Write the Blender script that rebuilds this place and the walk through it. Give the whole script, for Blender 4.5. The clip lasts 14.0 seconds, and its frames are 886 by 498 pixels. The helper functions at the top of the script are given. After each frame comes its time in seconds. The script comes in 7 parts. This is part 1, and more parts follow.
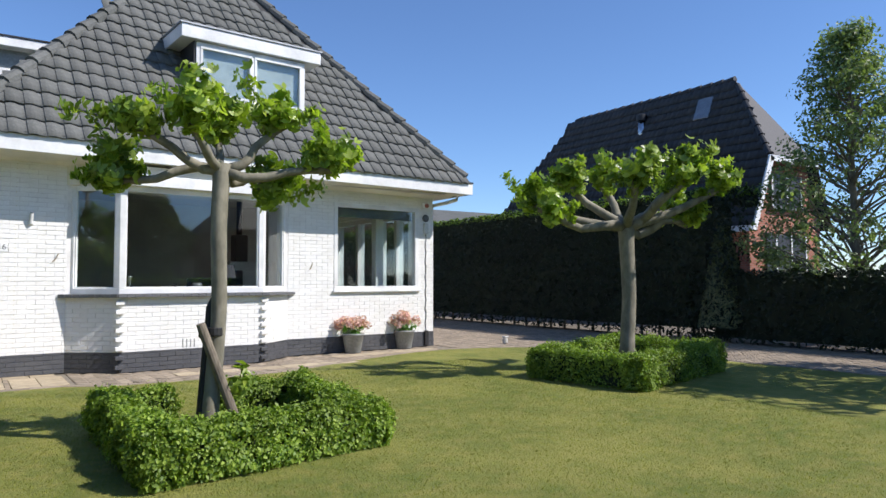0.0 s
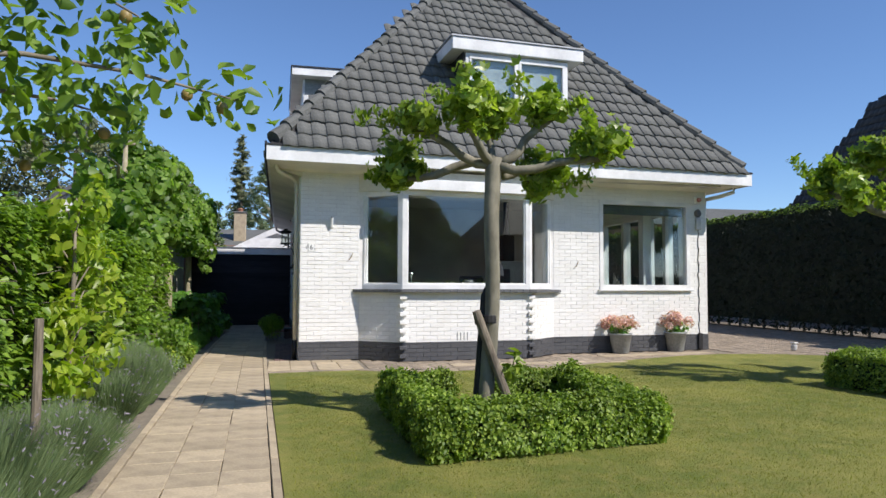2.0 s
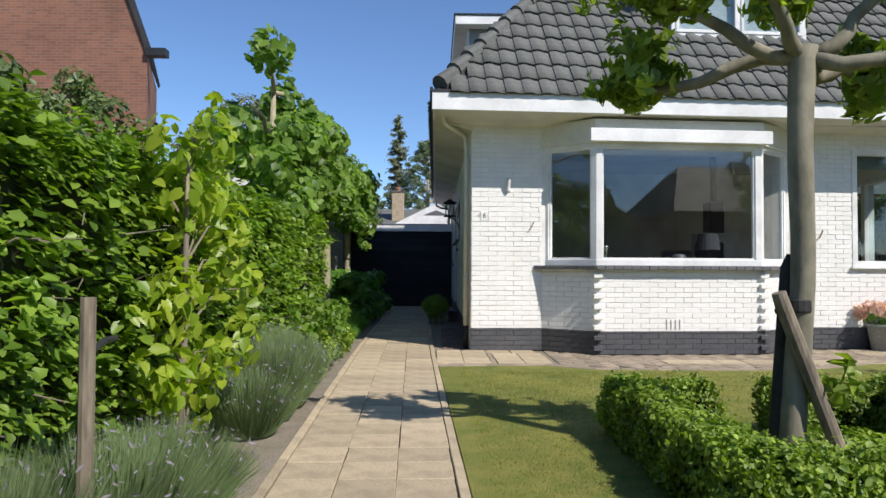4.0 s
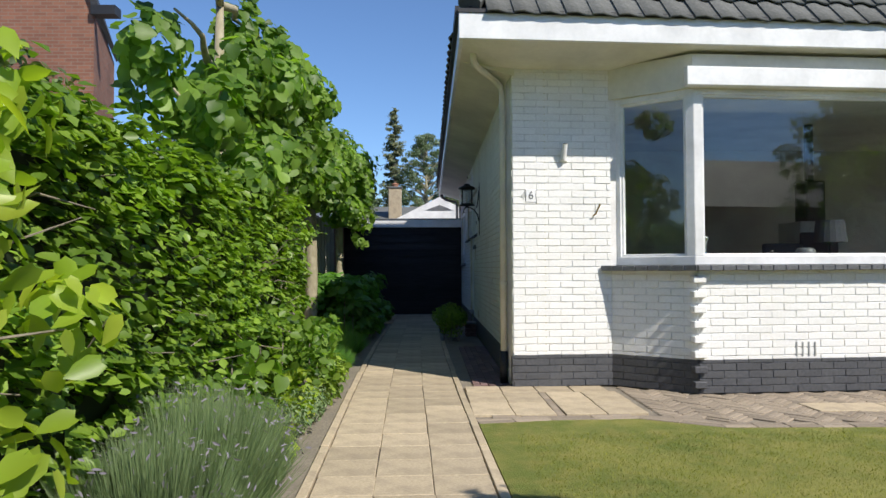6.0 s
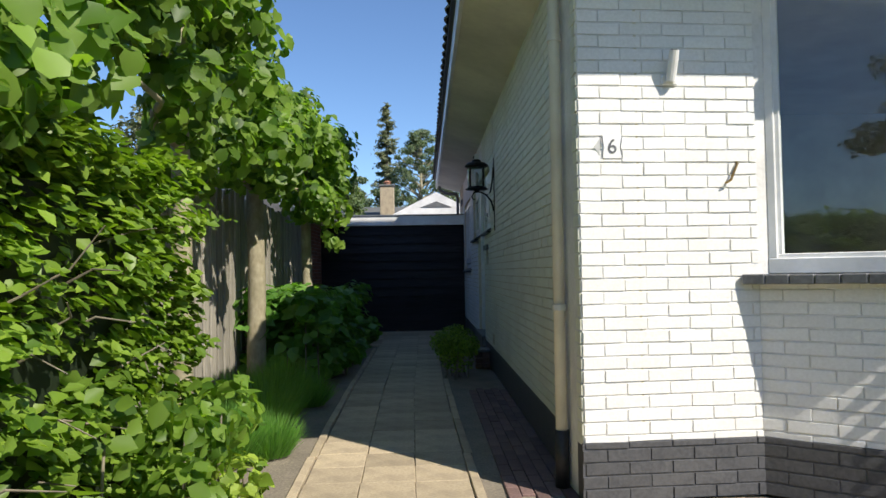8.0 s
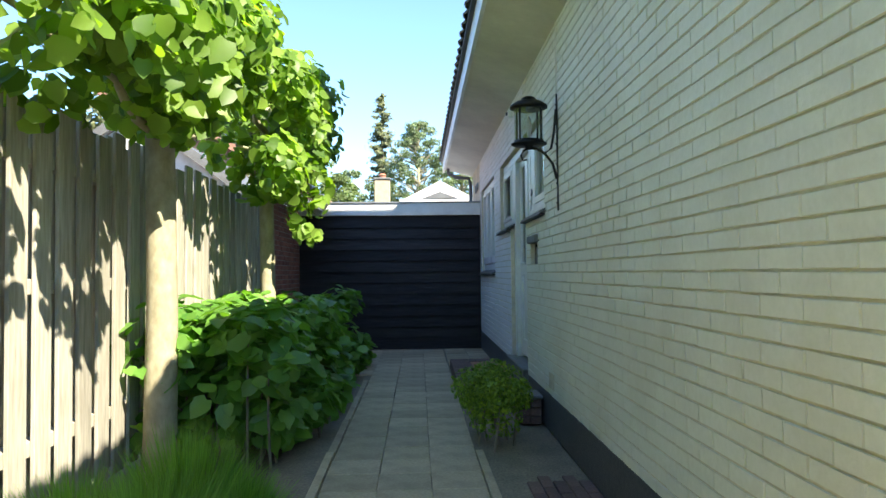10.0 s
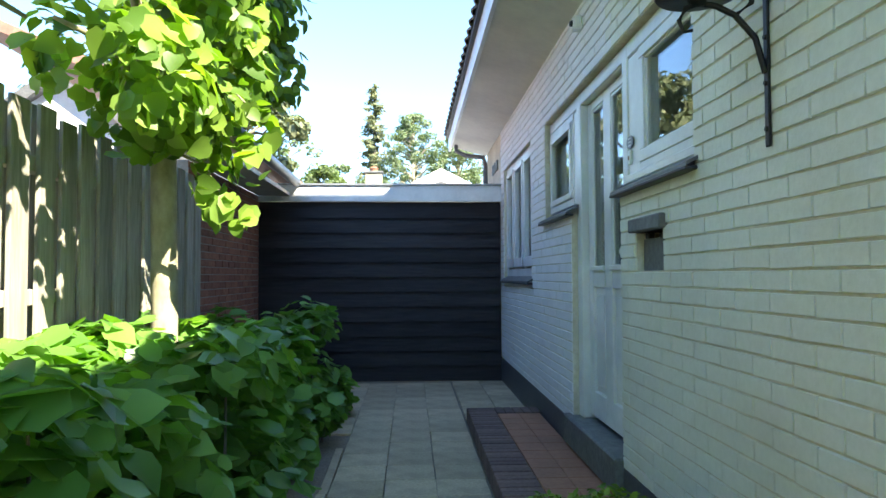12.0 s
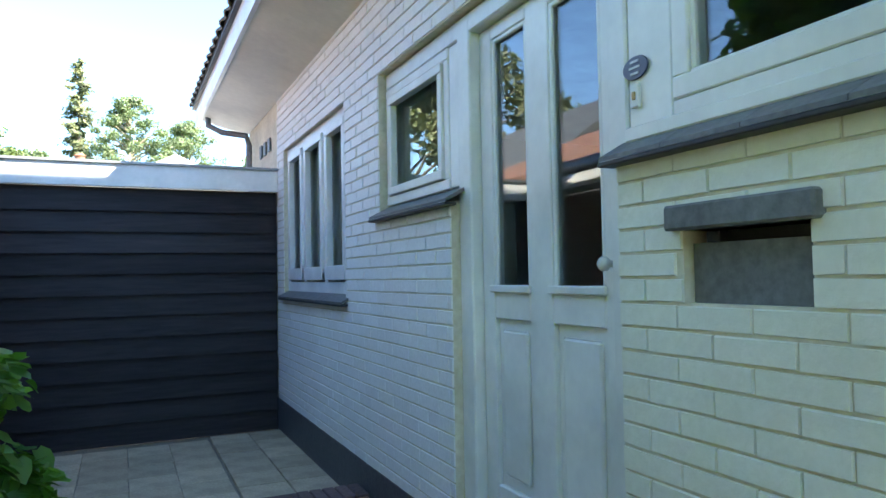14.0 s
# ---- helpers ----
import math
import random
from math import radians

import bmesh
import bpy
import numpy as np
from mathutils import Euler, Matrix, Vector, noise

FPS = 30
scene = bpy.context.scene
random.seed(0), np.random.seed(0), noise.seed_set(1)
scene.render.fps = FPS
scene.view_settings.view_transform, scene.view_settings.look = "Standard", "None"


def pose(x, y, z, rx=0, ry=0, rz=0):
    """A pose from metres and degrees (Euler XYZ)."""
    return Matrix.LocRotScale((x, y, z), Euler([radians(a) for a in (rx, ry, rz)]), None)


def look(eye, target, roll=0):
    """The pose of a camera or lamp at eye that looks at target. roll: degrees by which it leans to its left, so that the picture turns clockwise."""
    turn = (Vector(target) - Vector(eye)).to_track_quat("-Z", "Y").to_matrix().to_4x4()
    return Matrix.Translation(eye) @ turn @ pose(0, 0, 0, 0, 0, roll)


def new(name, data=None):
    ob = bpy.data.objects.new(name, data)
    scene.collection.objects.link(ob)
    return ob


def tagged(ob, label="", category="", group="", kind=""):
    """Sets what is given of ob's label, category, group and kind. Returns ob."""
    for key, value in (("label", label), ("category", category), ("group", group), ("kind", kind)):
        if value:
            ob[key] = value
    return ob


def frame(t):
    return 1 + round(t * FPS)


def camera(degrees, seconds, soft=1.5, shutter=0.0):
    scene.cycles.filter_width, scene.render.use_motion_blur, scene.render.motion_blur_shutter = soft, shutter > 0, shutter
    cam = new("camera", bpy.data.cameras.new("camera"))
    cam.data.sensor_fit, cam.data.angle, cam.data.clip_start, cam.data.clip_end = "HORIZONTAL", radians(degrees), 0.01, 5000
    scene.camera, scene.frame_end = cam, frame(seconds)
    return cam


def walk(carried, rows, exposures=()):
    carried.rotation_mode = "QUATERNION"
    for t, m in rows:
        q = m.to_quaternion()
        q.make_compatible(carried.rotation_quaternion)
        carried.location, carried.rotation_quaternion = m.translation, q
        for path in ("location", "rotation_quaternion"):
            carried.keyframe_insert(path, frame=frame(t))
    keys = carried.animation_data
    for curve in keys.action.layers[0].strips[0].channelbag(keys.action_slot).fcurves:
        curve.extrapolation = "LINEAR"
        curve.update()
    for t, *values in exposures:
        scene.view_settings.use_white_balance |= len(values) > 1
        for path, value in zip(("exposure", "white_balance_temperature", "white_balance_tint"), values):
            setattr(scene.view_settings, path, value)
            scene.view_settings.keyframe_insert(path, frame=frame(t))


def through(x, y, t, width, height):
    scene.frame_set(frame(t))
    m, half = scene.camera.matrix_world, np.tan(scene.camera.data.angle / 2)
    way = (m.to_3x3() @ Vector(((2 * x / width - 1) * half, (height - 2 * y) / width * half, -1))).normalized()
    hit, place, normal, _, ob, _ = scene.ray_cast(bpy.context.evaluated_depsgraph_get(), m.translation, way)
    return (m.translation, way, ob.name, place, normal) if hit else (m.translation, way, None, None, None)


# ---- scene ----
cam = camera(65.0, 14.0)
walk(cam, [
    (0, look((-0.246, -10.735, 1.25), (0.885, -9.089, 1.341), -0.1)),
    (0.5, look((-0.248, -10.776, 1.231), (0.74, -9.04, 1.331), 0.0)),
    (1, look((-0.259, -10.821, 1.215), (0.567, -9.002, 1.321), 0.1)),
    (1.5, look((-0.266, -10.804, 1.174), (0.38, -8.914, 1.284), 0.1)),
    (2, look((-0.288, -10.678, 1.126), (0.167, -8.733, 1.232), 0.2)),
    (2.5, look((-0.309, -10.37, 1.073), (-0.003, -8.396, 1.163), 0.3)),
    (3, look((-0.342, -9.957, 1.035), (-0.165, -7.966, 1.114), 0.3)),
    (3.5, look((-0.356, -9.414, 1.046), (-0.296, -7.416, 1.108), 0.4)),
    (4, look((-0.464, -8.777, 1.046), (-0.44, -6.778, 1.098), 0.3)),
    (6.5, look((-0.753, -5.492, 1.068), (-0.711, -3.494, 1.123), -0.4)),
    (7, look((-0.753, -4.768, 1.091), (-0.711, -2.769, 1.147), -0.6)),
    (7.5, look((-0.736, -4.046, 1.104), (-0.688, -2.047, 1.166), -0.8)),
    (10, look((-0.923, -0.562, 1.128), (-0.855, 1.436, 1.197), -0.6)),
    (10.5, look((-0.966, 0.095, 1.147), (-0.892, 2.092, 1.218), -0.4)),
    (11, look((-0.986, 0.752, 1.154), (-0.905, 2.749, 1.227), -0.2)),
    (11.5, look((-1.003, 1.418, 1.158), (-0.918, 3.415, 1.231), 0.0)),
    (12, look((-1.011, 2.066, 1.173), (-0.921, 4.063, 1.249), -0.2)),
    (12.5, look((-1.058, 2.621, 1.19), (-0.863, 4.61, 1.268), -0.2)),
    (13, look((-1.102, 3.104, 1.193), (-0.685, 5.058, 1.274), -0.4)),
    (13.5, look((-1.134, 3.548, 1.235), (-0.504, 5.444, 1.314), -0.8)),
    (14, look((-1.202, 3.887, 1.264), (-0.366, 5.702, 1.341), -1.0)),
], [(0, 0.58, 6350, 14), (1.5, 0.46, 6450, 14), (3.5, 0.45, 6600, 13), (6.5, 0.52, 6600, 11), (7.5, 0.52, 6700, 11), (10, 2.22, 7350, 6), (11, 2.53, 7350, 6), (12, 2.75, 7350, 6), (13, 2.95, 7250, 6), (14, 3.07, 7250, 6)])

# ---- world and light ----
SUN = Vector((0.7, -0.725, 1.0)).normalized()
world = bpy.data.worlds.new("world")
scene.world = world
world.use_nodes = True
wn = world.node_tree.nodes
sky = wn.new("ShaderNodeTexSky")
sky.sky_type = "NISHITA"
sky.sun_disc = False
sky.sun_elevation = math.asin(SUN.z)
sky.sun_rotation = math.atan2(SUN.x, SUN.y)
sky.altitude = 600
sky.air_density, sky.dust_density, sky.ozone_density = 1.0, 0.02, 8.0
wn["Background"].inputs[1].default_value = 0.11
world.node_tree.links.new(sky.outputs[0], wn["Background"].inputs[0])
sun_data = bpy.data.lights.new("sun", "SUN")
sun_data.energy, sun_data.angle, sun_data.color = 4.1, radians(0.53), (1.0, 0.95, 0.87)
sun = new("sun", sun_data)
sun.matrix_world = look(tuple(SUN * 30), (0, 0, 0))

# ---- materials ----
def material(name):
    m = bpy.data.materials.new(name)
    m.use_nodes = True
    nt = m.node_tree
    return m, nt, nt.nodes["Principled BSDF"]


def node(nt, kind, **values):
    n = nt.nodes.new(kind)
    for k, v in values.items():
        n.inputs[k.replace("_", " ")].default_value = v
    return n


def coords(nt, scale=(1, 1, 1), source="Object"):
    tc = nt.nodes.new("ShaderNodeTexCoord")
    mp = nt.nodes.new("ShaderNodeMapping")
    mp.inputs["Scale"].default_value = scale
    nt.links.new(tc.outputs[source], mp.inputs[0])
    return mp.outputs[0]


def noise_tex(nt, vec, scale, detail=4.0, rough=0.6):
    n = node(nt, "ShaderNodeTexNoise", Scale=scale, Detail=detail, Roughness=rough)
    nt.links.new(vec, n.inputs["Vector"])
    return n.outputs[0]


def ramp(nt, fac, stops):
    r = nt.nodes.new("ShaderNodeValToRGB")
    el = r.color_ramp.elements
    while len(el) < len(stops):
        el.new(0.5)
    for e, (p, c) in zip(el, stops):
        e.position, e.color = p, (*c, 1)
    nt.links.new(fac, r.inputs[0])
    return r.outputs[0]


def mixed(nt, a, b, fac, mode="MIX"):
    n = nt.nodes.new("ShaderNodeMix")
    n.data_type, n.blend_type = "RGBA", mode
    for sock, v in ((n.inputs[6], a), (n.inputs[7], b)):
        if isinstance(v, tuple):
            sock.default_value = (*v, 1)
        else:
            nt.links.new(v, sock)
    if isinstance(fac, (int, float)):
        n.inputs[0].default_value = fac
    else:
        nt.links.new(fac, n.inputs[0])
    return n.outputs[2]


def relief(nt, bsdf, height, strength=0.3, distance=0.01):
    b = node(nt, "ShaderNodeBump", Strength=strength, Distance=distance)
    nt.links.new(height, b.inputs["Height"])
    nt.links.new(b.outputs[0], bsdf.inputs["Normal"])


def grained(name, dark, light, fine=40.0, coarse=3.0, rough=0.7, bump=0.3, stretch=(1, 1, 1), stain=None, stain_amount=0.4, per_piece=0.0, metallic=0.0, distance=0.005):
    """A surface whose colour wavers at two scales, with fine relief; pieces differ a little from one another."""
    m, nt, b = material(name)
    v = coords(nt, stretch)
    f, c = noise_tex(nt, v, fine, 5), noise_tex(nt, v, coarse, 4)
    col = ramp(nt, f, [(0.3, dark), (0.7, light)])
    if stain:
        col = mixed(nt, col, stain, ramp(nt, c, [(0.45, (0, 0, 0)), (0.75, (stain_amount,) * 3)]))
    else:
        col = mixed(nt, col, ramp(nt, c, [(0.3, (0.78,) * 3), (0.7, (1.1,) * 3)]), 1.0, "MULTIPLY")
    if per_piece:
        info = nt.nodes.new("ShaderNodeObjectInfo")
        geo = nt.nodes.new("ShaderNodeNewGeometry")
        add = nt.nodes.new("ShaderNodeMath")
        add.operation = "ADD"
        nt.links.new(info.outputs["Random"], add.inputs[0])
        nt.links.new(geo.outputs["Random Per Island"], add.inputs[1])
        wrap = nt.nodes.new("ShaderNodeMath")
        wrap.operation = "FRACT"
        nt.links.new(add.outputs[0], wrap.inputs[0])
        lo, hi = 1 - per_piece, 1 + per_piece
        col = mixed(nt, col, ramp(nt, wrap.outputs[0], [(0.0, (lo,) * 3), (1.0, (hi,) * 3)]), 1.0, "MULTIPLY")
    nt.links.new(col, b.inputs["Base Color"])
    b.inputs["Roughness"].default_value = rough
    b.inputs["Metallic"].default_value = metallic
    if bump:
        relief(nt, b, f, bump, distance)
    return m


def leafy(name, low, high, shine=0.45, through=0.45):
    """Leaves: each one has a shade of its own, and light comes through them."""
    m, nt, b = material(name)
    geo = nt.nodes.new("ShaderNodeNewGeometry")
    col = ramp(nt, geo.outputs["Random Per Island"], [(0.0, low), (0.55, tuple((a + c) / 2 for a, c in zip(low, high))), (1.0, high)])
    big = noise_tex(nt, coords(nt), 1.7, 3)
    col = mixed(nt, col, ramp(nt, big, [(0.3, (0.75,) * 3), (0.7, (1.2,) * 3)]), 1.0, "MULTIPLY")
    nt.links.new(col, b.inputs["Base Color"])
    b.inputs["Roughness"].default_value = shine
    t = nt.nodes.new("ShaderNodeBsdfTranslucent")
    nt.links.new(mixed(nt, col, (1.35, 1.5, 0.5), 1.0, "MULTIPLY"), t.inputs[0])
    mx = nt.nodes.new("ShaderNodeMixShader")
    mx.inputs[0].default_value = through
    nt.links.new(b.outputs[0], mx.inputs[1])
    nt.links.new(t.outputs[0], mx.inputs[2])
    nt.links.new(mx.outputs[0], nt.nodes["Material Output"].inputs[0])
    return m


def pane_material(name, tint=(0.9, 0.95, 0.95), gloss=1.0):
    """Clear window glass: light passes, and the sky mirrors in it by Fresnel."""
    m, nt, b = material(name)
    tr = nt.nodes.new("ShaderNodeBsdfTransparent")
    tr.inputs[0].default_value = (*tint, 1)
    gl = nt.nodes.new("ShaderNodeBsdfGlossy")
    gl.inputs["Roughness"].default_value = 0.003
    lw = node(nt, "ShaderNodeLayerWeight", Blend=0.5)
    steep = nt.nodes.new("ShaderNodeMath")
    steep.operation = "POWER"
    nt.links.new(lw.outputs["Facing"], steep.inputs[0])
    steep.inputs[1].default_value = 4.0
    fr = nt.nodes.new("ShaderNodeMath")
    fr.operation = "MULTIPLY_ADD"
    nt.links.new(steep.outputs[0], fr.inputs[0])
    fr.inputs[1].default_value, fr.inputs[2].default_value = 0.9 * gloss, 0.075 * gloss
    mx = nt.nodes.new("ShaderNodeMixShader")
    nt.links.new(fr.outputs[0], mx.inputs[0])
    nt.links.new(tr.outputs[0], mx.inputs[1])
    nt.links.new(gl.outputs[0], mx.inputs[2])
    nt.links.new(mx.outputs[0], nt.nodes["Material Output"].inputs[0])
    return m


WHITE_BRICK = grained("white_painted_brick", (0.74, 0.74, 0.71), (0.84, 0.84, 0.82), 60, 2.2, 0.55, 0.35, stain=(0.68, 0.66, 0.6), stain_amount=0.35, per_piece=0.03)
WHITE_JOINT = grained("white_painted_joint", (0.72, 0.71, 0.68), (0.82, 0.81, 0.79), 50, 3, 0.7, 0.4)
CREAM_BRICK = grained("cream_painted_brick", (0.7, 0.71, 0.585), (0.77, 0.775, 0.66), 45, 1.6, 0.5, 0.45, stain=(0.56, 0.53, 0.4), stain_amount=0.5, per_piece=0.02)
CREAM_JOINT = grained("weathered_joint", (0.57, 0.51, 0.36), (0.7, 0.66, 0.52), 30, 3, 0.8, 0.4)
DARK_PLINTH = grained("dark_plinth_paint", (0.05, 0.052, 0.058), (0.095, 0.098, 0.106), 50, 4, 0.5, 0.4, stain=(0.12, 0.12, 0.12), stain_amount=0.35, per_piece=0.08)
WHITE_PAINT = grained("white_gloss_paint", (0.76, 0.77, 0.76), (0.83, 0.83, 0.82), 25, 2, 0.3, 0.05)
SOFFIT_PAINT = grained("cream_soffit_paint", (0.70, 0.68, 0.58), (0.76, 0.74, 0.64), 20, 1.5, 0.45, 0.08)
PALE_FRAME = grained("pale_green_frame_paint", (0.74, 0.75, 0.7), (0.79, 0.8, 0.75), 25, 2, 0.3, 0.05)
ROOF_TILE = grained("grey_roof_tile", (0.088, 0.092, 0.087), (0.15, 0.155, 0.146), 30, 1.2, 0.72, 0.35, stain=(0.07, 0.075, 0.062), stain_amount=0.6, per_piece=0.12)
ROOF_TILE.node_tree.nodes["Principled BSDF"].inputs["Specular IOR Level"].default_value = 0.3
DARK_TILE = grained("dark_roof_tile", (0.022, 0.022, 0.024), (0.05, 0.05, 0.052), 20, 1.0, 0.6, 0.3, per_piece=0.2)
RED_TILE = grained("faded_red_roof_tile", (0.2, 0.1, 0.075), (0.32, 0.17, 0.12), 20, 1.0, 0.7, 0.3, per_piece=0.15)
RED_BRICK = grained("red_brick", (0.22, 0.085, 0.055), (0.36, 0.16, 0.1), 30, 3, 0.8, 0.4, per_piece=0.25)
MORTAR = grained("grey_mortar", (0.3, 0.28, 0.25), (0.42, 0.4, 0.36), 40, 4, 0.9, 0.4)
BLACK_BOARD = grained("black_stained_board", (0.013, 0.0115, 0.013), (0.03, 0.026, 0.029), 14, 2, 0.6, 0.4, stretch=(0.25, 1, 3), stain=(0.055, 0.048, 0.05), stain_amount=0.5, per_piece=0.25)
BLACK_BOARD.node_tree.nodes["Principled BSDF"].inputs["Specular IOR Level"].default_value = 0.2
FENCE_WOOD = grained("weathered_fence_wood", (0.25, 0.23, 0.185), (0.46, 0.43, 0.36), 16, 2, 0.8, 0.5, stretch=(3, 3, 0.3), stain=(0.18, 0.18, 0.14), stain_amount=0.5, per_piece=0.24)
STAKE_WOOD = grained("grey_stake_wood", (0.12, 0.098, 0.072), (0.26, 0.22, 0.165), 20, 3, 0.85, 0.6, stretch=(2, 2, 0.4))
PLANE_BARK = grained("mottled_plane_bark", (0.13, 0.12, 0.085), (0.28, 0.26, 0.195), 9, 12, 0.8, 0.5, stretch=(1, 1, 0.45), stain=(0.1, 0.1, 0.068), stain_amount=0.75, distance=0.012)
BARK = grained("grey_brown_bark", (0.13, 0.11, 0.08), (0.27, 0.235, 0.175), 14, 3, 0.85, 0.6, stretch=(1, 1, 0.5), stain=(0.09, 0.085, 0.06), stain_amount=0.5, distance=0.012)
PALE_BARK = grained("pale_lime_bark", (0.24, 0.21, 0.13), (0.4, 0.36, 0.25), 20, 3, 0.8, 0.4, stretch=(1, 1, 0.6), stain=(0.2, 0.2, 0.11), stain_amount=0.5)
SANDSTONE = grained("buff_paving_slab", (0.36, 0.29, 0.19), (0.5, 0.415, 0.285), 60, 5.5, 0.85, 0.35, stain=(0.23, 0.185, 0.135), stain_amount=0.7, per_piece=0.17)
JOINT_SAND = grained("dark_joint_sand", (0.15, 0.13, 0.098), (0.29, 0.25, 0.19), 60, 5, 0.95, 0.5)
KLINKER = grained("brown_paving_brick", (0.225, 0.18, 0.132), (0.35, 0.29, 0.215), 50, 2, 0.85, 0.4, per_piece=0.22)
RED_KLINKER = grained("purple_paving_brick", (0.11, 0.07, 0.065), (0.2, 0.125, 0.11), 50, 2, 0.85, 0.4, per_piece=0.25)
TERRACOTTA = grained("red_quarry_tile", (0.3, 0.13, 0.075), (0.4, 0.185, 0.11), 40, 3, 0.6, 0.15, per_piece=0.06)
SOIL = grained("dry_soil", (0.09, 0.078, 0.06), (0.24, 0.21, 0.17), 35, 4, 0.95, 0.8, distance=0.03)
LEAD = grained("grey_slate_sill", (0.09, 0.095, 0.1), (0.16, 0.165, 0.17), 40, 5, 0.45, 0.2)
STONE = grained("grey_bluestone", (0.1, 0.105, 0.1), (0.18, 0.185, 0.175), 35, 5, 0.6, 0.3)
IRON = grained("black_wrought_iron", (0.012, 0.012, 0.012), (0.03, 0.028, 0.026), 60, 8, 0.45, 0.3, metallic=0.6)
ZINC = grained("grey_zinc", (0.27, 0.28, 0.29), (0.4, 0.41, 0.42), 25, 4, 0.45, 0.1, metallic=0.7)
POT_GREY = grained("grey_zinc_pot", (0.22, 0.235, 0.225), (0.34, 0.355, 0.34), 30, 4, 0.5, 0.15)
STEEL = grained("stainless_flue", (0.5, 0.5, 0.5), (0.7, 0.7, 0.7), 20, 4, 0.25, 0.05, metallic=1.0)
RUBBER = grained("black_rubber_strap", (0.012, 0.012, 0.012), (0.03, 0.03, 0.03), 40, 6, 0.7, 0.2)
PLASTER = grained("dim_room_plaster", (0.44, 0.43, 0.41), (0.54, 0.53, 0.5), 20, 2, 0.9, 0.1)
OAK_FLOOR = grained("pale_oak_floor", (0.36, 0.29, 0.2), (0.5, 0.41, 0.3), 12, 2, 0.4, 0.1, stretch=(1, 6, 1))
DARK_WOOD = grained("dark_room_wood", (0.06, 0.04, 0.028), (0.13, 0.09, 0.06), 12, 2, 0.5, 0.2, stretch=(1, 6, 1))
CLOTH = grained("dark_cloth", (0.03, 0.032, 0.04), (0.06, 0.062, 0.075), 80, 6, 0.95, 0.3)
PALE_CERAMIC = grained("pale_ceramic", (0.5, 0.5, 0.48), (0.65, 0.65, 0.62), 20, 3, 0.25, 0.05)
BLACK_PAINT = grained("black_paint", (0.015, 0.015, 0.016), (0.03, 0.03, 0.032), 40, 4, 0.5, 0.1)
BRASS = grained("aged_brass", (0.3, 0.2, 0.08), (0.45, 0.32, 0.14), 40, 6, 0.4, 0.2, metallic=0.8)
BLUE_ENAMEL = grained("dark_blue_enamel", (0.03, 0.04, 0.07), (0.06, 0.07, 0.11), 40, 4, 0.3, 0.05)
CORAL = grained("coral_lens", (0.35, 0.1, 0.08), (0.5, 0.18, 0.14), 30, 5, 0.3, 0.1)
RUSSET = grained("russet_fruit_skin", (0.22, 0.17, 0.05), (0.38, 0.27, 0.1), 40, 12, 0.5, 0.1)
GLASS = pane_material("window_glass")
LAMP_GLASS = pane_material("lantern_glass", (0.8, 0.84, 0.84))
LEAF_PLANE = leafy("plane_tree_leaf", (0.1, 0.18, 0.018), (0.4, 0.5, 0.08), 0.36, 0.45)
LEAF_BOX = leafy("box_hedge_leaf", (0.095, 0.175, 0.018), (0.32, 0.43, 0.06), 0.55, 0.35)
LEAF_BEECH = leafy("hornbeam_leaf", (0.075, 0.155, 0.016), (0.255, 0.385, 0.05), 0.45, 0.4)
LEAF_LIME = leafy("lime_tree_leaf", (0.065, 0.15, 0.018), (0.27, 0.42, 0.068), 0.47, 0.55)
LEAF_YELLOW = leafy("young_yellow_leaf", (0.2, 0.32, 0.025), (0.42, 0.5, 0.06), 0.4, 0.5)
# dark conifer leaves; also the painted shade on the boxes inside hedges
DARK_LEAF_AND_SHADE = leafy("dark_hedge_leaf_and_shade", (0.006, 0.014, 0.005), (0.016, 0.031, 0.009), 0.7, 0.12)
LEAF_HYDRANGEA = leafy("hydrangea_leaf", (0.08, 0.21, 0.038), (0.19, 0.38, 0.075), 0.4, 0.45)
LEAF_LAVENDER = leafy("lavender_leaf", (0.085, 0.145, 0.055), (0.22, 0.29, 0.13), 0.7, 0.25)
LEAF_FAR = leafy("far_tree_leaf", (0.06, 0.1, 0.035), (0.2, 0.27, 0.1), 0.5, 0.35)
LEAF_BIRCH = leafy("birch_leaf", (0.075, 0.12, 0.06), (0.22, 0.28, 0.15), 0.5, 0.3)
LEAF_FEATHER = leafy("feathery_leaf", (0.1, 0.155, 0.065), (0.29, 0.36, 0.18), 0.5, 0.4)
LEAF_SPRUCE = leafy("spruce_needles", (0.06, 0.09, 0.045), (0.2, 0.21, 0.1), 0.6, 0.2)
PETAL = leafy("pink_petal", (0.52, 0.27, 0.28), (0.85, 0.64, 0.63), 0.6, 0.3)
FLOWER_BLUE = leafy("lavender_flower", (0.17, 0.155, 0.19), (0.3, 0.27, 0.32), 0.7, 0.2)
GRASS_BLADE = leafy("grass_blade", (0.13, 0.155, 0.016), (0.31, 0.305, 0.05), 0.6, 0.4)


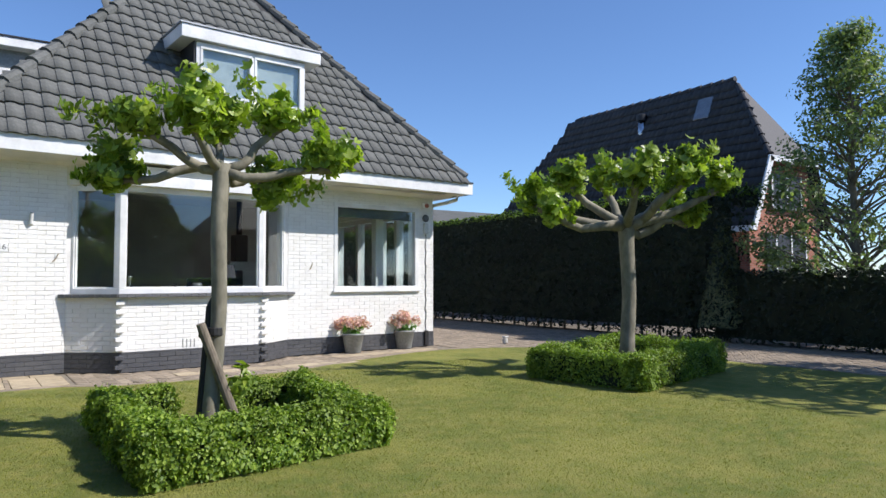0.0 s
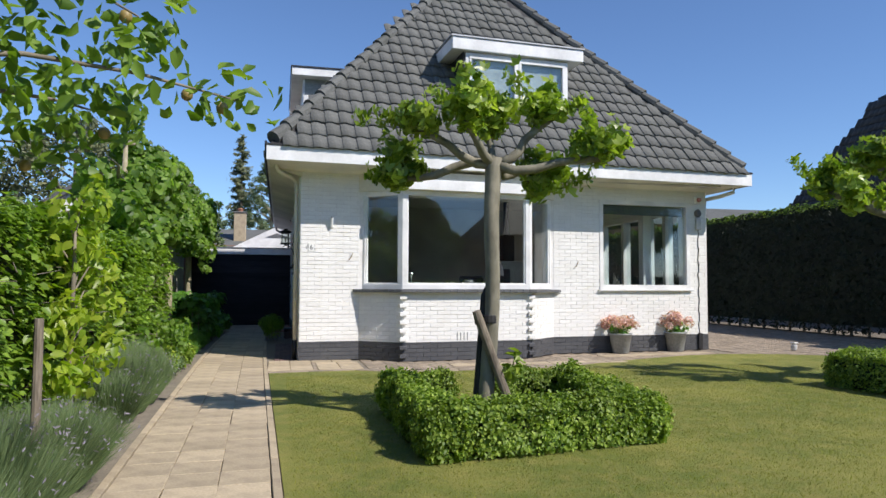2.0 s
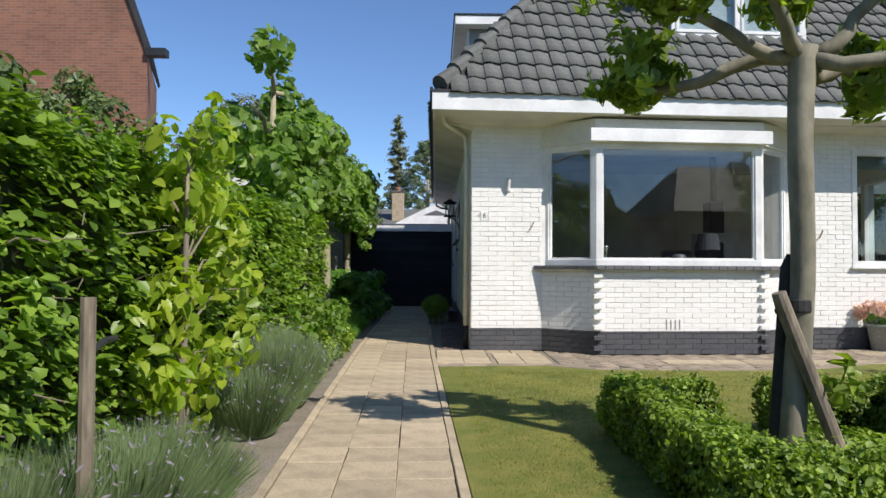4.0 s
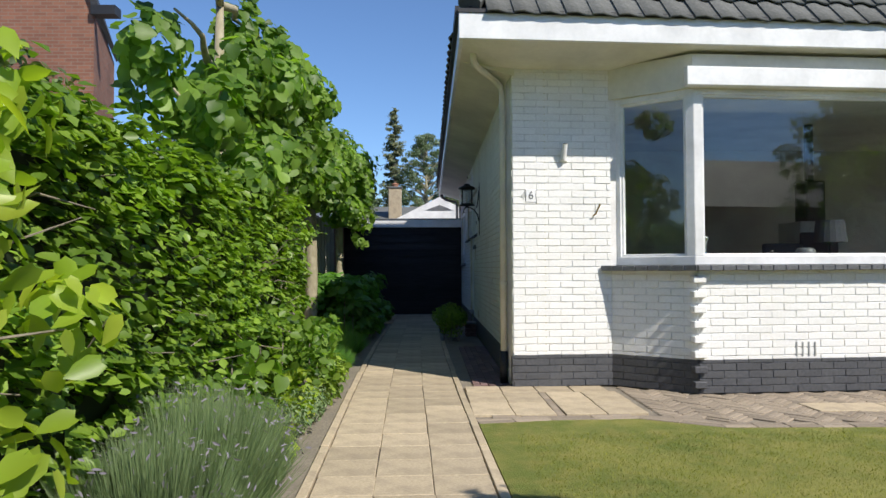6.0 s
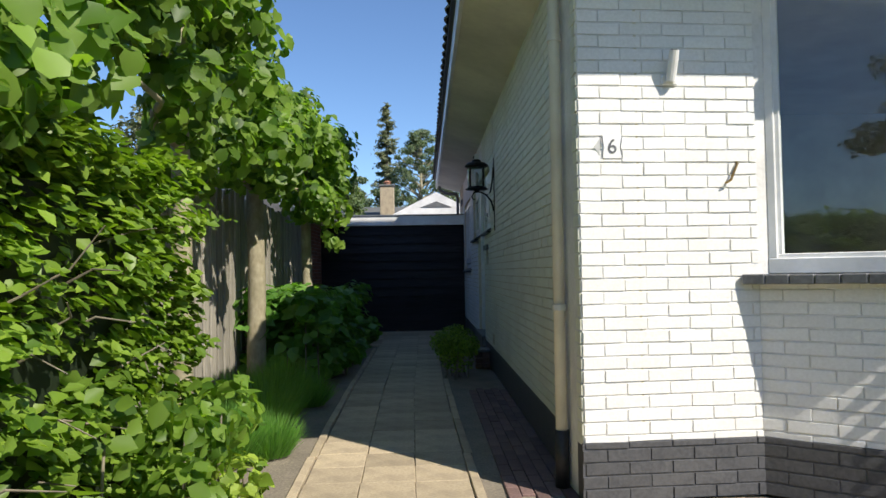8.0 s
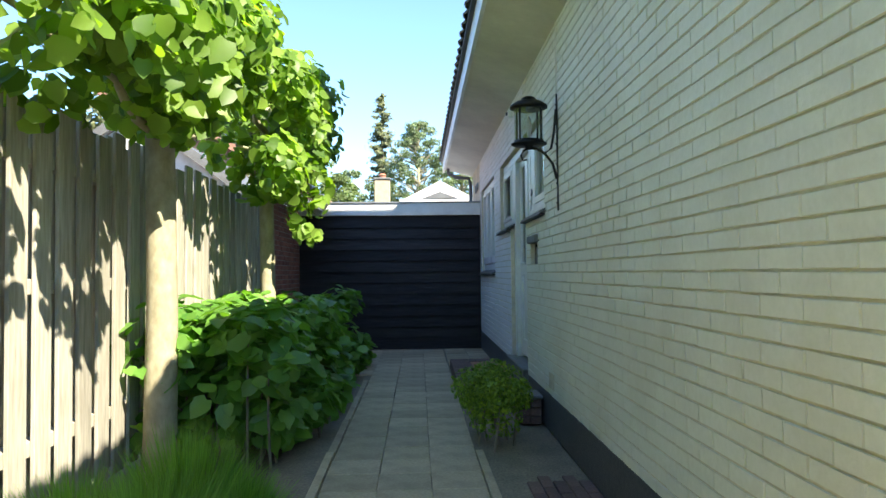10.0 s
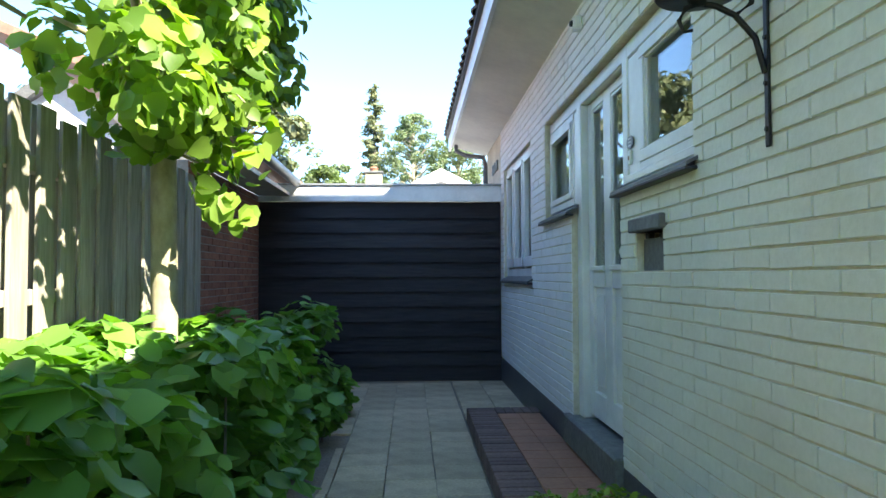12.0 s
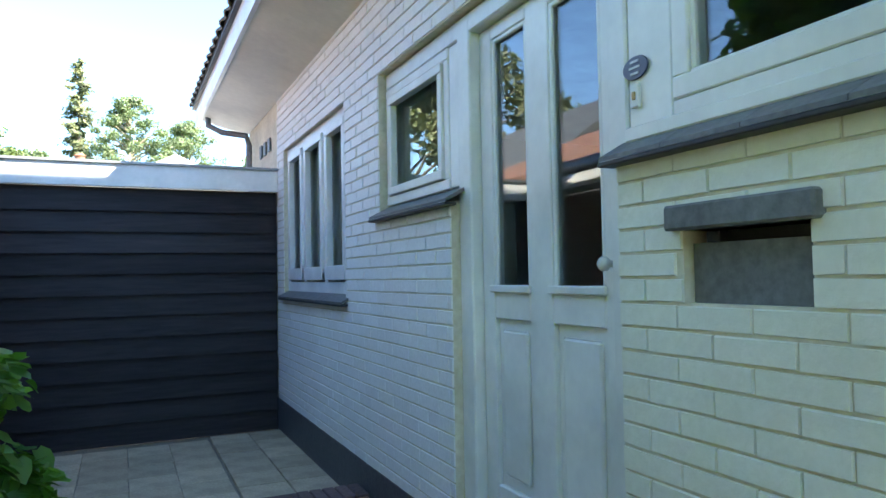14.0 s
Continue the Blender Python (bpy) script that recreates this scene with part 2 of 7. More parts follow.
def lawn_material():
    m, nt, b = material("mown_lawn")
    v = coords(nt)
    fine, mid, big = noise_tex(nt, v, 90, 6), noise_tex(nt, v, 6, 4), noise_tex(nt, v, 0.9, 4)
    col = ramp(nt, fine, [(0.25, (0.085, 0.125, 0.012)), (0.75, (0.18, 0.215, 0.03))])
    col = mixed(nt, col, (0.33, 0.27, 0.075), ramp(nt, mid, [(0.42, (0, 0, 0)), (0.72, (0.58,) * 3)]))
    col = mixed(nt, col, (0.32, 0.3, 0.065), ramp(nt, big, [(0.4, (0, 0, 0)), (0.64, (0.6,) * 3)]))
    nt.links.new(col, b.inputs["Base Color"])
    b.inputs["Roughness"].default_value = 0.9
    relief(nt, b, fine, 0.8, 0.03)
    return m


LAWN = lawn_material()

# ---- building helpers ----
FRONT = Matrix.Rotation(radians(4.0), 4, "Z")
IDENT = Matrix.Identity(4)


class Mesher:
    """Collects quads and triangles and makes one mesh of them."""

    def __init__(self):
        self.v, self.f = [], []

    def add(self, verts, faces):
        n = len(self.v)
        self.v.extend(tuple(p) for p in verts)
        self.f.extend(tuple(i + n for i in f) for f in faces)
        return self

    def box(self, x0, x1, y0, y1, z0, z1, m=IDENT):
        p = [m @ Vector(c) for c in ((x0, y0, z0), (x1, y0, z0), (x1, y1, z0), (x0, y1, z0), (x0, y0, z1), (x1, y0, z1), (x1, y1, z1), (x0, y1, z1))]
        return self.add(p, [(0, 3, 2, 1), (4, 5, 6, 7), (0, 1, 5, 4), (1, 2, 6, 5), (2, 3, 7, 6), (3, 0, 4, 7)])

    def chamfer_box(self, x0, x1, y0, y1, z0, z1, c, m=IDENT):
        """A box whose edges are all cut off by c."""
        bm = bmesh.new()
        bmesh.ops.create_cube(bm, size=1)
        bmesh.ops.scale(bm, vec=(x1 - x0, y1 - y0, z1 - z0), verts=bm.verts)
        bmesh.ops.translate(bm, vec=((x0 + x1) / 2, (y0 + y1) / 2, (z0 + z1) / 2), verts=bm.verts)
        bmesh.ops.bevel(bm, geom=bm.edges, offset=c, segments=1, affect="EDGES")
        bm.verts.ensure_lookup_table()
        for i, vert in enumerate(bm.verts):
            vert.index = i
        self.add([m @ q.co for q in bm.verts], [[q.index for q in f.verts] for f in bm.faces])
        bm.free()
        return self

    def prism(self, ring, z0, z1, m=IDENT):
        """A ring of plan points, counterclockwise, raised from z0 to z1."""
        n = len(ring)
        p = [m @ Vector((x, y, z0)) for x, y in ring] + [m @ Vector((x, y, z1)) for x, y in ring]
        return self.add(p, [tuple(range(n))[::-1], tuple(range(n, 2 * n))] + [(i, (i + 1) % n, n + (i + 1) % n, n + i) for i in range(n)])

    def tube(self, points, radii, sides=8, cap=True):
        """A tube through points, with a radius at each."""
        pts = [Vector(p) for p in points]
        rings = []
        for i, p in enumerate(pts):
            d = (pts[min(i + 1, len(pts) - 1)] - pts[max(i - 1, 0)]).normalized()
            side = d.cross(Vector((0.31, 0.17, 0.93))).normalized() if abs(d.z) < 0.9 else d.cross(Vector((1, 0, 0.1))).normalized()
            other = d.cross(side)
            rings.append([p + radii[i] * (math.cos(a) * side + math.sin(a) * other) for a in (2 * math.pi * k / sides for k in range(sides))])
        faces = []
        for i in range(len(pts) - 1):
            for k in range(sides):
                faces.append((i * sides + k, i * sides + (k + 1) % sides, (i + 1) * sides + (k + 1) % sides, (i + 1) * sides + k))
        if cap:
            faces += [tuple(range(sides))[::-1], tuple(range((len(pts) - 1) * sides, len(pts) * sides))]
        return self.add([q for r in rings for q in r], faces)

    def lathe(self, profile, at, sides=20, m=IDENT):
        """A turned body: (radius, height) pairs round a vertical axis at a place."""
        verts = [m @ Vector((at[0] + r * math.cos(2 * math.pi * k / sides), at[1] + r * math.sin(2 * math.pi * k / sides), at[2] + h)) for r, h in profile for k in range(sides)]
        faces = [(i * sides + k, i * sides + (k + 1) % sides, (i + 1) * sides + (k + 1) % sides, (i + 1) * sides + k) for i in range(len(profile) - 1) for k in range(sides)]
        faces += [tuple(range(sides))[::-1], tuple(range((len(profile) - 1) * sides, len(profile) * sides))]
        return self.add(verts, faces)

    def mesh(self, name, mat, smooth=False):
        me = bpy.data.meshes.new(name)
        me.from_pydata([tuple(p) for p in self.v], [], self.f)
        me.materials.append(mat)
        if smooth:
            me.polygons.foreach_set("use_smooth", [True] * len(me.polygons))
        me.update()
        return me


def part(name, shape, mat, parent=None, label="", smooth=False):
    """Links a Mesher, or a finished mesh, as one object, under a thing where one is given."""
    ob = new(name, shape.mesh(name, mat, smooth) if isinstance(shape, Mesher) else shape)
    ob.parent = parent
    return tagged(ob, label) if label else ob


def thing(name, label, category, at=(0, 0, 0), group="", kind=""):
    ob = new(name)
    ob.location = at
    ob.empty_display_size = 0.1
    return tagged(ob, label, category, group, kind)


def structure(name, shape, mat, label, category, smooth=False):
    return tagged(part(name, shape, mat, None, "", smooth), label, category, "", "structure")


def spans(a, b, holes):
    """What is left of the stretch a to b once the holes are cut out."""
    out, x = [], a
    for h0, h1 in sorted(holes):
        if h0 > x:
            out.append((x, min(h0, b)))
        x = max(x, h1)
    if x < b:
        out.append((x, b))
    return [(p, q) for p, q in out if q - p > 1e-4]


def wall(u0, u1, z0, z1, thick, holes, m):
    """A wall along u, its face at v = 0 and its body behind it, with openings (u0, u1, z0, z1)."""
    w = Mesher()
    zs = sorted({z0, z1, *[min(max(h[2], z0), z1) for h in holes], *[min(max(h[3], z0), z1) for h in holes]})
    for za, zb in zip(zs, zs[1:]):
        mid = (za + zb) / 2
        for a, b in spans(u0, u1, [(h[0], h[1]) for h in holes if h[2] < mid < h[3]]):
            w.box(a, b, 0, thick, za, zb, m)
    return w


COURSE, BRICK = 0.0625, 0.215


def brick_shape(w, a, b, z0, z1, m, proud=0.006, cut=0.0025):
    """One painted brick's face, standing proud of the joints, its rim cut slanting."""
    wob = [random.uniform(-0.0022, 0.0022), random.uniform(-0.0022, 0.0022), random.uniform(-0.0035, 0.0025), random.uniform(-0.0025, 0.0035)]
    o = [(a, 0.002, z0), (b, 0.002, z0), (b, 0.002, z1), (a, 0.002, z1)]
    i = [(a + cut, -proud + wob[0], z0 + cut), (b - cut, -proud + wob[1], z0 + cut + wob[2]), (b - cut, -proud + wob[1], z1 - cut + wob[3]), (a + cut, -proud + wob[0], z1 - cut)]
    w.add([m @ Vector(p) for p in o + i], [(4, 5, 6, 7), (0, 1, 5, 4), (1, 2, 6, 5), (2, 3, 7, 6), (3, 0, 4, 7)])


def bricks_on(u0, u1, z0, z1, holes, m, joint=0.0065, shift=0.0, proud=0.006):
    """The bricks of one face in stretching bond: a list of (a, b, z0, z1)."""
    out = []
    for k in range(int(z0 // COURSE), int(math.ceil(z1 / COURSE))):
        za, zb = max(k * COURSE + joint / 2, z0), min((k + 1) * COURSE - joint / 2, z1)
        if zb - za < 0.015:
            continue
        free = spans(u0, u1, [(h[0], h[1]) for h in holes if h[2] < (za + zb) / 2 < h[3]])
        first = math.floor((u0 - shift) / BRICK) - 1
        for j in range(first, int((u1 - shift) / BRICK) + 2):
            a = shift + (j + (0.5 if k % 2 else 0)) * BRICK
            for p, q in free:
                x0, x1 = max(a + joint * 0.28, p), min(a + BRICK - joint * 0.28, q)
                if x1 - x0 > 0.02:
                    out.append((x0, x1, za, zb))
    return out


def lay(parent, bricks, m, mat, near, name="brick", limit=300, proud=0.006):
    """Lays bricks on a wall: those nearest to the walk as pieces, the others in one mesh."""
    order = sorted(range(len(bricks)), key=lambda i: near(bricks[i]))
    single = set(order[:limit])
    rest = Mesher()
    for i, (a, b, z0, z1) in enumerate(bricks):
        if i in single:
            w = Mesher()
            brick_shape(w, a, b, z0, z1, m, proud)
            part(name, w, mat, parent)
        else:
            brick_shape(rest, a, b, z0, z1, m, proud)
    if rest.v:
        tagged(part("brickwork", rest, mat, parent), kind="stuff")


def leaves(centres, normals, length, width, seed=0, fold=0.25, vary=0.35, droop=0.0):
    """Vertices and faces of many folded leaves, each with its own turn and size."""
    rng = np.random.default_rng(seed)
    c, n = np.asarray(centres, float), np.asarray(normals, float)
    n /= np.linalg.norm(n, axis=1, keepdims=True) + 1e-9
    k = len(c)
    r = rng.normal(size=(k, 3))
    r[:, 2] -= droop
    along = r - (r * n).sum(1, keepdims=True) * n
    along /= np.linalg.norm(along, axis=1, keepdims=True) + 1e-9
    across = np.cross(n, along)
    s = (1 + vary * rng.uniform(-1, 1, size=(k, 1)))
    L, W = length * s, width * s
    tip, base = c + along * L * 0.5, c - along * L * 0.5
    up = n * W * fold
    l1, r1 = c - along * L * 0.12 + across * W * 0.5 + up, c - along * L * 0.12 - across * W * 0.5 + up
    l2, r2 = c + along * L * 0.24 + across * W * 0.36 + up * 0.6, c + along * L * 0.24 - across * W * 0.36 + up * 0.6
    v = np.stack([base, r1, r2, tip, l2, l1], 1).reshape(-1, 3)
    i = np.arange(k)[:, None] * 6
    return v, np.concatenate([i + np.array([[0, 1, 2, 3]]), i + np.array([[0, 3, 4, 5]])], 0)


def round_leaves(centres, normals, length, width, seed=0, fold=0.25, vary=0.35, droop=0.0):
    """Broad leaves with a round outline, a midrib and a bent tip."""
    rng = np.random.default_rng(seed)
    c, n = np.asarray(centres, float), np.asarray(normals, float)
    n /= np.linalg.norm(n, axis=1, keepdims=True) + 1e-9
    k = len(c)
    r = rng.normal(size=(k, 3))
    r[:, 2] -= droop
    along = r - (r * n).sum(1, keepdims=True) * n
    along /= np.linalg.norm(along, axis=1, keepdims=True) + 1e-9
    across = np.cross(n, along)
    s = (1 + vary * rng.uniform(-1, 1, size=(k, 1)))
    L, W = length * s, width * s
    bend = rng.uniform(-0.05, 0.2, size=(k, 1)) * L

    def at(u, w):
        return c + along * L * u + across * W * w + n * (W * fold * abs(w) - bend * (2 * u) ** 2 * (0.5 + u))

    cols = [at(-0.4, 0.0), at(0.02, 0.0), at(0.54, 0.0)]
    for side in (-1, 1):
        cols += [at(-0.47, side * 0.3), at(-0.18, side * 0.54), at(0.18, side * 0.42)]
    v = np.stack(cols, 1).reshape(-1, 3)
    i = np.arange(k)[:, None] * 9
    return v, np.concatenate([i + np.array([q]) for q in ([0, 1, 4, 3], [1, 2, 5, 4], [0, 6, 7, 1], [1, 7, 8, 2])], 0)


def lobed_leaves(centres, normals, length, width, seed=0, fold=0.25, vary=0.35, droop=0.0):
    """Leaves of three pointed lobes that spread from one stalk."""
    rng = np.random.default_rng(seed)
    c, n = np.asarray(centres, float), np.asarray(normals, float)
    n /= np.linalg.norm(n, axis=1, keepdims=True) + 1e-9
    k = len(c)
    r = rng.normal(size=(k, 3))
    r[:, 2] -= droop
    along = r - (r * n).sum(1, keepdims=True) * n
    along /= np.linalg.norm(along, axis=1, keepdims=True) + 1e-9
    across = np.cross(n, along)
    L = length * (1 + vary * rng.uniform(-1, 1, size=(k, 1)))
    base = c - along * L * 0.45
    cols = [base]
    for turn, size in ((-0.85, 0.78), (0.0, 1.0), (0.85, 0.78)):
        d = along * math.cos(turn) + across * math.sin(turn)
        e = across * math.cos(turn) - along * math.sin(turn)
        up = n * L * fold * (0.3 if turn == 0 else 0.75)
        cols += [base + L * size * (d * 0.55 - e * 0.24) + up * 0.6, base + L * size * d + up, base + L * size * (d * 0.55 + e * 0.24) + up * 0.6]
    v = np.stack(cols, 1).reshape(-1, 3)
    i = np.arange(k)[:, None] * 10
    return v, np.concatenate([i + np.array([[0, q, q + 1, q + 2]]) for q in (1, 4, 7)], 0)


def quad_mesh(name, v, f, mat):
    """A mesh of quads from arrays."""
    me = bpy.data.meshes.new(name)
    me.vertices.add(len(v))
    me.vertices.foreach_set("co", np.asarray(v, np.float32).ravel())
    me.loops.add(len(f) * 4)
    me.loops.foreach_set("vertex_index", np.asarray(f, np.int32).ravel())
    me.polygons.add(len(f))
    me.polygons.foreach_set("loop_start", np.arange(len(f), dtype=np.int32) * 4)
    me.polygons.foreach_set("loop_total", np.full(len(f), 4, np.int32))
    me.materials.append(mat)
    me.update()
    me.validate()
    return me


def blades(roots, tips, width, seed=0):
    """Thin upright blades from roots to tips: quads, as arrays."""
    rng = np.random.default_rng(seed)
    a, b = np.asarray(roots, float), np.asarray(tips, float)
    ang = rng.uniform(0, 2 * np.pi, len(a))
    w = np.stack([np.cos(ang), np.sin(ang), 0 * ang], 1) * width * 0.5
    mid = (a * 0.45 + b * 0.55) + np.stack([0 * ang, 0 * ang, np.abs(b - a)[:, 2] * 0.08], 1)
    v = np.stack([a - w, a + w, mid + w * 0.8, mid - w * 0.8, b + w * 0.1, b - w * 0.1], 1).reshape(-1, 3)
    i = np.arange(len(a))[:, None] * 6
    return v, np.concatenate([i + np.array([[0, 1, 2, 3]]), i + np.array([[3, 2, 4, 5]])], 0)


def blobs(centre, radii, count, rng, shell=0.55):
    """Points in a lump, more of them near its skin, and their outward directions."""
    d = rng.normal(size=(count, 3))
    d /= np.linalg.norm(d, axis=1, keepdims=True)
    r = shell + (1 - shell) * rng.uniform(size=(count, 1)) ** 0.5
    p = np.asarray(centre) + d * r * np.asarray(radii)
    return p, d + rng.normal(size=(count, 3)) * 0.55 + np.array([0, 0, 0.35])

# ---- ground ----
def slant(y):
    """How far the garden path drifts aside with the distance."""
    return 0.915 + float(np.interp(y, (-22, -12, -6.5, 0, 3.3, 10), (-0.45, -0.74, -0.9, -1.1, -1.16, -1.17)))


structure("ground", Mesher().box(-400, 400, -400, 400, -0.6, -0.035), SOIL, "brown earth under and round the gardens", "ground")
LAWN_RING = [(-0.27 + slant(y), y) for y in (-22, -12, -8, -5, -3, -1.45)] + [(0.1, -1.36), (0.7, -1.33), (1.2, -1.62), (2.7, -1.66), (3.6, -1.52), (4.5, -1.05), (5.3, -0.72), (6.2, -0.4), (6.9, -0.28), (7.8, -0.42), (8.5, -0.85), (9.1, -1.9), (9.45, -3.4), (9.6, -6.0), (9.8, -12), (9.8, -22)]
structure("lawn", Mesher().prism(LAWN_RING[::-1], -0.03, 0.0), LAWN, "short mown green lawn with yellowing dry patches", "lawn")
structure("driveway", Mesher().prism([(7.0, -0.2), (9.0, -22), (12.6, -22), (12.6, 14), (7.3, 14)], -0.03, -0.012), JOINT_SAND, "brown brick driveway beside the house", "driveway")
structure("terrace", Mesher().prism([(-0.3, -1.8), (8.6, -1.8), (8.6, 0.7), (-0.3, 0.7)], -0.03, -0.014), JOINT_SAND, "paved strip along the front wall", "paving")
structure("garden_path", Mesher().prism([(-1.62, -22), (-0.2, -22), (-0.2, -1), (0.0, 0.2), (0.0, 9.9), (-1.85, 9.9)], -0.033, -0.016), JOINT_SAND, "path of buff concrete slabs along the house", "path")

# ---- the house ----
EAVE, TOP, PLINTH = 3.09, 2.87, 0.28
W2 = (5.07, 6.9, 1.08, 2.63)
BAY0, BAY1, BAYOUT = 0.9, 4.2, 0.5
BAYL, BAYR = 1.47, 3.56
front_holes = [W2, (BAY0 + 0.06, BAY1 - 0.06, 0.02, 2.6)]
wall_front = structure("wall_front", wall(0, 7.25, 0, TOP, 0.3, front_holes, FRONT), WHITE_JOINT, "white painted brick front wall of the house", "wall")
WIN1, DOORSET, MAIL = (7.87, 9.6, 1.14, 2.32), (4.49, 7.3, 0.14, 2.31), (4.8, 5.14, 1.19, 1.36)
SIDEM = Matrix(((0, 1, 0, 0), (1, 0, 0, 0), (0, 0, 1, 0), (0, 0, 0, 1)))
side_holes = [WIN1, (4.49, 5.37, 1.565, 2.31), (5.37, 6.41, 0.14, 2.31), (6.41, 7.26, 1.565, 2.31), MAIL]
wall_side = structure("wall_side", wall(0.02, 11.3, 0, TOP, 0.3, side_holes, SIDEM), CREAM_JOINT, "cream painted brick side wall of the house", "wall")
structure("wall_right", wall(0.56, 11.3, 0, TOP, 0.28, [(0.95, 4.4, 0.3, 2.62)], Matrix(((0, -1, 0, 7.23), (1, 0, 0, 0), (0, 0, 1, 0), (0, 0, 0, 1)))), WHITE_BRICK, "white brick wall on the far side of the house", "wall")
structure("wall_back", Mesher().box(0.3, 6.95, 11.0, 11.3, 0, TOP), WHITE_BRICK, "white brick back wall of the house", "wall")
structure("floor", Mesher().box(0.3, 6.95, 0.85, 11.0, -0.02, 0.16), OAK_FLOOR, "pale wooden floor inside the house", "floor")
structure("ceiling", Mesher().box(0.0, 7.2, -0.0, 11.3, TOP + 0.004, TOP + 0.1), PLASTER, "plain plaster ceiling inside the house", "ceiling")
structure("wall_inside", Mesher().box(0.3, 6.95, 4.6, 4.7, 0.16, TOP), PLASTER, "grey plaster wall behind the living room", "wall")

# roof: four slopes with a ridge running back
OV = 0.58
FL, FRR = FRONT @ Vector((-OV + 0.04, -0.62, EAVE)), FRONT @ Vector((7.25 + 0.45, -0.62, EAVE))
SLOPE = 1.22
half = (FRR.x - FL.x) / 2
APEX = Vector((FL.x + half, (FL.y + FRR.y) / 2 + half, EAVE + half * SLOPE))
BACKY = 11.7
roof = thing("roof", "steep grey hipped tile roof with white fascia", "roof", kind="structure")
shell = Mesher()
BL, BR = Vector((FL.x, BACKY, EAVE)), Vector((FRR.x, BACKY, EAVE))
BA = Vector((APEX.x, BACKY - half, APEX.z))
shell.add([FL, FRR, BR, BL, APEX, BA], [(0, 1, 4), (1, 2, 5, 4), (2, 3, 5), (3, 0, 4, 5)])
part("roof_deck", shell, DARK_TILE, roof)


def tile_profile(du):
    """The height of a wavy roof tile across its width (0 to 1); it laps over its neighbour with a step."""
    return 0.011 + 0.011 * math.cos(2 * math.pi * (du - 0.34)) + 0.013 * (1 - du)


TILE_W, TILE_H = 0.215, 0.30
SEG = 8


def tile_mesh():
    """A thin lapping tile: its upper face, the lip at its foot and the step along one side."""
    w = Mesher()
    n = SEG + 1
    for s, lift in ((-0.03, 0.042), (TILE_H + 0.04, 0.008), (-0.03, 0.027)):
        for k in range(n):
            u = k / SEG
            w.v.append((u * (TILE_W + 0.006), s, tile_profile(u) + lift))
    for k in range(SEG):
        w.f.append((k, k + 1, n + k + 1, n + k))
        w.f.append((2 * n + k, 2 * n + k + 1, k + 1, k))
    top = tile_profile(0.0)
    w.add([(0, -0.03, top + 0.042), (0, TILE_H + 0.04, top + 0.008), (0, TILE_H + 0.04, top - 0.012), (0, -0.03, top + 0.02)], [(0, 1, 2, 3)])
    return w


TILE = tile_mesh()


def tiled(origin, along, up, inside, cols, rows, parent, mat, near=None, limit=0, name="roof_tile"):
    """Covers a slope with tiles: along the eave, then row by row up the slope, where inside() holds."""
    n = along.cross(up).normalized()
    base = TILE.mesh(name, mat, True)
    rest, spots = Mesher(), []
    for j in range(rows):
        for i in range(cols):
            p = origin + along * (i * TILE_W) + up * (j * TILE_H)
            if inside(p + along * TILE_W / 2 + up * TILE_H / 2):
                spots.append(p)
    if near:
        spots.sort(key=near)
    for k, p in enumerate(spots):
        jig = random.uniform(-0.004, 0.004)
        m = Matrix((along, up, n)).transposed().to_4x4()
        m.translation = p + n * jig
        if k < limit:
            ob = part(name, base, mat, parent)
            ob.matrix_basis = m
        else:
            rest.add([m @ Vector(q) for q in TILE.v], TILE.f)
    if rest.v:
        tagged(part("roof_tiles", rest, mat, parent, "", True), kind="stuff")


alongF = (FRR - FL).normalized()
upF = (APEX - (FL + alongF * (APEX - FL).dot(alongF))).normalized()
DORM = (2.48, 4.84)


def in_front(p):
    d = (p - FL).dot(upF) * math.cos(math.atan(SLOPE))
    x = (p - FL).dot(alongF)
    L = (FRR - FL).length
    if not (d + 0.06 < x < L - d - 0.06):
        return False
    return not (DORM[0] + 0.2 < p.x < DORM[1] - 0.2 and 4.2 < p.z < 5.05)


tiled(FL - upF * 0.03 + Vector((0, 0, 0.02)), alongF, upF, in_front, 40, 23, roof, ROOF_TILE, lambda p: p.z + abs(p.x - 1.5) * 0.2, 250)
# left slope: only its lower rows show, past the edge
alongL = Vector((0, -1, 0))
upL = Vector((1, 0, SLOPE)).normalized()


def in_left(p):
    d = p.x - FL.x
    return p.y > FL.y + d + 0.42 and 0.06 < d < half and p.y < BACKY - d


tiled(BL + Vector((0, 0, 0.02)), alongL, upL, in_left, 70, 22, roof, ROOF_TILE)


def ridge_caps(a, b, parent, mat, step=0.33, radius=0.11):
    """Half-round cap tiles from a to b, one overlapping the next."""
    d = (b - a)
    n = int(d.length / step)
    d.normalize()
    for k in range(n):
        p, q = a + d * (k * step), a + d * ((k + 1) * step + 0.05)
        w = Mesher().tube([p + Vector((0, 0, 0.03)), q + Vector((0, 0, 0.0))], [radius, radius * 0.8], 10)
        part("hip_tile", w, mat, parent, "", False)


ridge_caps(FL + (APEX - FL) * 0.02, APEX, roof, ROOF_TILE)
ridge_caps(FRR + (APEX - FRR) * 0.02, APEX, roof, ROOF_TILE)
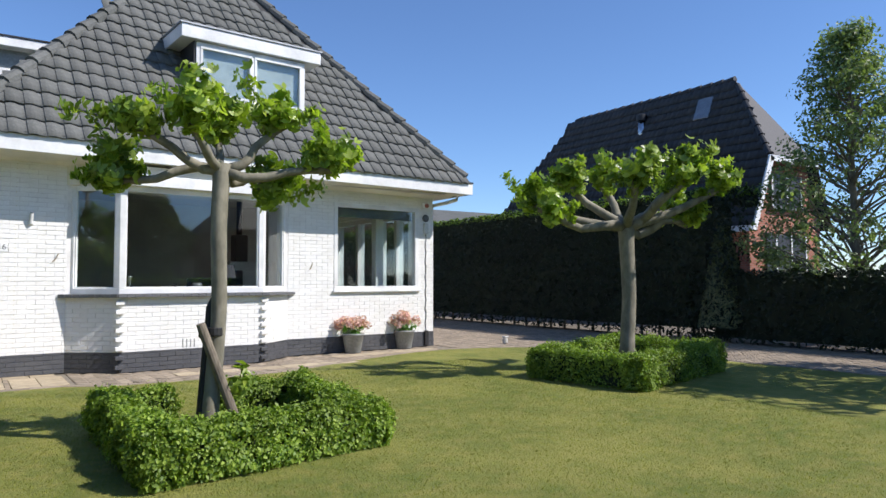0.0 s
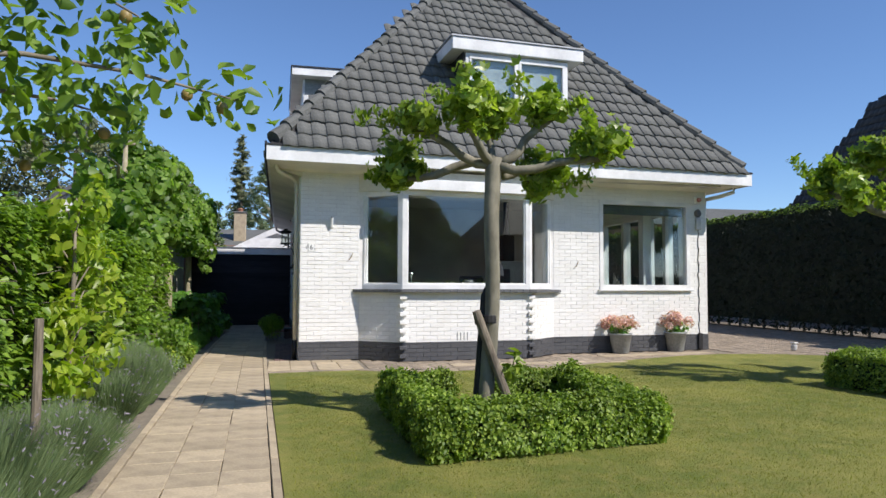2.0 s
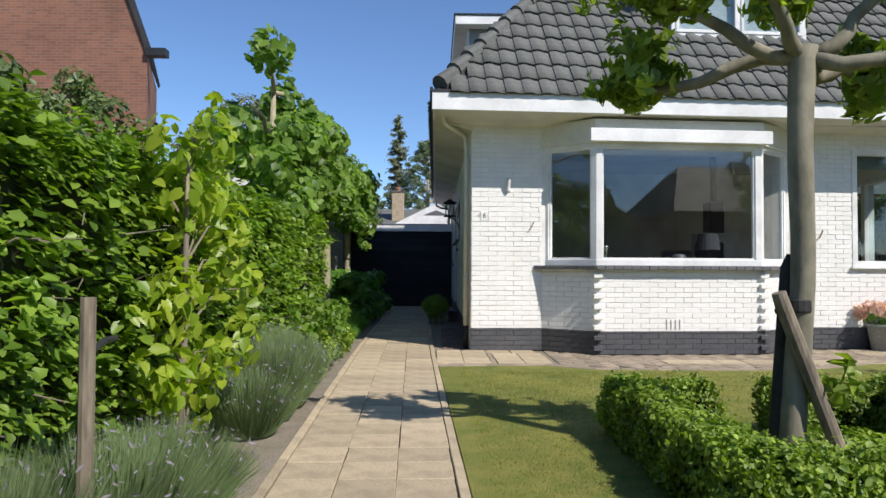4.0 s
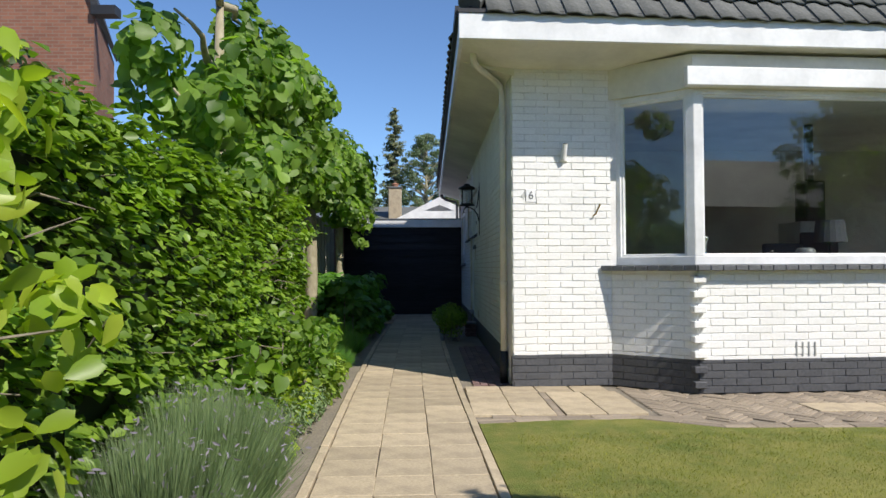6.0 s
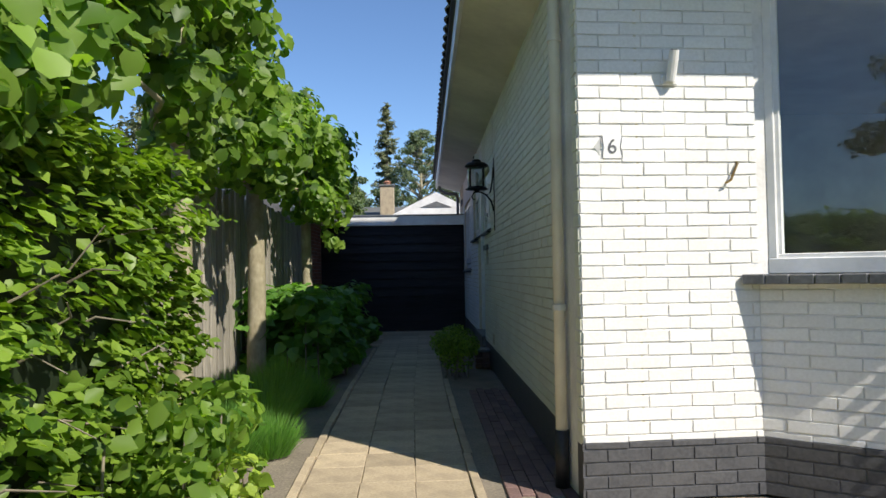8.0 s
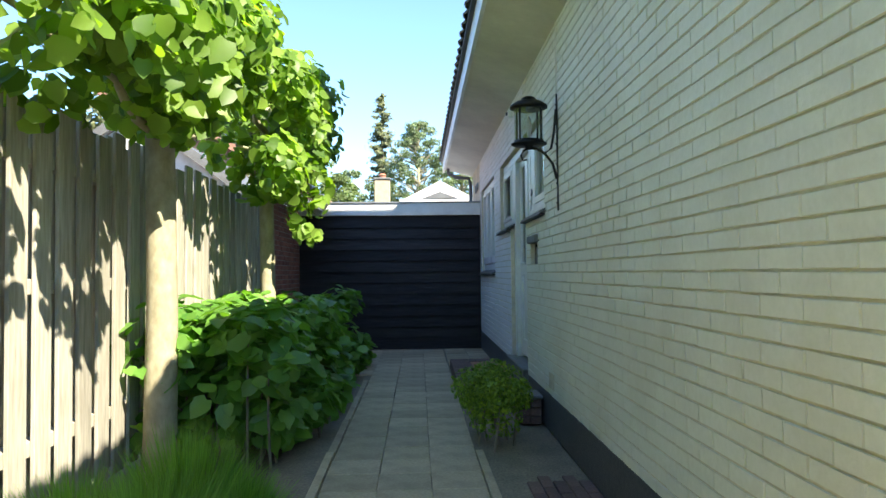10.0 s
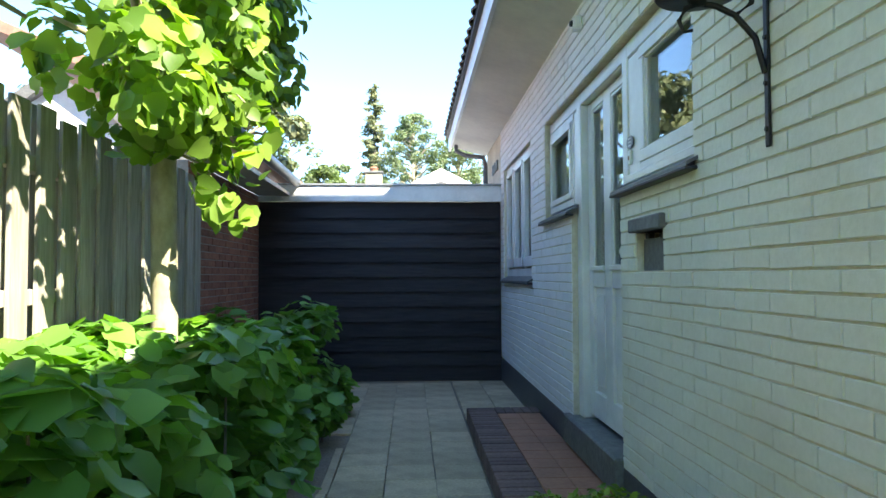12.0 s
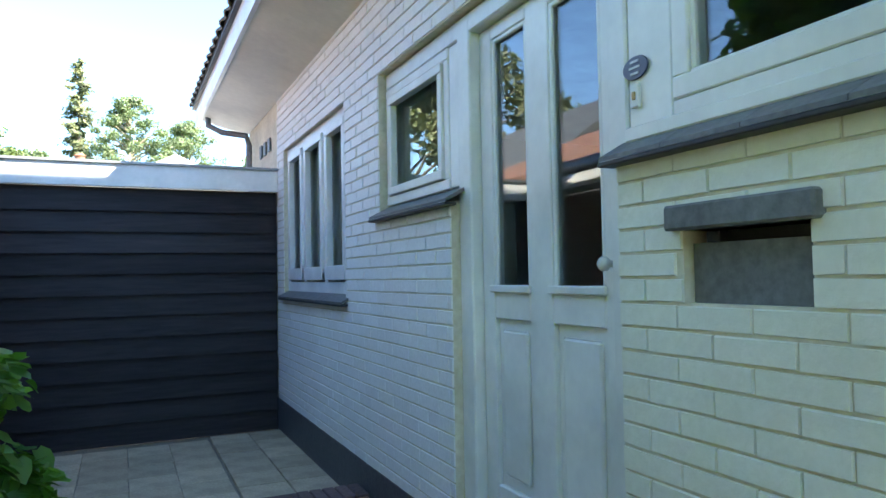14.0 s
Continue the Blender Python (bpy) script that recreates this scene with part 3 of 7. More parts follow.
# eaves: fascia boards and soffit
FZ0, FZ1 = 2.90, 3.10
fas = Mesher()
fas.box(FL.x - 0.0, FL.x + 0.03, FL.y + 0.03, BACKY, FZ0, FZ1 - 0.02)
part("fascia_side", fas, WHITE_PAINT, roof, "white painted fascia board")
ff = Mesher().chamfer_box(-OV + 0.03, 7.72, -0.655, -0.62, FZ0 - 0.01, FZ1, 0.004, FRONT)
part("fascia_front", ff, WHITE_PAINT, roof, "white painted fascia board")
part("fascia_right", Mesher().box(FRR.x, FRR.x + 0.03, FRR.y, BACKY, FZ0, FZ1 - 0.02), WHITE_PAINT, roof)
part("gutter_edge", Mesher().box(-OV + 0.02, 7.73, -0.665, -0.6, FZ1, FZ1 + 0.03, FRONT), BLACK_PAINT, roof, "dark grey gutter edge")
part("gutter_edge", Mesher().box(FL.x - 0.035, FL.x + 0.0, FL.y, BACKY, FZ1 - 0.02, FZ1 + 0.065), BLACK_PAINT, roof, "dark gutter edge")
sof = Mesher()
sof.add([(FL.x + 0.03, 0.0, FZ0 + 0.005), FL + Vector((0.03, 0.03, FZ0 + 0.008 - EAVE)), FRR + Vector((0, 0.03, FZ0 + 0.008 - EAVE)), FRONT @ Vector((7.25, 0, TOP - 0.03)), FRONT @ Vector((0, 0, TOP - 0.03))], [(0, 1, 4), (1, 2, 3, 4)])
part("soffit_front", sof, SOFFIT_PAINT, roof, "cream painted soffit")
nb = 1
for k in range(nb):
    xa, xb = FL.x + 0.03 + (0 - FL.x - 0.03) * k / nb, FL.x + 0.03 + (0 - FL.x - 0.03) * (k + 1) / nb - 0.004
    za, zb = FZ0 + 0.01 + (TOP - 0.1 - FZ0) * k / nb, FZ0 + 0.01 + (TOP - 0.1 - FZ0) * (k + 1) / nb
    part("soffit_board", Mesher().add([(xa, 0.0, za), (xb, 0.0, zb), (xb, 11.4, zb), (xa, 11.4, za), (xa, 0.0, za + 0.02), (xb, 0.0, zb + 0.02), (xb, 11.4, zb + 0.02), (xa, 11.4, za + 0.02)], [(0, 3, 2, 1), (4, 5, 6, 7), (0, 1, 5, 4), (1, 2, 6, 5), (2, 3, 7, 6), (3, 0, 4, 7)]), SOFFIT_PAINT, roof)
part("soffit_end", Mesher().add([(FL.x + 0.05, -0.012, 2.9), (0.02, -0.012, 2.775), (0.02, -0.012, 2.87), (FL.x + 0.05, -0.012, 2.93), (FL.x + 0.05, 0.01, 2.9), (0.02, 0.01, 2.775), (0.02, 0.01, 2.87), (FL.x + 0.05, 0.01, 2.93)], [(0, 1, 2, 3), (4, 7, 6, 5), (0, 4, 5, 1), (1, 5, 6, 2), (2, 6, 7, 3), (3, 7, 4, 0)]), SOFFIT_PAINT, roof)
part("soffit_right", Mesher().box(7.2, FRR.x, 0.5, 11.4, FZ0, FZ0 + 0.02), SOFFIT_PAINT, roof)


def frame_bars(u0, u1, z0, z1, bars, wide, deep, m, v=0.0):
    """The four sides of a window frame and its upright bars."""
    w = []
    w.append(Mesher().chamfer_box(u0, u1, v, v + deep, z0, z0 + wide, 0.004, m))
    w.append(Mesher().chamfer_box(u0, u1, v, v + deep, z1 - wide, z1, 0.004, m))
    w.append(Mesher().chamfer_box(u0, u0 + wide, v + 0.002, v + deep - 0.002, z0 + wide, z1 - wide, 0.004, m))
    w.append(Mesher().chamfer_box(u1 - wide, u1, v + 0.002, v + deep - 0.002, z0 + wide, z1 - wide, 0.004, m))
    for b in bars:
        w.append(Mesher().chamfer_box(b - wide / 2, b + wide / 2, v + 0.003, v + deep - 0.003, z0 + wide, z1 - wide, 0.004, m))
    return w


def window(name, label, u0, u1, z0, z1, bars, wide, deep, m, mat, v=0.02):
    win = thing(name, label, "window", kind="structure")
    for w in frame_bars(u0, u1, z0, z1, bars, wide, deep, m, v):
        part("window_frame", w, mat, win)
    edges = [u0 + wide, *bars, u1 - wide]
    for a, b in zip(edges, edges[1:]):
        p = part("pane", Mesher().box(a, b, v + deep * 0.55, v + deep * 0.55 + 0.006, z0 + wide, z1 - wide, m), GLASS, win)
        p.visible_shadow = False
    return win


# the square window beside the corner
win = window("window_1", "white framed corner window with a dark blind at its top", W2[0], W2[1], W2[2], W2[3], [], 0.075, 0.1, FRONT, WHITE_PAINT, -0.015)
part("window_sill", Mesher().chamfer_box(W2[0] - 0.03, W2[1] + 0.03, -0.06, 0.02, W2[2] - 0.03, W2[2], 0.005, FRONT), WHITE_PAINT, win)
part("blind", Mesher().chamfer_box(W2[0] + 0.08, W2[1] - 0.08, 0.1, 0.12, W2[3] - 0.24, W2[3] - 0.07, 0.004, FRONT), LEAD, win, "dark rolled window blind")

window("window_5", "tall white framed glass doors of the corner room", 0.95, 4.4, 0.3, 2.62, [1.6, 2.3, 3.3], 0.1, 0.18, Matrix(((0, -1, 0, 7.23), (1, 0, 0, 0), (0, 0, 1, 0), (0, 0, 0, 1))), WHITE_PAINT)

# the bay window
bay = thing("bay_window", "white three-sided bay window over a brick base", "bay window", kind="structure")
ringb = [(BAY0, 0.0), (BAYL, -BAYOUT), (BAYR, -BAYOUT), (BAY1, 0.0)]
inner = [(BAY1 - 0.12, 0.12), (BAYR - 0.08, -BAYOUT + 0.18), (BAYL + 0.08, -BAYOUT + 0.18), (BAY0 + 0.12, 0.12)]
part("bay_base", Mesher().prism([*ringb, *inner], 0, 1.03, FRONT), WHITE_JOINT, bay)
sill_ring = [(BAY0 - 0.1, -0.02), (BAYL - 0.04, -BAYOUT - 0.09), (BAYR + 0.04, -BAYOUT - 0.09), (BAY1 + 0.12, -0.02), (BAY1 - 0.1, 0.2), (BAY0 + 0.1, 0.2)]
part("bay_sill", Mesher().prism(sill_ring, 1.03, 1.055, FRONT), LEAD, bay, "dark grey tiled window sill")


def bay_face(a, b, z0, z1):
    """A frame that points from plan point a to b."""
    d = Vector((b[0] - a[0], b[1] - a[1], 0))
    L = d.length
    d.normalize()
    m = Matrix(((d.x, -d.y, 0, a[0]), (d.y, d.x, 0, a[1]), (0, 0, 1, 0), (0, 0, 0, 1)))
    return FRONT @ m, L


# dark glazed tiles on the sill, one beside the other
for a, b in zip(sill_ring, sill_ring[1:4]):
    m, L = bay_face(a, b, 1.03, 1.07)
    n = int(L / 0.105)
    for k in range(n):
        part("sill_tile", Mesher().chamfer_box(k * L / n + 0.002, (k + 1) * L / n - 0.002, -0.012, 0.11, 1.026 + random.uniform(-0.002, 0.002), 1.072 + random.uniform(-0.002, 0.002), 0.005, m), LEAD, bay)
BTOP = 2.575
for a, b in (((BAY0 + 0.05, -0.005), (BAYL - 0.0, -BAYOUT + 0.03)), ((BAYL, -BAYOUT + 0.03), (BAYR, -BAYOUT + 0.03)), ((BAYR, -BAYOUT + 0.03), (BAY1 - 0.05, -0.005))):
    m, L = bay_face(a, b, 1.07, BTOP)
    lo = 0.04 if a[0] < 1 else 0.075
    hi = 0.04 if b[0] > 4 else 0.075
    for w in (Mesher().chamfer_box(0, L, 0, 0.09, 1.074, 1.15, 0.004, m), Mesher().chamfer_box(0, L, 0, 0.09, BTOP - 0.05, BTOP, 0.004, m), Mesher().chamfer_box(0, lo, 0.002, 0.088, 1.15, BTOP - 0.05, 0.004, m), Mesher().chamfer_box(L - hi, L, 0.002, 0.088, 1.15, BTOP - 0.05, 0.004, m)):
        part("window_frame", w, WHITE_PAINT, bay)
    for w in frame_bars(lo - 0.004, L - hi + 0.004, 1.146, BTOP - 0.046, [], 0.026, 0.05, m, 0.018):
        part("glazing_bead", w, WHITE_PAINT, bay)
    p = part("pane", Mesher().box(lo, L - hi, 0.04, 0.046, 1.15, BTOP - 0.05, m), GLASS, bay)
    p.visible_shadow = False
part("bay_head", Mesher().prism([(BAY0 - 0.02, -0.004), (BAYL - 0.02, -BAYOUT - 0.0), (BAYR + 0.02, -BAYOUT), (BAY1 + 0.02, -0.004), (BAY1, 0.25), (BAY0, 0.25)], BTOP, 2.86, FRONT), SOFFIT_PAINT, bay, "cream painted boards over the bay")
part("bay_cornice", Mesher().chamfer_box(BAYL - 0.1, BAYR + 0.1, -BAYOUT - 0.075, -BAYOUT, BTOP + 0.0, BTOP + 0.16, 0.006, FRONT), WHITE_PAINT, bay, "white painted cornice board")
part("bay_ceiling", Mesher().prism([(BAY0 + 0.1, 0.25), (BAYL, -BAYOUT + 0.12), (BAYR, -BAYOUT + 0.12), (BAY1 - 0.1, 0.25)], BTOP - 0.03, BTOP - 0.01, FRONT), PLASTER, bay)

# the dormer over the front
dorm = thing("dormer", "flat-roofed white dormer with a two-light window", "dormer", kind="structure")
DM = Matrix.Translation((0, 0, 0)) @ FRONT
dx0, dx1 = 2.68, 4.61
dy = 0.2
part("dormer_body", Mesher().box(dx0, dx1, dy + 0.09, dy + 1.3, 4.1, 5.05, DM), WHITE_PAINT, dorm)
part("dormer_roof", Mesher().chamfer_box(2.44, 4.86, dy - 0.08, dy + 1.7, 5.05, 5.265, 0.01, DM), WHITE_PAINT, dorm, "white boxed dormer eaves")
part("dormer_felt", Mesher().box(2.42, 4.88, dy - 0.1, dy + 1.7, 5.265, 5.29, DM), ZINC, dorm)
for w in frame_bars(dx0 + 0.02, dx1 - 0.02, 4.14, 5.04, [3.645], 0.07, 0.08, DM, dy):
    part("window_frame", w, WHITE_PAINT, dorm)
for a, b in ((dx0 + 0.14, 3.565), (3.725, dx1 - 0.14)):
    for w in frame_bars(a - 0.06, b + 0.06, 4.2, 4.98, [], 0.045, 0.05, DM, dy - 0.012):
        part("casement", w, WHITE_PAINT, dorm)
    part("pane", Mesher().box(a - 0.02, b + 0.02, dy + 0.02, dy + 0.03, 4.24, 4.94, DM), GLASS, dorm)
    part("net_curtain", Mesher().box(a - 0.05, b + 0.05, dy + 0.08, dy + 0.088, 4.21, 4.97, DM), PALE_CERAMIC, dorm, "pale net curtain behind the glass")
part("dormer_cheek", Mesher().box(dx0 - 0.012, dx0, dy + 0.02, dy + 1.2, 4.2, 5.05, DM), BLACK_PAINT, dorm, "dark clad side of the dormer")

# the dormer on the side slope
d2 = thing("side_dormer", "flat-roofed white dormer on the side slope", "dormer", kind="structure")
part("dormer_body", Mesher().box(0.15, 2.4, 3.85, 7.15, 3.6, 5.41), POT_GREY, d2)
part("dormer_front", Mesher().box(0.11, 0.15, 3.85, 7.15, 3.6, 5.41), WHITE_PAINT, d2)
part("dormer_roof", Mesher().chamfer_box(-0.12, 2.7, 3.6, 7.25, 5.41, 5.58, 0.01), WHITE_PAINT, d2, "white boxed dormer eaves")
part("dormer_trim", Mesher().chamfer_box(0.12, 1.2, 3.8, 3.85, 3.9, 5.06, 0.006), WHITE_PAINT, d2)
part("dormer_felt", Mesher().box(-0.14, 2.7, 3.58, 7.27, 5.58, 5.605), BLACK_PAINT, d2, "black felt roof edge")

# ---- parts of the front wall ----
def iron_tie(u, z, m):
    t = thing("wall_anchor", "thin rusty iron wall anchor on white brick", "wall anchor", group="iron wall anchors")
    part("anchor_bar", Mesher().tube([m @ Vector((u - 0.035, -0.03, z - 0.05)), m @ Vector((u - 0.01, -0.035, z - 0.035)), m @ Vector((u + 0.035, -0.02, z + 0.05)), m @ Vector((u + 0.04, 0.0, z + 0.055))], [0.006, 0.007, 0.006, 0.006], 6), BRASS, t)


iron_tie(0.76, 1.57, FRONT)
iron_tie(4.62, 1.5, FRONT)
spot = thing("wall_spotlight", "small white tube spotlight on the brick wall", "wall light")
part("bracket", Mesher().chamfer_box(0.42, 0.5, -0.02, 0.0, 2.005, 2.05, 0.004, FRONT), WHITE_PAINT, spot)
part("lamp_tube", Mesher().tube([FRONT @ Vector((0.46, -0.03, 2.02)), FRONT @ Vector((0.462, -0.06, 2.11)), FRONT @ Vector((0.463, -0.075, 2.16))], [0.024, 0.024, 0.024], 12), WHITE_PAINT, spot)
part("lamp_glass", Mesher().tube([FRONT @ Vector((0.463, -0.0752, 2.1605)), FRONT @ Vector((0.463, -0.076, 2.163))], [0.018, 0.018], 12), BLACK_PAINT, spot)


def letters(text, size, m, mat, parent, name="digit", depth=0.002):
    """Raised letters in the built-in face."""
    cu = bpy.data.curves.new(name, "FONT")
    cu.body, cu.size, cu.extrude, cu.align_x, cu.align_y = text, size, depth, "CENTER", "CENTER"
    tmp = new(name, cu)
    bpy.context.view_layer.update()
    me = bpy.data.meshes.new_from_object(tmp.evaluated_get(bpy.context.evaluated_depsgraph_get()))
    bpy.data.objects.remove(tmp)
    me.materials.clear()
    me.materials.append(mat)
    ob = part(name, me, mat, parent)
    ob.matrix_basis = m
    return ob


num = thing("house_number", "white enamel house number plate with a black six", "house number")
NM = FRONT @ Matrix.Translation((0.165, -0.012, 1.7)) @ Matrix.Rotation(radians(90), 4, "X")
part("plate", Mesher().chamfer_box(0.115, 0.215, -0.012, -0.002, 1.64, 1.76, 0.006, FRONT), WHITE_PAINT, num)
part("plate_wing", Mesher().add([FRONT @ Vector(p) for p in ((0.105, -0.009, 1.66), (0.075, -0.009, 1.7), (0.105, -0.009, 1.74), (0.105, -0.003, 1.66), (0.075, -0.003, 1.7), (0.105, -0.003, 1.74))], [(0, 2, 1), (3, 4, 5), (0, 1, 4, 3), (1, 2, 5, 4), (2, 0, 3, 5)]), PALE_CERAMIC, num)
letters("6", 0.1, NM @ Matrix.Translation((0, 0, 0.001)), LEAD, num)
for side in (-1, 1):
    part("border_line", Mesher().tube([FRONT @ Vector((0.165 + side * x, -0.0135, z)) for x, z in ((0.05, 1.65), (0.042, 1.7), (0.05, 1.75))], [0.002] * 3, 5), LEAD, num)

bell = thing("alarm_beacon", "orange alarm beacon on a white box", "alarm")
part("beacon_box", Mesher().chamfer_box(7.0, 7.12, -0.06, -0.004, 2.63, 2.75, 0.01, FRONT), WHITE_PAINT, bell)
part("beacon_lens", Mesher().tube([FRONT @ Vector((7.06, -0.06, 2.69)), FRONT @ Vector((7.06, -0.09, 2.69))], [0.045, 0.036], 14), CORAL, bell)
siren = thing("outdoor_speaker", "grey oval outdoor speaker above a pale box", "speaker")
part("speaker_body", Mesher().lathe([(0.02, 0), (0.07, 0.01), (0.075, 0.03), (0.05, 0.06)], (0, 0, 0), 18, FRONT @ Matrix.Translation((7.06, -0.004, 2.45)) @ Matrix.Rotation(radians(90), 4, "X")), LEAD, siren)
part("junction_box", Mesher().chamfer_box(7.01, 7.11, -0.06, -0.004, 2.15, 2.36, 0.01, FRONT), PALE_CERAMIC, siren)
cable = thing("cable_run", "cable clipped down the white corner of the house", "cable")
part("cable", Mesher().tube([FRONT @ Vector((7.07 + 0.012 * math.sin(k * 1.9), -0.014, 2.15 - k * 0.09)) for k in range(24)], [0.007] * 24, 6), BLACK_PAINT, cable)
part("ground_box", Mesher().chamfer_box(7.03, 7.12, -0.05, -0.014, 0.02, 0.3, 0.006, FRONT), BLACK_PAINT, cable)

vent = thing("wall_vent", "row of open vent slots in the bay base", "vent")
# no openings are cut: thin grey bars paint the shadow lines of the slots
for k in range(4):
    part("slot", Mesher().chamfer_box(2.32 + k * 0.055, 2.336 + k * 0.055, -BAYOUT - 0.011, -BAYOUT - 0.004, 0.3, 0.42, 0.002, FRONT), POT_GREY, vent)

# toothed brick corners of the bay
for u, side in ((BAYL, -1), (BAYR, 1)):
    for k in range(8):
        z = 0.05 + k * COURSE * 2
        mat = DARK_PLINTH if z < 0.26 else WHITE_BRICK
        part("corner_brick", Mesher().chamfer_box(u - 0.055, u + 0.055, -BAYOUT - 0.05, -BAYOUT + 0.03, z, z + COURSE - 0.008, 0.005, FRONT), mat, bay)

# rainwater pipes
pipe = thing("downpipe", "cream rainwater pipe bending from gutter to wall", "downpipe")
part("pipe", Mesher().tube([(-0.36, -0.28, 2.95), (-0.36, -0.27, 2.86), (-0.345, -0.22, 2.815), (-0.3, -0.14, 2.8), (-0.14, 0.12, 2.765), (-0.085, 0.21, 2.735), (-0.062, 0.245, 2.67), (-0.06, 0.25, 2.58), (-0.06, 0.25, 0.29)], [0.03] * 9, 14), SOFFIT_PAINT, pipe, "", True)
part("pipe_shoe", Mesher().tube([(-0.06, 0.25, 0.29), (-0.06, 0.25, 0.0)], [0.037, 0.037], 14), BLACK_PAINT, pipe, "black lower end of the pipe", True)
for z in (0.9, 2.3):
    part("pipe_clip", Mesher().tube([(-0.06, 0.25, z), (-0.06, 0.25, z + 0.03)], [0.039, 0.039], 14), SOFFIT_PAINT, pipe)
pipe2 = thing("corner_downpipe", "white rainwater pipe under the far eaves corner", "downpipe")
part("pipe", Mesher().tube([(7.62, 0.2, 2.92), (7.6, 0.2, 2.82), (7.45, 0.35, 2.76), (7.3, 0.6, 2.72), (7.28, 0.62, 2.6), (7.28, 0.62, 0.0)], [0.035] * 6, 12), WHITE_PAINT, pipe2, "", True)
pipe3 = thing("back_downpipe", "grey rainwater pipe at the far end of the eaves", "downpipe")
part("pipe", Mesher().tube([(-0.42, 11.2, 2.95), (-0.42, 11.2, 2.82), (-0.3, 11.1, 2.74), (-0.08, 11.0, 2.7), (-0.06, 10.95, 2.6), (-0.06, 10.95, 1.5), (-0.06, 10.95, 0.0)], [0.03] * 7, 12), LEAD, pipe3, "", True)

# ---- the side wall ----
def slate_sill(name, y0, y1, z, label):
    s = thing(name, label, "window sill", kind="structure")
    n = 4
    for k in range(n):
        a, b = y0 + (y1 - y0) * k / n, y0 + (y1 - y0) * (k + 1) / n - 0.002
        part("slate", Mesher().add([(-0.05, a, z - 0.042), (-0.05, b, z - 0.042), (0.06, b, z + 0.012), (0.06, a, z + 0.012), (-0.05, a, z - 0.03), (-0.05, b, z - 0.03), (0.06, b, z + 0.03), (0.06, a, z + 0.03)], [(0, 3, 2, 1), (4, 5, 6, 7), (0, 1, 5, 4), (1, 2, 6, 5), (2, 3, 7, 6), (3, 0, 4, 7)]), LEAD, s)
    part("lead_edge", Mesher().chamfer_box(y0, y1, -0.054, 0.0, z - 0.056, z - 0.043, 0.003, SIDEM), BLACK_PAINT, s, "black lead strip under the slate")


slate_sill("sill_1", 4.45, 5.39, 1.6, "sloping grey slate window sill")
slate_sill("sill_2", 6.36, 7.3, 1.6, "sloping grey slate window sill")
slate_sill("sill_3", 7.82, 9.62, 1.15, "sloping grey slate window sill")

w3 = window("window_2", "white three-light casement window over a slate sill", WIN1[0], WIN1[1], WIN1[2] + 0.02, WIN1[3], [8.44, 9.02], 0.075, 0.09, SIDEM, WHITE_PAINT, 0.03)
for a, b in ((7.95, 8.4), (8.48, 8.98), (9.06, 9.52)):
    for w in frame_bars(a, b, 1.25, 2.25, [], 0.05, 0.05, SIDEM, 0.012):
        part("casement", w, WHITE_PAINT, w3)
    part("lower_rail", Mesher().chamfer_box(a, b, 0.01, 0.06, 1.25, 1.34, 0.004, SIDEM), WHITE_PAINT, w3)

door = thing("door_1", "pale green front door with two tall panes and panels", "door", kind="structure")
FD = 0.035
for y0, y1 in ((5.37, 5.452), (6.302, 6.41)):
    part("door_post", Mesher().chamfer_box(y0, y1, FD, FD + 0.12, 0.3, 2.3, 0.006, SIDEM), PALE_FRAME, door)
part("door_head", Mesher().chamfer_box(4.5, 7.25, FD + 0.002, FD + 0.118, 2.225, 2.305, 0.006, SIDEM), PALE_FRAME, door)
DV = FD + 0.045
LIGHTS = ((5.54, 5.813), (5.955, 6.205))
for y0, y1, z0, z1 in ((5.456, 5.54, 0.33, 2.22), (6.205, 6.298, 0.33, 2.22), (5.813, 5.955, 0.33, 2.22)) + tuple((a, b, c, d) for a, b in LIGHTS for c, d in ((2.165, 2.22), (1.1, 1.216), (0.33, 0.48))):
    part("door_rail", Mesher().chamfer_box(y0 + 0.001, y1 - 0.001, DV, DV + 0.045, z0, z1, 0.004, SIDEM), PALE_FRAME, door)
for y0, y1 in LIGHTS:
    part("door_panel", Mesher().chamfer_box(y0, y1, DV + 0.018, DV + 0.035, 0.48, 1.1, 0.003, SIDEM), PALE_FRAME, door)
    part("panel_field", Mesher().chamfer_box(y0 + 0.035, y1 - 0.035, DV + 0.007, DV + 0.02, 0.52, 1.06, 0.01, SIDEM), PALE_FRAME, door)
    part("bead", Mesher().chamfer_box(y0 - 0.015, y1 + 0.015, DV - 0.016, DV - 0.001, 1.198, 1.226, 0.004, SIDEM), PALE_FRAME, door)
    for a, b, c, d in ((y0, y0 + 0.018, 1.216, 2.165), (y1 - 0.018, y1, 1.216, 2.165), (y0 + 0.018, y1 - 0.018, 2.147, 2.165)):
        part("glazing_bead", Mesher().chamfer_box(a, b, DV + 0.004, DV + 0.02, c, d, 0.004, SIDEM), PALE_FRAME, door)
    part("pane", Mesher().box(y0, y1, DV + 0.02, DV + 0.026, 1.216, 2.165, SIDEM), GLASS, door)
part("door_knob", Mesher().lathe([(0.01, 0), (0.01, 0.02), (0.02, 0.028), (0.021, 0.042), (0.012, 0.052)], (0, 0, 0), 16, Matrix.Translation((DV, 5.497, 1.29)) @ Matrix.Rotation(radians(-90), 4, "Y")), SOFFIT_PAINT, door, "cream round door knob", True)
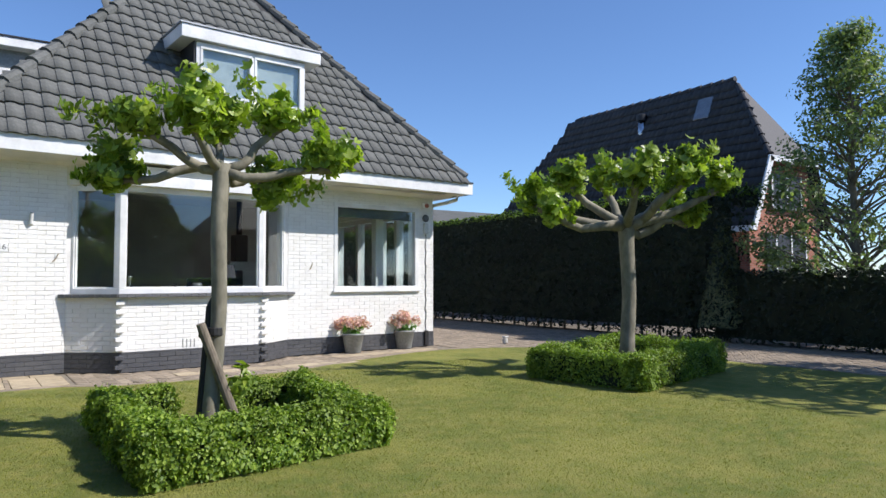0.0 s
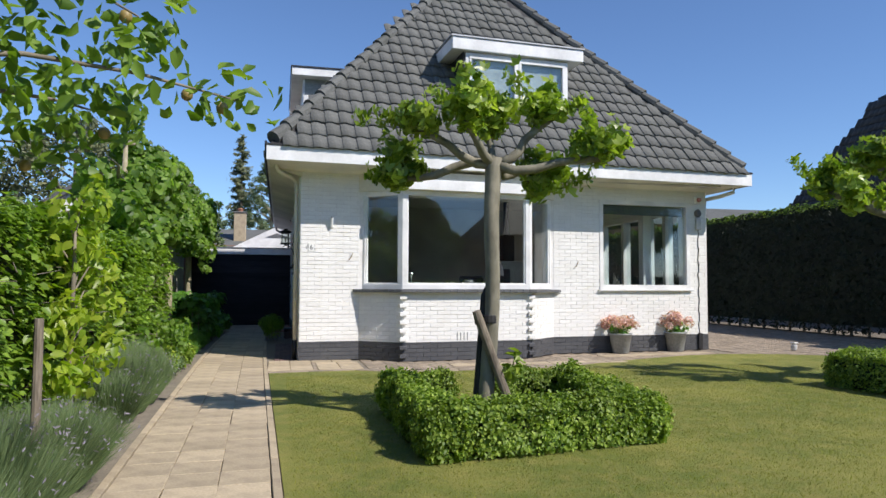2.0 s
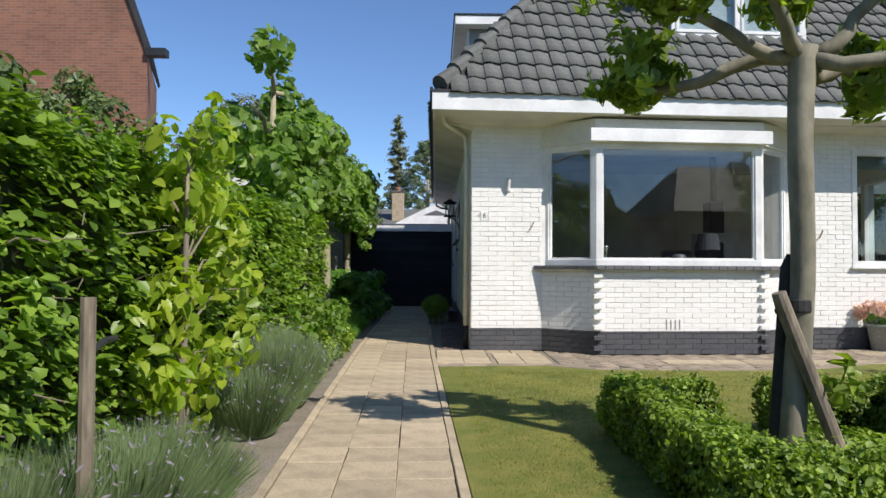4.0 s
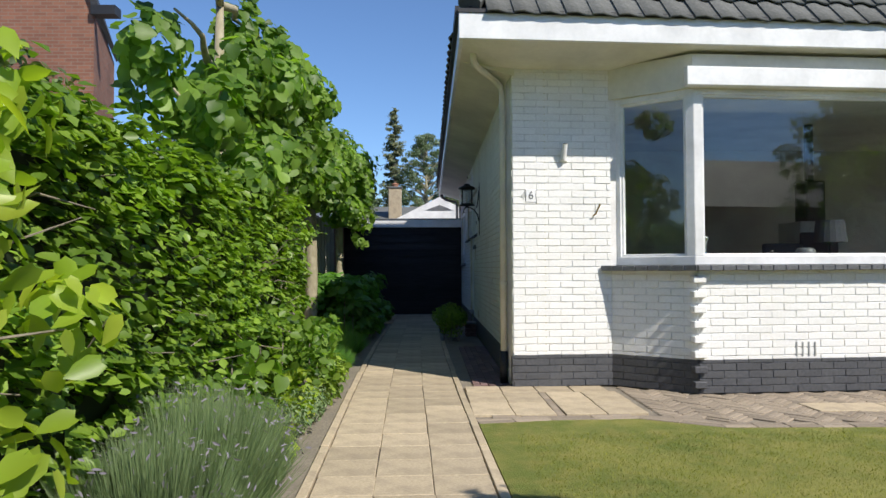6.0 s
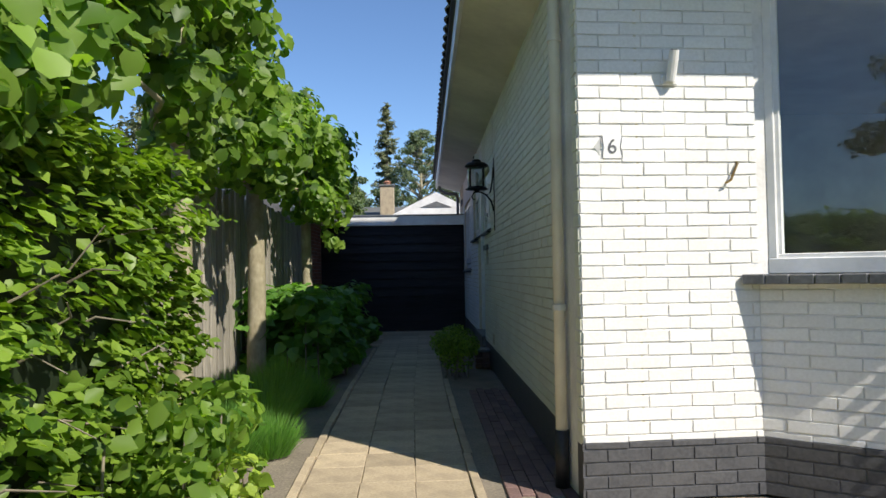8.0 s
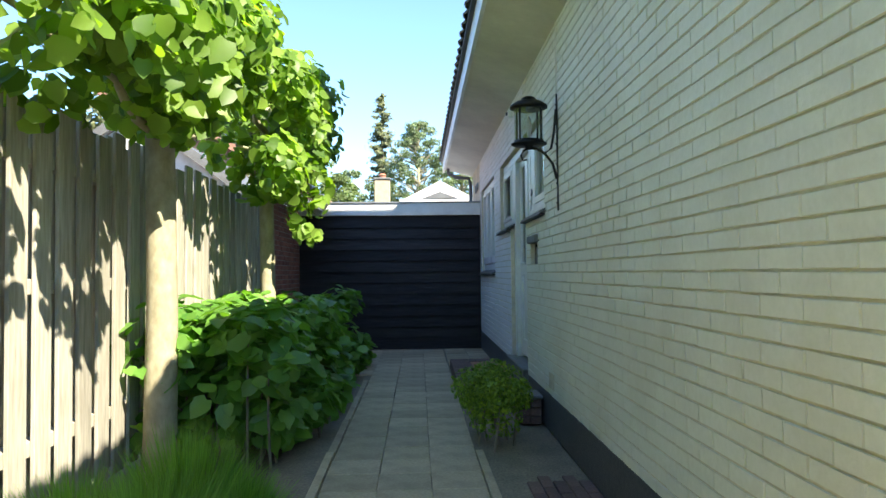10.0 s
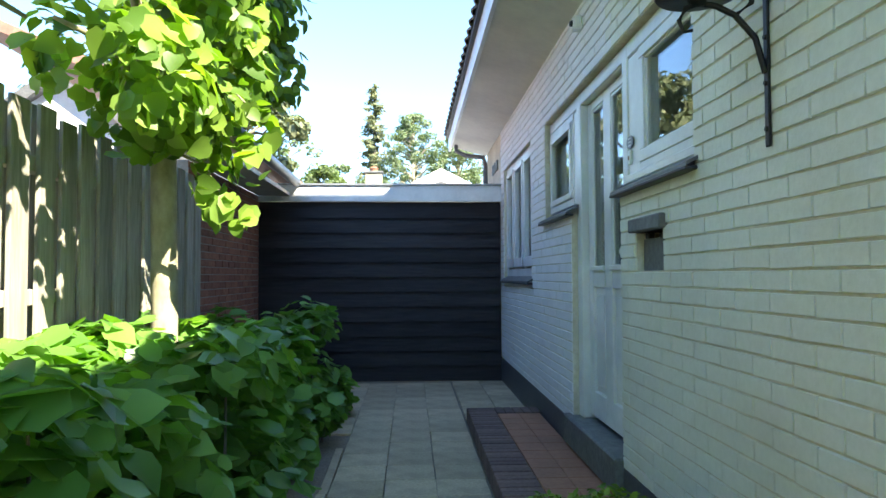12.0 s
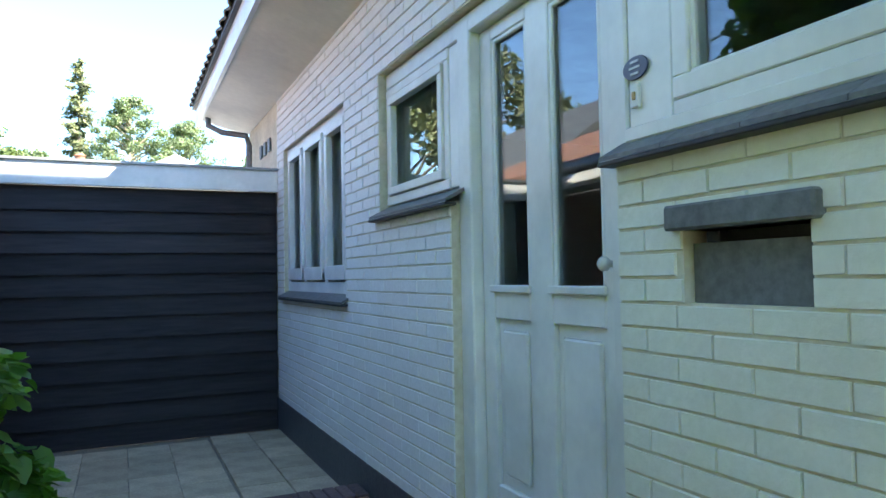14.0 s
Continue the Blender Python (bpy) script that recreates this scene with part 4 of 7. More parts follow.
part("threshold", Mesher().chamfer_box(5.36, 6.49, -0.05, 0.2, 0.12, 0.3, 0.01, SIDEM), STONE, door, "grey stone threshold")

wa = window("window_3", "pale framed fixed window beside the front door", 4.5, 5.2, 1.69, 2.222, [], 0.055, 0.07, SIDEM, PALE_FRAME, FD)
part("bottom_rail", Mesher().chamfer_box(4.5, 5.2, FD + 0.003, FD + 0.068, 1.6, 1.689, 0.004, SIDEM), PALE_FRAME, wa)
part("side_panel", Mesher().chamfer_box(5.202, 5.368, FD + 0.006, FD + 0.1, 1.625, 2.222, 0.006, SIDEM), PALE_FRAME, wa, "pale painted panel")
for w in frame_bars(4.548, 5.152, 1.738, 2.174, [], 0.018, 0.02, SIDEM, FD + 0.012):
    part("glazing_bead", w, PALE_FRAME, wa)
part("window_bead", Mesher().chamfer_box(4.5, 5.368, FD - 0.014, FD - 0.001, 1.61, 1.65, 0.005, SIDEM), PALE_FRAME, wa)
wb = window("window_4", "small pale framed window beside the front door", 6.5, 7.25, 1.625, 2.222, [], 0.045, 0.08, SIDEM, PALE_FRAME, FD)
part("side_panel", Mesher().chamfer_box(6.412, 6.498, FD + 0.006, FD + 0.1, 1.625, 2.222, 0.006, SIDEM), PALE_FRAME, wb)
for w in frame_bars(6.55, 7.2, 1.675, 2.172, [], 0.04, 0.04, SIDEM, FD - 0.012):
    part("casement", w, PALE_FRAME, wb)
plate = thing("name_plate", "small dark oval name plate on the door surround", "name plate")
PM = Matrix.Translation((FD + 0.005, 5.33, 1.807)) @ Matrix.Rotation(radians(-90), 4, "Y") @ Matrix.Diagonal((0.032, 0.05, 1, 1))
part("plate", Mesher().lathe([(0.9, 0), (1.0, 0.004), (0.95, 0.008)], (0, 0, 0), 24, PM), BLUE_ENAMEL, plate)
for k, wide in enumerate((0.03, 0.04, 0.03)):
    part("text_bar", Mesher().box(5.33 - wide / 2, 5.33 + wide / 2, FD - 0.006, FD - 0.002, 1.82 - k * 0.016, 1.826 - k * 0.016, SIDEM), PALE_CERAMIC, plate)
push = thing("door_bell", "pale rectangular bell push on the door surround", "door bell")
part("bell_plate", Mesher().chamfer_box(5.315, 5.345, FD - 0.008, FD + 0.006, 1.7, 1.765, 0.003, SIDEM), PALE_FRAME, push)
part("bell_button", Mesher().chamfer_box(5.323, 5.337, FD - 0.012, FD - 0.007, 1.72, 1.742, 0.002, SIDEM), BRASS, push)

mail = thing("letter_box", "grey slate letter opening with a stone lintel", "letter box")
part("lintel", Mesher().chamfer_box(4.77, 5.17, -0.035, 0.1, 1.36, 1.42, 0.006, SIDEM), STONE, mail, "grey stone lintel")
part("back_plate", Mesher().box(4.802, 5.138, 0.03, 0.06, 1.19, 1.33, SIDEM), STONE, mail, "grey slate plate")
part("slot", Mesher().box(4.802, 5.138, 0.1, 0.12, 1.19, 1.36, SIDEM), BLACK_PAINT, mail)
part("latch", Mesher().chamfer_box(5.05, 5.09, 0.02, 0.05, 1.33, 1.356, 0.003, SIDEM), BLACK_PAINT, mail)

lant = thing("wall_lantern", "black iron lantern with round glass on a scrolled bracket", "lantern")
LX, LY, LZ = -0.19, 4.0, 1.97
part("wall_bar", Mesher().chamfer_box(3.945, 3.97, -0.016, -0.007, 1.53, 2.3, 0.003, SIDEM), IRON, lant)
for k in range(6):
    part("rivet", Mesher().lathe([(0.008, 0), (0.006, 0.006)], (0, 0, 0), 8, Matrix.Translation((-0.016, 3.957, 1.58 + k * 0.13)) @ Matrix.Rotation(radians(-90), 4, "Y")), IRON, lant)
part("bracket_arm", Mesher().tube([(-0.016, 3.96, 1.74), (-0.04, 3.965, 1.84), (-0.09, 3.98, 1.91), (-0.14, 3.99, 1.94), (-0.19, 4.0, 1.95), (-0.225, 4.0, 1.935), (-0.245, 4.0, 1.9), (-0.232, 4.0, 1.868), (-0.205, 4.0, 1.872)], [0.009, 0.009, 0.009, 0.009, 0.009, 0.008, 0.007, 0.006, 0.005], 8), IRON, lant)
part("bracket_brace", Mesher().tube([(-0.016, 3.96, 2.2), (-0.03, 3.96, 2.05), (-0.05, 3.965, 1.94), (-0.09, 3.98, 1.91)], [0.008] * 4, 8), IRON, lant)
part("base_plate", Mesher().lathe([(0.02, -0.03), (0.03, -0.005), (0.115, 0.0), (0.12, 0.008), (0.1, 0.016), (0.098, 0.03)], (LX, LY, LZ), 28), IRON, lant, "", True)
part("glass_cylinder", Mesher().lathe([(0.094, 0.03), (0.094, 0.24)], (LX, LY, LZ), 28), LAMP_GLASS, lant)
for k in range(4):
    a = math.pi * (0.25 + k * 0.5)
    part("glass_bar", Mesher().chamfer_box(-0.006, 0.006, -0.004, 0.004, 0.025, 0.245, 0.001, Matrix.Translation((LX + 0.098 * math.cos(a), LY + 0.098 * math.sin(a), LZ))), IRON, lant)
part("lid", Mesher().lathe([(0.1, 0.235), (0.125, 0.245), (0.122, 0.262), (0.09, 0.285), (0.05, 0.295), (0.048, 0.31), (0.03, 0.322), (0.005, 0.326)], (LX, LY, LZ), 28), IRON, lant, "", True)
part("candle_bulb", Mesher().lathe([(0.012, 0.03), (0.014, 0.08), (0.022, 0.11), (0.018, 0.16), (0.004, 0.19)], (LX, LY, LZ), 14), PALE_CERAMIC, lant, "white bulb", True)
part("cable", Mesher().tube([(-0.012, 3.96, 2.3), (-0.012, 3.955, 2.5), (-0.012, 3.96, 2.78)], [0.005] * 3, 6), SOFFIT_PAINT, lant)
clip = thing("wall_sensor", "small white sensor under the eaves", "sensor")
part("sensor_body", Mesher().chamfer_box(6.05, 6.13, -0.06, -0.007, 2.62, 2.7, 0.01, SIDEM), WHITE_PAINT, clip)
part("sensor_eye", Mesher().lathe([(0.02, 0), (0.015, 0.015)], (0, 0, 0), 12, Matrix.Translation((-0.06, 6.09, 2.66)) @ Matrix.Rotation(radians(-90), 4, "Y")), BLACK_PAINT, clip)
grille = thing("cavity_vent", "pale slotted vent in the foot of the wall", "vent")
for k in range(4):
    part("slot", Mesher().chamfer_box(4.2 + k * 0.05, 4.22 + k * 0.05, -0.014, -0.006, 0.31, 0.42, 0.002, SIDEM), CREAM_JOINT, grille)
ug = thing("upper_vent", "small vent slots under the eaves", "vent")
for k in range(3):
    part("slot", Mesher().chamfer_box(10.1 + k * 0.2, 10.2 + k * 0.2, -0.02, -0.006, 2.4, 2.52, 0.002, SIDEM), LEAD, ug)

# the step before the door
step = thing("door_step", "low brick step with red quarry tiles at the door", "step")
part("step_core", Mesher().box(-0.55, -0.03, 5.35, 7.66, -0.01, 0.09), MORTAR, step)
for k in range(33):
    y = 5.35 + k * 0.07
    part("edge_brick", Mesher().chamfer_box(-0.575, -0.36, y + 0.003, y + 0.067, 0.0, 0.115 + random.uniform(-0.002, 0.002), 0.005), RED_KLINKER, step)
for k in range(5):
    part("edge_brick", Mesher().chamfer_box(-0.355 + k * 0.07, -0.29 + k * 0.07, 7.46, 7.67, 0.0, 0.115, 0.005), RED_KLINKER, step)
for k in range(11):
    for j in range(2):
        part("step_tile", Mesher().chamfer_box(-0.352 + j * 0.165, -0.19 + j * 0.165, 5.36 + k * 0.19, 5.545 + k * 0.19, 0.09, 0.108, 0.003), TERRACOTTA, step)
lowbox = thing("brick_kerb_block", "small block of dark bricks at the wall's foot", "brick block")
for k in range(3):
    for j in range(2):
        part("brick", Mesher().chamfer_box(-0.19 + j * 0.085, -0.11 + j * 0.085, 4.62, 4.8, 0.0 + k * 0.062, 0.055 + k * 0.062, 0.004), RED_KLINKER, lowbox)
part("cap", Mesher().chamfer_box(-0.2, -0.02, 4.58, 4.85, 0.187, 0.215, 0.005), LEAD, lowbox)

# ---- the end of the alley ----
board = thing("board_wall", "wall of black overlapping boards under a white fascia", "board wall", kind="structure")
part("board_backing", Mesher().box(-2.75, -0.005, 9.9, 10.0, 0, 1.99), BLACK_PAINT, board)
nbd = 12
for k in range(nbd):
    z = 0.02 + k * 0.165
    t = random.uniform(-0.003, 0.003)
    part("board", Mesher().add([(-2.74, 9.852 + t, z - 0.02), (-0.01, 9.852 + t, z - 0.02), (-0.01, 9.885, z + 0.165), (-2.74, 9.885, z + 0.165), (-2.74, 9.885, z - 0.012), (-0.01, 9.885, z - 0.012), (-0.01, 9.9, z + 0.165), (-2.74, 9.9, z + 0.165)], [(0, 1, 2, 3), (4, 7, 6, 5), (0, 4, 5, 1), (1, 5, 6, 2), (2, 6, 7, 3), (3, 7, 4, 0)]), BLACK_BOARD, board)
part("fascia", Mesher().chamfer_box(-2.74, 0.0, 9.82, 9.86, 2.0, 2.18, 0.005), WHITE_PAINT, board, "white fascia board")
part("roof_edge", Mesher().box(-2.8, 0.0, 9.8, 13.0, 2.18, 2.2), ZINC, board, "grey felt roof edge")

# the neighbour's brick garage
gar = thing("garage", "red brick garage with a shallow roof and gutter", "garage")
part("garage_wall", Mesher().box(-6.0, -2.712, 7.42, 11.5, 0, 2.06), MORTAR, gar)
lay(gar, [(a, b, c, d) for a, b, c, d in bricks_on(7.42, 9.86, 0.0, 2.06, [], SIDEM)], Matrix(((0, -1, 0, -2.712), (1, 0, 0, 0), (0, 0, 1, 0), (0, 0, 0, 1))), RED_BRICK, lambda b: -b[2], limit=300)
gr = Mesher().add([(-2.3, 6.9, 2.2), (-2.3, 11.8, 2.2), (-4.4, 11.8, 3.1), (-4.4, 6.9, 3.1), (-2.3, 6.9, 2.28), (-2.3, 11.8, 2.28), (-4.4, 11.8, 3.18), (-4.4, 6.9, 3.18)], [(0, 1, 2, 3), (4, 7, 6, 5), (0, 4, 5, 1), (1, 5, 6, 2), (2, 6, 7, 3), (3, 7, 4, 0)])
part("roof", gr, RED_TILE, gar, "faded red tiled roof")
part("gutter", Mesher().tube([(-2.29, 6.9, 2.23), (-2.29, 9.8, 2.21)], [0.05, 0.05], 12), ZINC, gar, "grey zinc gutter", True)
part("soffit", Mesher().box(-2.7, -2.36, 6.95, 9.8, 2.06, 2.1), SOFFIT_PAINT, gar)

# ---- the garden fence ----
fence = thing("fence", "weathered grey wooden board fence along the alley", "fence")
rng = np.random.default_rng(5)
y = -1.2
k = 0
while y < 7.35:
    top = 1.9 + rng.uniform(-0.03, 0.03)
    front = k % 2 == 0
    x = -2.6 if front else -2.69
    wd = 0.134 if front else 0.12
    m = Matrix.Translation((x, y, 0)) @ Matrix.Rotation(radians(rng.uniform(-0.4, 0.4)), 4, "X")
    part("board", Mesher().chamfer_box(-0.01, 0.01, 0, wd, 0.05, top, 0.003, m), FENCE_WOOD, fence)
    y += 0.098
    k += 1
for z in (0.35, 1.05, 1.62):
    part("rail", Mesher().chamfer_box(-2.678, -2.612, -1.2, 7.4, z, z + 0.07, 0.004), FENCE_WOOD, fence)
for y in (-1.2, 0.95, 3.1, 5.25, 7.3):
    part("post", Mesher().chamfer_box(-2.77, -2.702, y - 0.035, y + 0.035, 0, 1.95, 0.006), FENCE_WOOD, fence)

# ---- plants ----
def foliage(name, groups, mat, parent, length, width, seed, label="", fold=0.25, vary=0.35, droop=0.0, shape=leaves):
    """One part made of many leaves, from (points, directions) pairs."""
    p = np.concatenate([g[0] for g in groups])
    n = np.concatenate([g[1] for g in groups])
    v, f = shape(p, n, length, width, seed, fold, vary, droop)
    return tagged(part(name, quad_mesh(name, v, f, mat), mat, parent, label), kind="stuff")


def bent(a, b, sag, rng, n=5):
    """Points of a branch from a to b that bends on the way."""
    a, b = Vector(a), Vector(b)
    side = Vector(rng.normal(size=3)) * 0.04 * (b - a).length
    return [a.lerp(b, t) + Vector((0, 0, sag * math.sin(math.pi * t))) + side * math.sin(2.3 * math.pi * t) for t in (i / n for i in range(n + 1))]


def pollard(name, label, at, fork, radius, ends, seed, clump, count, leaf, lean=0.0):
    """A pollarded plane tree: bare trunk, a few thick limbs, and tufts of leaves on their ends."""
    rng = np.random.default_rng(seed)
    tree = thing(name, label, "tree", group="pollarded plane trees")
    x, y, z = at
    trunk = Mesher()
    pts, radii = [], []
    for i in range(29):
        f = i / 28
        pts.append((x + lean * (f - 1) + 0.02 * math.sin(7 * f + seed) * f * (1 - f) * 4, y + 0.012 * math.cos(5 * f), -0.05 + (fork + 0.08) * f))
        knot = 0.09 * max(0.0, noise.noise(Vector((f * 11, seed, 0.3)))) + 0.03 * noise.noise(Vector((f * 30, seed, 2.0)))
        radii.append(radius * (0.97 + knot + 0.5 * (1 - f) ** 9 + 0.28 * f ** 9))
    trunk.tube(pts, radii, 14)
    part("trunk", trunk, PLANE_BARK, tree, "", True)
    groups = []
    for k, (dx, dy, dz) in enumerate(ends):
        end = (x + dx, y + dy, fork + dz)
        limb = bent((x, y, fork - 0.02), end, -0.06 if dz > 0 else 0.03, rng)
        n = len(limb)
        part("limb", Mesher().tube(limb, [radius * (0.72 - 0.3 * i / (n - 1)) * (1.3 if i == n - 1 else 1) for i in range(n)], 10), PLANE_BARK, tree, "", True)
        # knuckle with young shoots
        for s in range(9):
            tip = Vector(end) + Vector((rng.normal() * clump * 0.62, rng.normal() * clump * 0.62, rng.uniform(0.1, 1.6) * clump))
            part("shoot", Mesher().tube([end, Vector(end).lerp(tip, 0.5) + Vector((0, 0, -0.02)), tip], [0.008, 0.006, 0.003], 5), LEAF_PLANE, tree)
            m = count // 9
            t = rng.uniform(0.25, 1.1, size=(m, 1))
            p = np.array(end) + t * (np.array(tip) - np.array(end)) + rng.normal(size=(m, 3)) * clump * 0.17
            d = (p - np.array(end)) * np.array([1, 1, 0.3]) + rng.normal(size=(m, 3)) * 0.16 + np.array([0, 0, 0.05])
            groups.append((p, d))
        p, d = blobs(np.array(end) + np.array([0, 0, 0.02]), (clump * 0.6, clump * 0.6, clump * 0.45), count // 9, rng, 0.4)
        groups.append((p, d))
        mid = limb[n * 2 // 3]
        p, d = blobs(np.array(mid) + np.array([0, 0, 0.06]), (0.09, 0.09, 0.07), count // 12, rng, 0.3)
        groups.append((p, d))
    foliage("crown", groups, LEAF_PLANE, tree, leaf, leaf * 0.66, seed, "bright green tufts of young leaves", 0.3, 0.4, -1.1, lobed_leaves)
    return tree


T1 = (1.39, -5.32)
pollard("plane_tree", "small pollarded plane tree in a clipped box hedge", (*T1, 0), 2.13, 0.06, [(-0.74, 0.4, -0.13), (0.79, -0.29, 0.04), (0.49, -0.06, 0.42), (-0.65, 0.07, 0.3), (0.46, 0.2, -0.2), (0.03, 0.28, 0.32), (-0.3, -0.25, 0.28)], 11, 0.215, 360, 0.085, 0.07)
pollard("plane_tree", "pollarded plane tree with spreading limbs over a box hedge", (7.24, -4.3, 0), 2.0, 0.1, [(-1.05, 0.75, 0.28), (-0.55, 0.55, 0.6), (0.2, 0.6, 0.66), (0.55, -0.5, 0.62), (1.05, -0.75, 0.52), (-1.15, 0.25, 0.08), (0.85, -0.35, 0.1), (0.15, -0.85, 0.55), (1.2, 0.1, 0.5), (-0.5, -0.6, 0.5)], 23, 0.25, 400, 0.1)

# supports of the small tree
stakes = thing("tree_stake", "two grey wooden stakes strapped to the trunk", "tree stake")
part("stake", Mesher().tube([(T1[0] - 0.17, T1[1] - 0.07, 0.93), (T1[0] - 0.15, T1[1] - 0.07, 0.87), (T1[0] + 0.17, T1[1] - 0.1, 0.0)], [0.034, 0.037, 0.037], 12), STAKE_WOOD, stakes)
part("stake", Mesher().tube([(T1[0] - 0.05, T1[1] + 0.06, 1.12), (T1[0] - 0.06, T1[1] + 0.06, 1.05), (T1[0] - 0.15, T1[1] + 0.04, 0.0)], [0.012, 0.034, 0.036], 12), RUBBER, stakes, "dark stained stake")
part("strap", Mesher().lathe([(0.069, 0), (0.072, 0.01), (0.072, 0.06), (0.069, 0.066)], (T1[0] - 0.04, T1[1], 0.83), 16), RUBBER, stakes, "black rubber strap")
part("strap", Mesher().tube([(T1[0] - 0.17, T1[1] - 0.06, 0.84), (T1[0] - 0.09, T1[1] - 0.02, 0.85)], [0.02, 0.02], 8), RUBBER, stakes, "black rubber strap")
sprout_rng = np.random.default_rng(4)
sprout = thing("trunk_sprout", "fresh leafy sprout low on the trunk", "sprout")
p, d = blobs((T1[0] + 0.12, T1[1] - 0.1, 0.5), (0.09, 0.06, 0.14), 26, sprout_rng, 0.3)
foliage("sprout_leaves", [(p, d)], LEAF_PLANE, sprout, 0.085, 0.06, 3)
part("sprout_stem", Mesher().tube([(T1[0] + 0.05, T1[1] - 0.04, 0.35), (T1[0] + 0.12, T1[1] - 0.1, 0.5), (T1[0] + 0.15, T1[1] - 0.12, 0.62)], [0.008, 0.006, 0.003], 6), LEAF_PLANE, sprout)


def hedge_strip(a, b, wide, high, count, rng, lump=0.02, round_top=0.0):
    """Points over the faces of a hedge between two plan points, and their directions."""
    a, b = np.array(a, float), np.array(b, float)
    d = b - a
    L = np.linalg.norm(d)
    d /= L
    n = np.array([-d[1], d[0]])
    area = np.array([high * L, high * L, wide * L, high * wide, high * wide])
    which = rng.choice(5, count, p=area / area.sum())
    s, t, u = rng.uniform(-wide / 2, L + wide / 2, count), rng.uniform(0.03, 1, count), rng.uniform(-0.5, 0.5, count)
    side = np.where(which == 0, -0.5, np.where(which == 1, 0.5, u)) * wide
    z = np.where(which == 2, 1.0, t) * high
    s = np.where(which == 3, -wide / 2, np.where(which == 4, L + wide / 2, s))
    pos = np.stack([a[0] + d[0] * s + n[0] * side, a[1] + d[1] * s + n[1] * side, z], 1)
    nor = np.zeros((count, 3))
    for k, v in enumerate(((-n[0], -n[1], 0.25), (n[0], n[1], 0.25), (0, 0, 1), (-d[0], -d[1], 0.2), (d[0], d[1], 0.2))):
        nor[which == k] = v
    rel = np.clip(pos[:, 2:3] / high, 0, 1)
    centre = np.stack([a[0] + d[0] * np.clip(s, 0.15 * wide, L - 0.15 * wide), a[1] + d[1] * np.clip(s, 0.15 * wide, L - 0.15 * wide)], 1)
    pos[:, :2] = centre + (pos[:, :2] - centre) * (1 - round_top * rel ** 5 - 0.08 * (1 - rel) ** 3)
    pos[:, 2] -= 0.22 * round_top * high * (np.abs(side) / (wide / 2)) ** 4 * rel[:, 0] ** 4
    wave = np.array([noise.noise(Vector(q * 4.5)) for q in pos])[:, None]
    wave2 = np.array([noise.noise(Vector(q * 14)) for q in pos])[:, None]
    pos += nor * (wave * lump * 2.2 + wave2 * lump + rng.normal(size=(count, 1)) * lump * 0.8 - lump)
    return pos, nor + rng.normal(size=(count, 3)) * 0.6


def box_hedge(label, corners, wide, high, count, seed, gap=None):
    rng = np.random.default_rng(seed)
    h = thing("box_hedge", label, "hedge", group="clipped box hedges")
    core, groups = Mesher(), []
    sides = list(zip(corners, corners[1:] + ([] if gap else corners[:1])))
    total = sum((Vector(a) - Vector(b)).length for a, b in sides)
    for k, (a, b) in enumerate(sides):
        L = (Vector(a) - Vector(b)).length
        groups.append(hedge_strip(a, b, wide, high, int(count * L / total), rng, 0.033, 0.22))
        d = (Vector(b) - Vector(a)).normalized()
        m = Matrix(((d.x, -d.y, 0, a[0]), (d.y, d.x, 0, a[1]), (0, 0, 1, 0), (0, 0, 0, 1)))
        # added box, coloured near-black as the shade deep between the leaves
        part("hedge_shade_core", Mesher().box(-wide * 0.3, L + wide * 0.3, -wide / 2 + 0.07, wide / 2 - 0.07, 0.02, high - 0.09, m), DARK_LEAF_AND_SHADE, h)
    foliage("hedge_leaves", groups, LEAF_BOX, h, 0.028, 0.018, seed, "small glossy green leaves", 0.15, 0.4)
    return h


box_hedge("low square box hedge clipped round the small tree", [(1.12, -4.42), (0.76, -4.46), (0.76, -6.22), (2.3, -5.98), (2.36, -4.5), (1.75, -4.42)], 0.29, 0.36, 90000, 31, True)
box_hedge("low box hedge clipped round the spreading tree", [(5.92, -4.05), (6.12, -5.42), (8.2, -4.9), (8.05, -3.35)], 0.32, 0.4, 64000, 32)
under_rng = np.random.default_rng(9)
under = thing("ground_cover", "low green weeds inside the box hedge", "ground cover", kind="stuff")
p, d = blobs((1.75, -5.0, 0.02), (0.5, 0.4, 0.16), 1500, under_rng, 0.2)
p[:, 2] = np.abs(p[:, 2])
foliage("weeds", [(p, d)], LEAF_BOX, under, 0.05, 0.025, 77)

# clipped hornbeam hedge along the path
hb_rng = np.random.default_rng(41)
hornbeam = thing("hornbeam_hedge", "tall leafy hornbeam hedge beside the garden path", "hedge")
groups = []
for a, b, c in (((-2.35, -14.0), (-2.35, -8.2), 8000), ((-2.35, -8.2), (-2.35, -0.25), 84000)):
    p, d = hedge_strip(a, b, 0.95, 1.62, c, hb_rng, 0.06)
    d = d * np.array([0.6, 0.6, 0.5]) + np.array([0, 0, 0.85])
    # leaves sit in flat sprays with dark gaps between them
    spray = np.array([noise.noise(Vector((q[0] * 3, q[1] * 3.2, q[2] * 11))) + 0.6 * noise.noise(Vector(q * 5.5)) for q in p])
    keep = spray > -0.22 - 0.2 * hb_rng.uniform(size=len(p))
    p[:, 0] += 0.05 * spray
    groups.append((p[keep], d[keep]))
foliage("hedge_leaves", groups, LEAF_BEECH, hornbeam, 0.06, 0.04, 42, "mid-green veined leaves", 0.2, 0.45, 0.1)
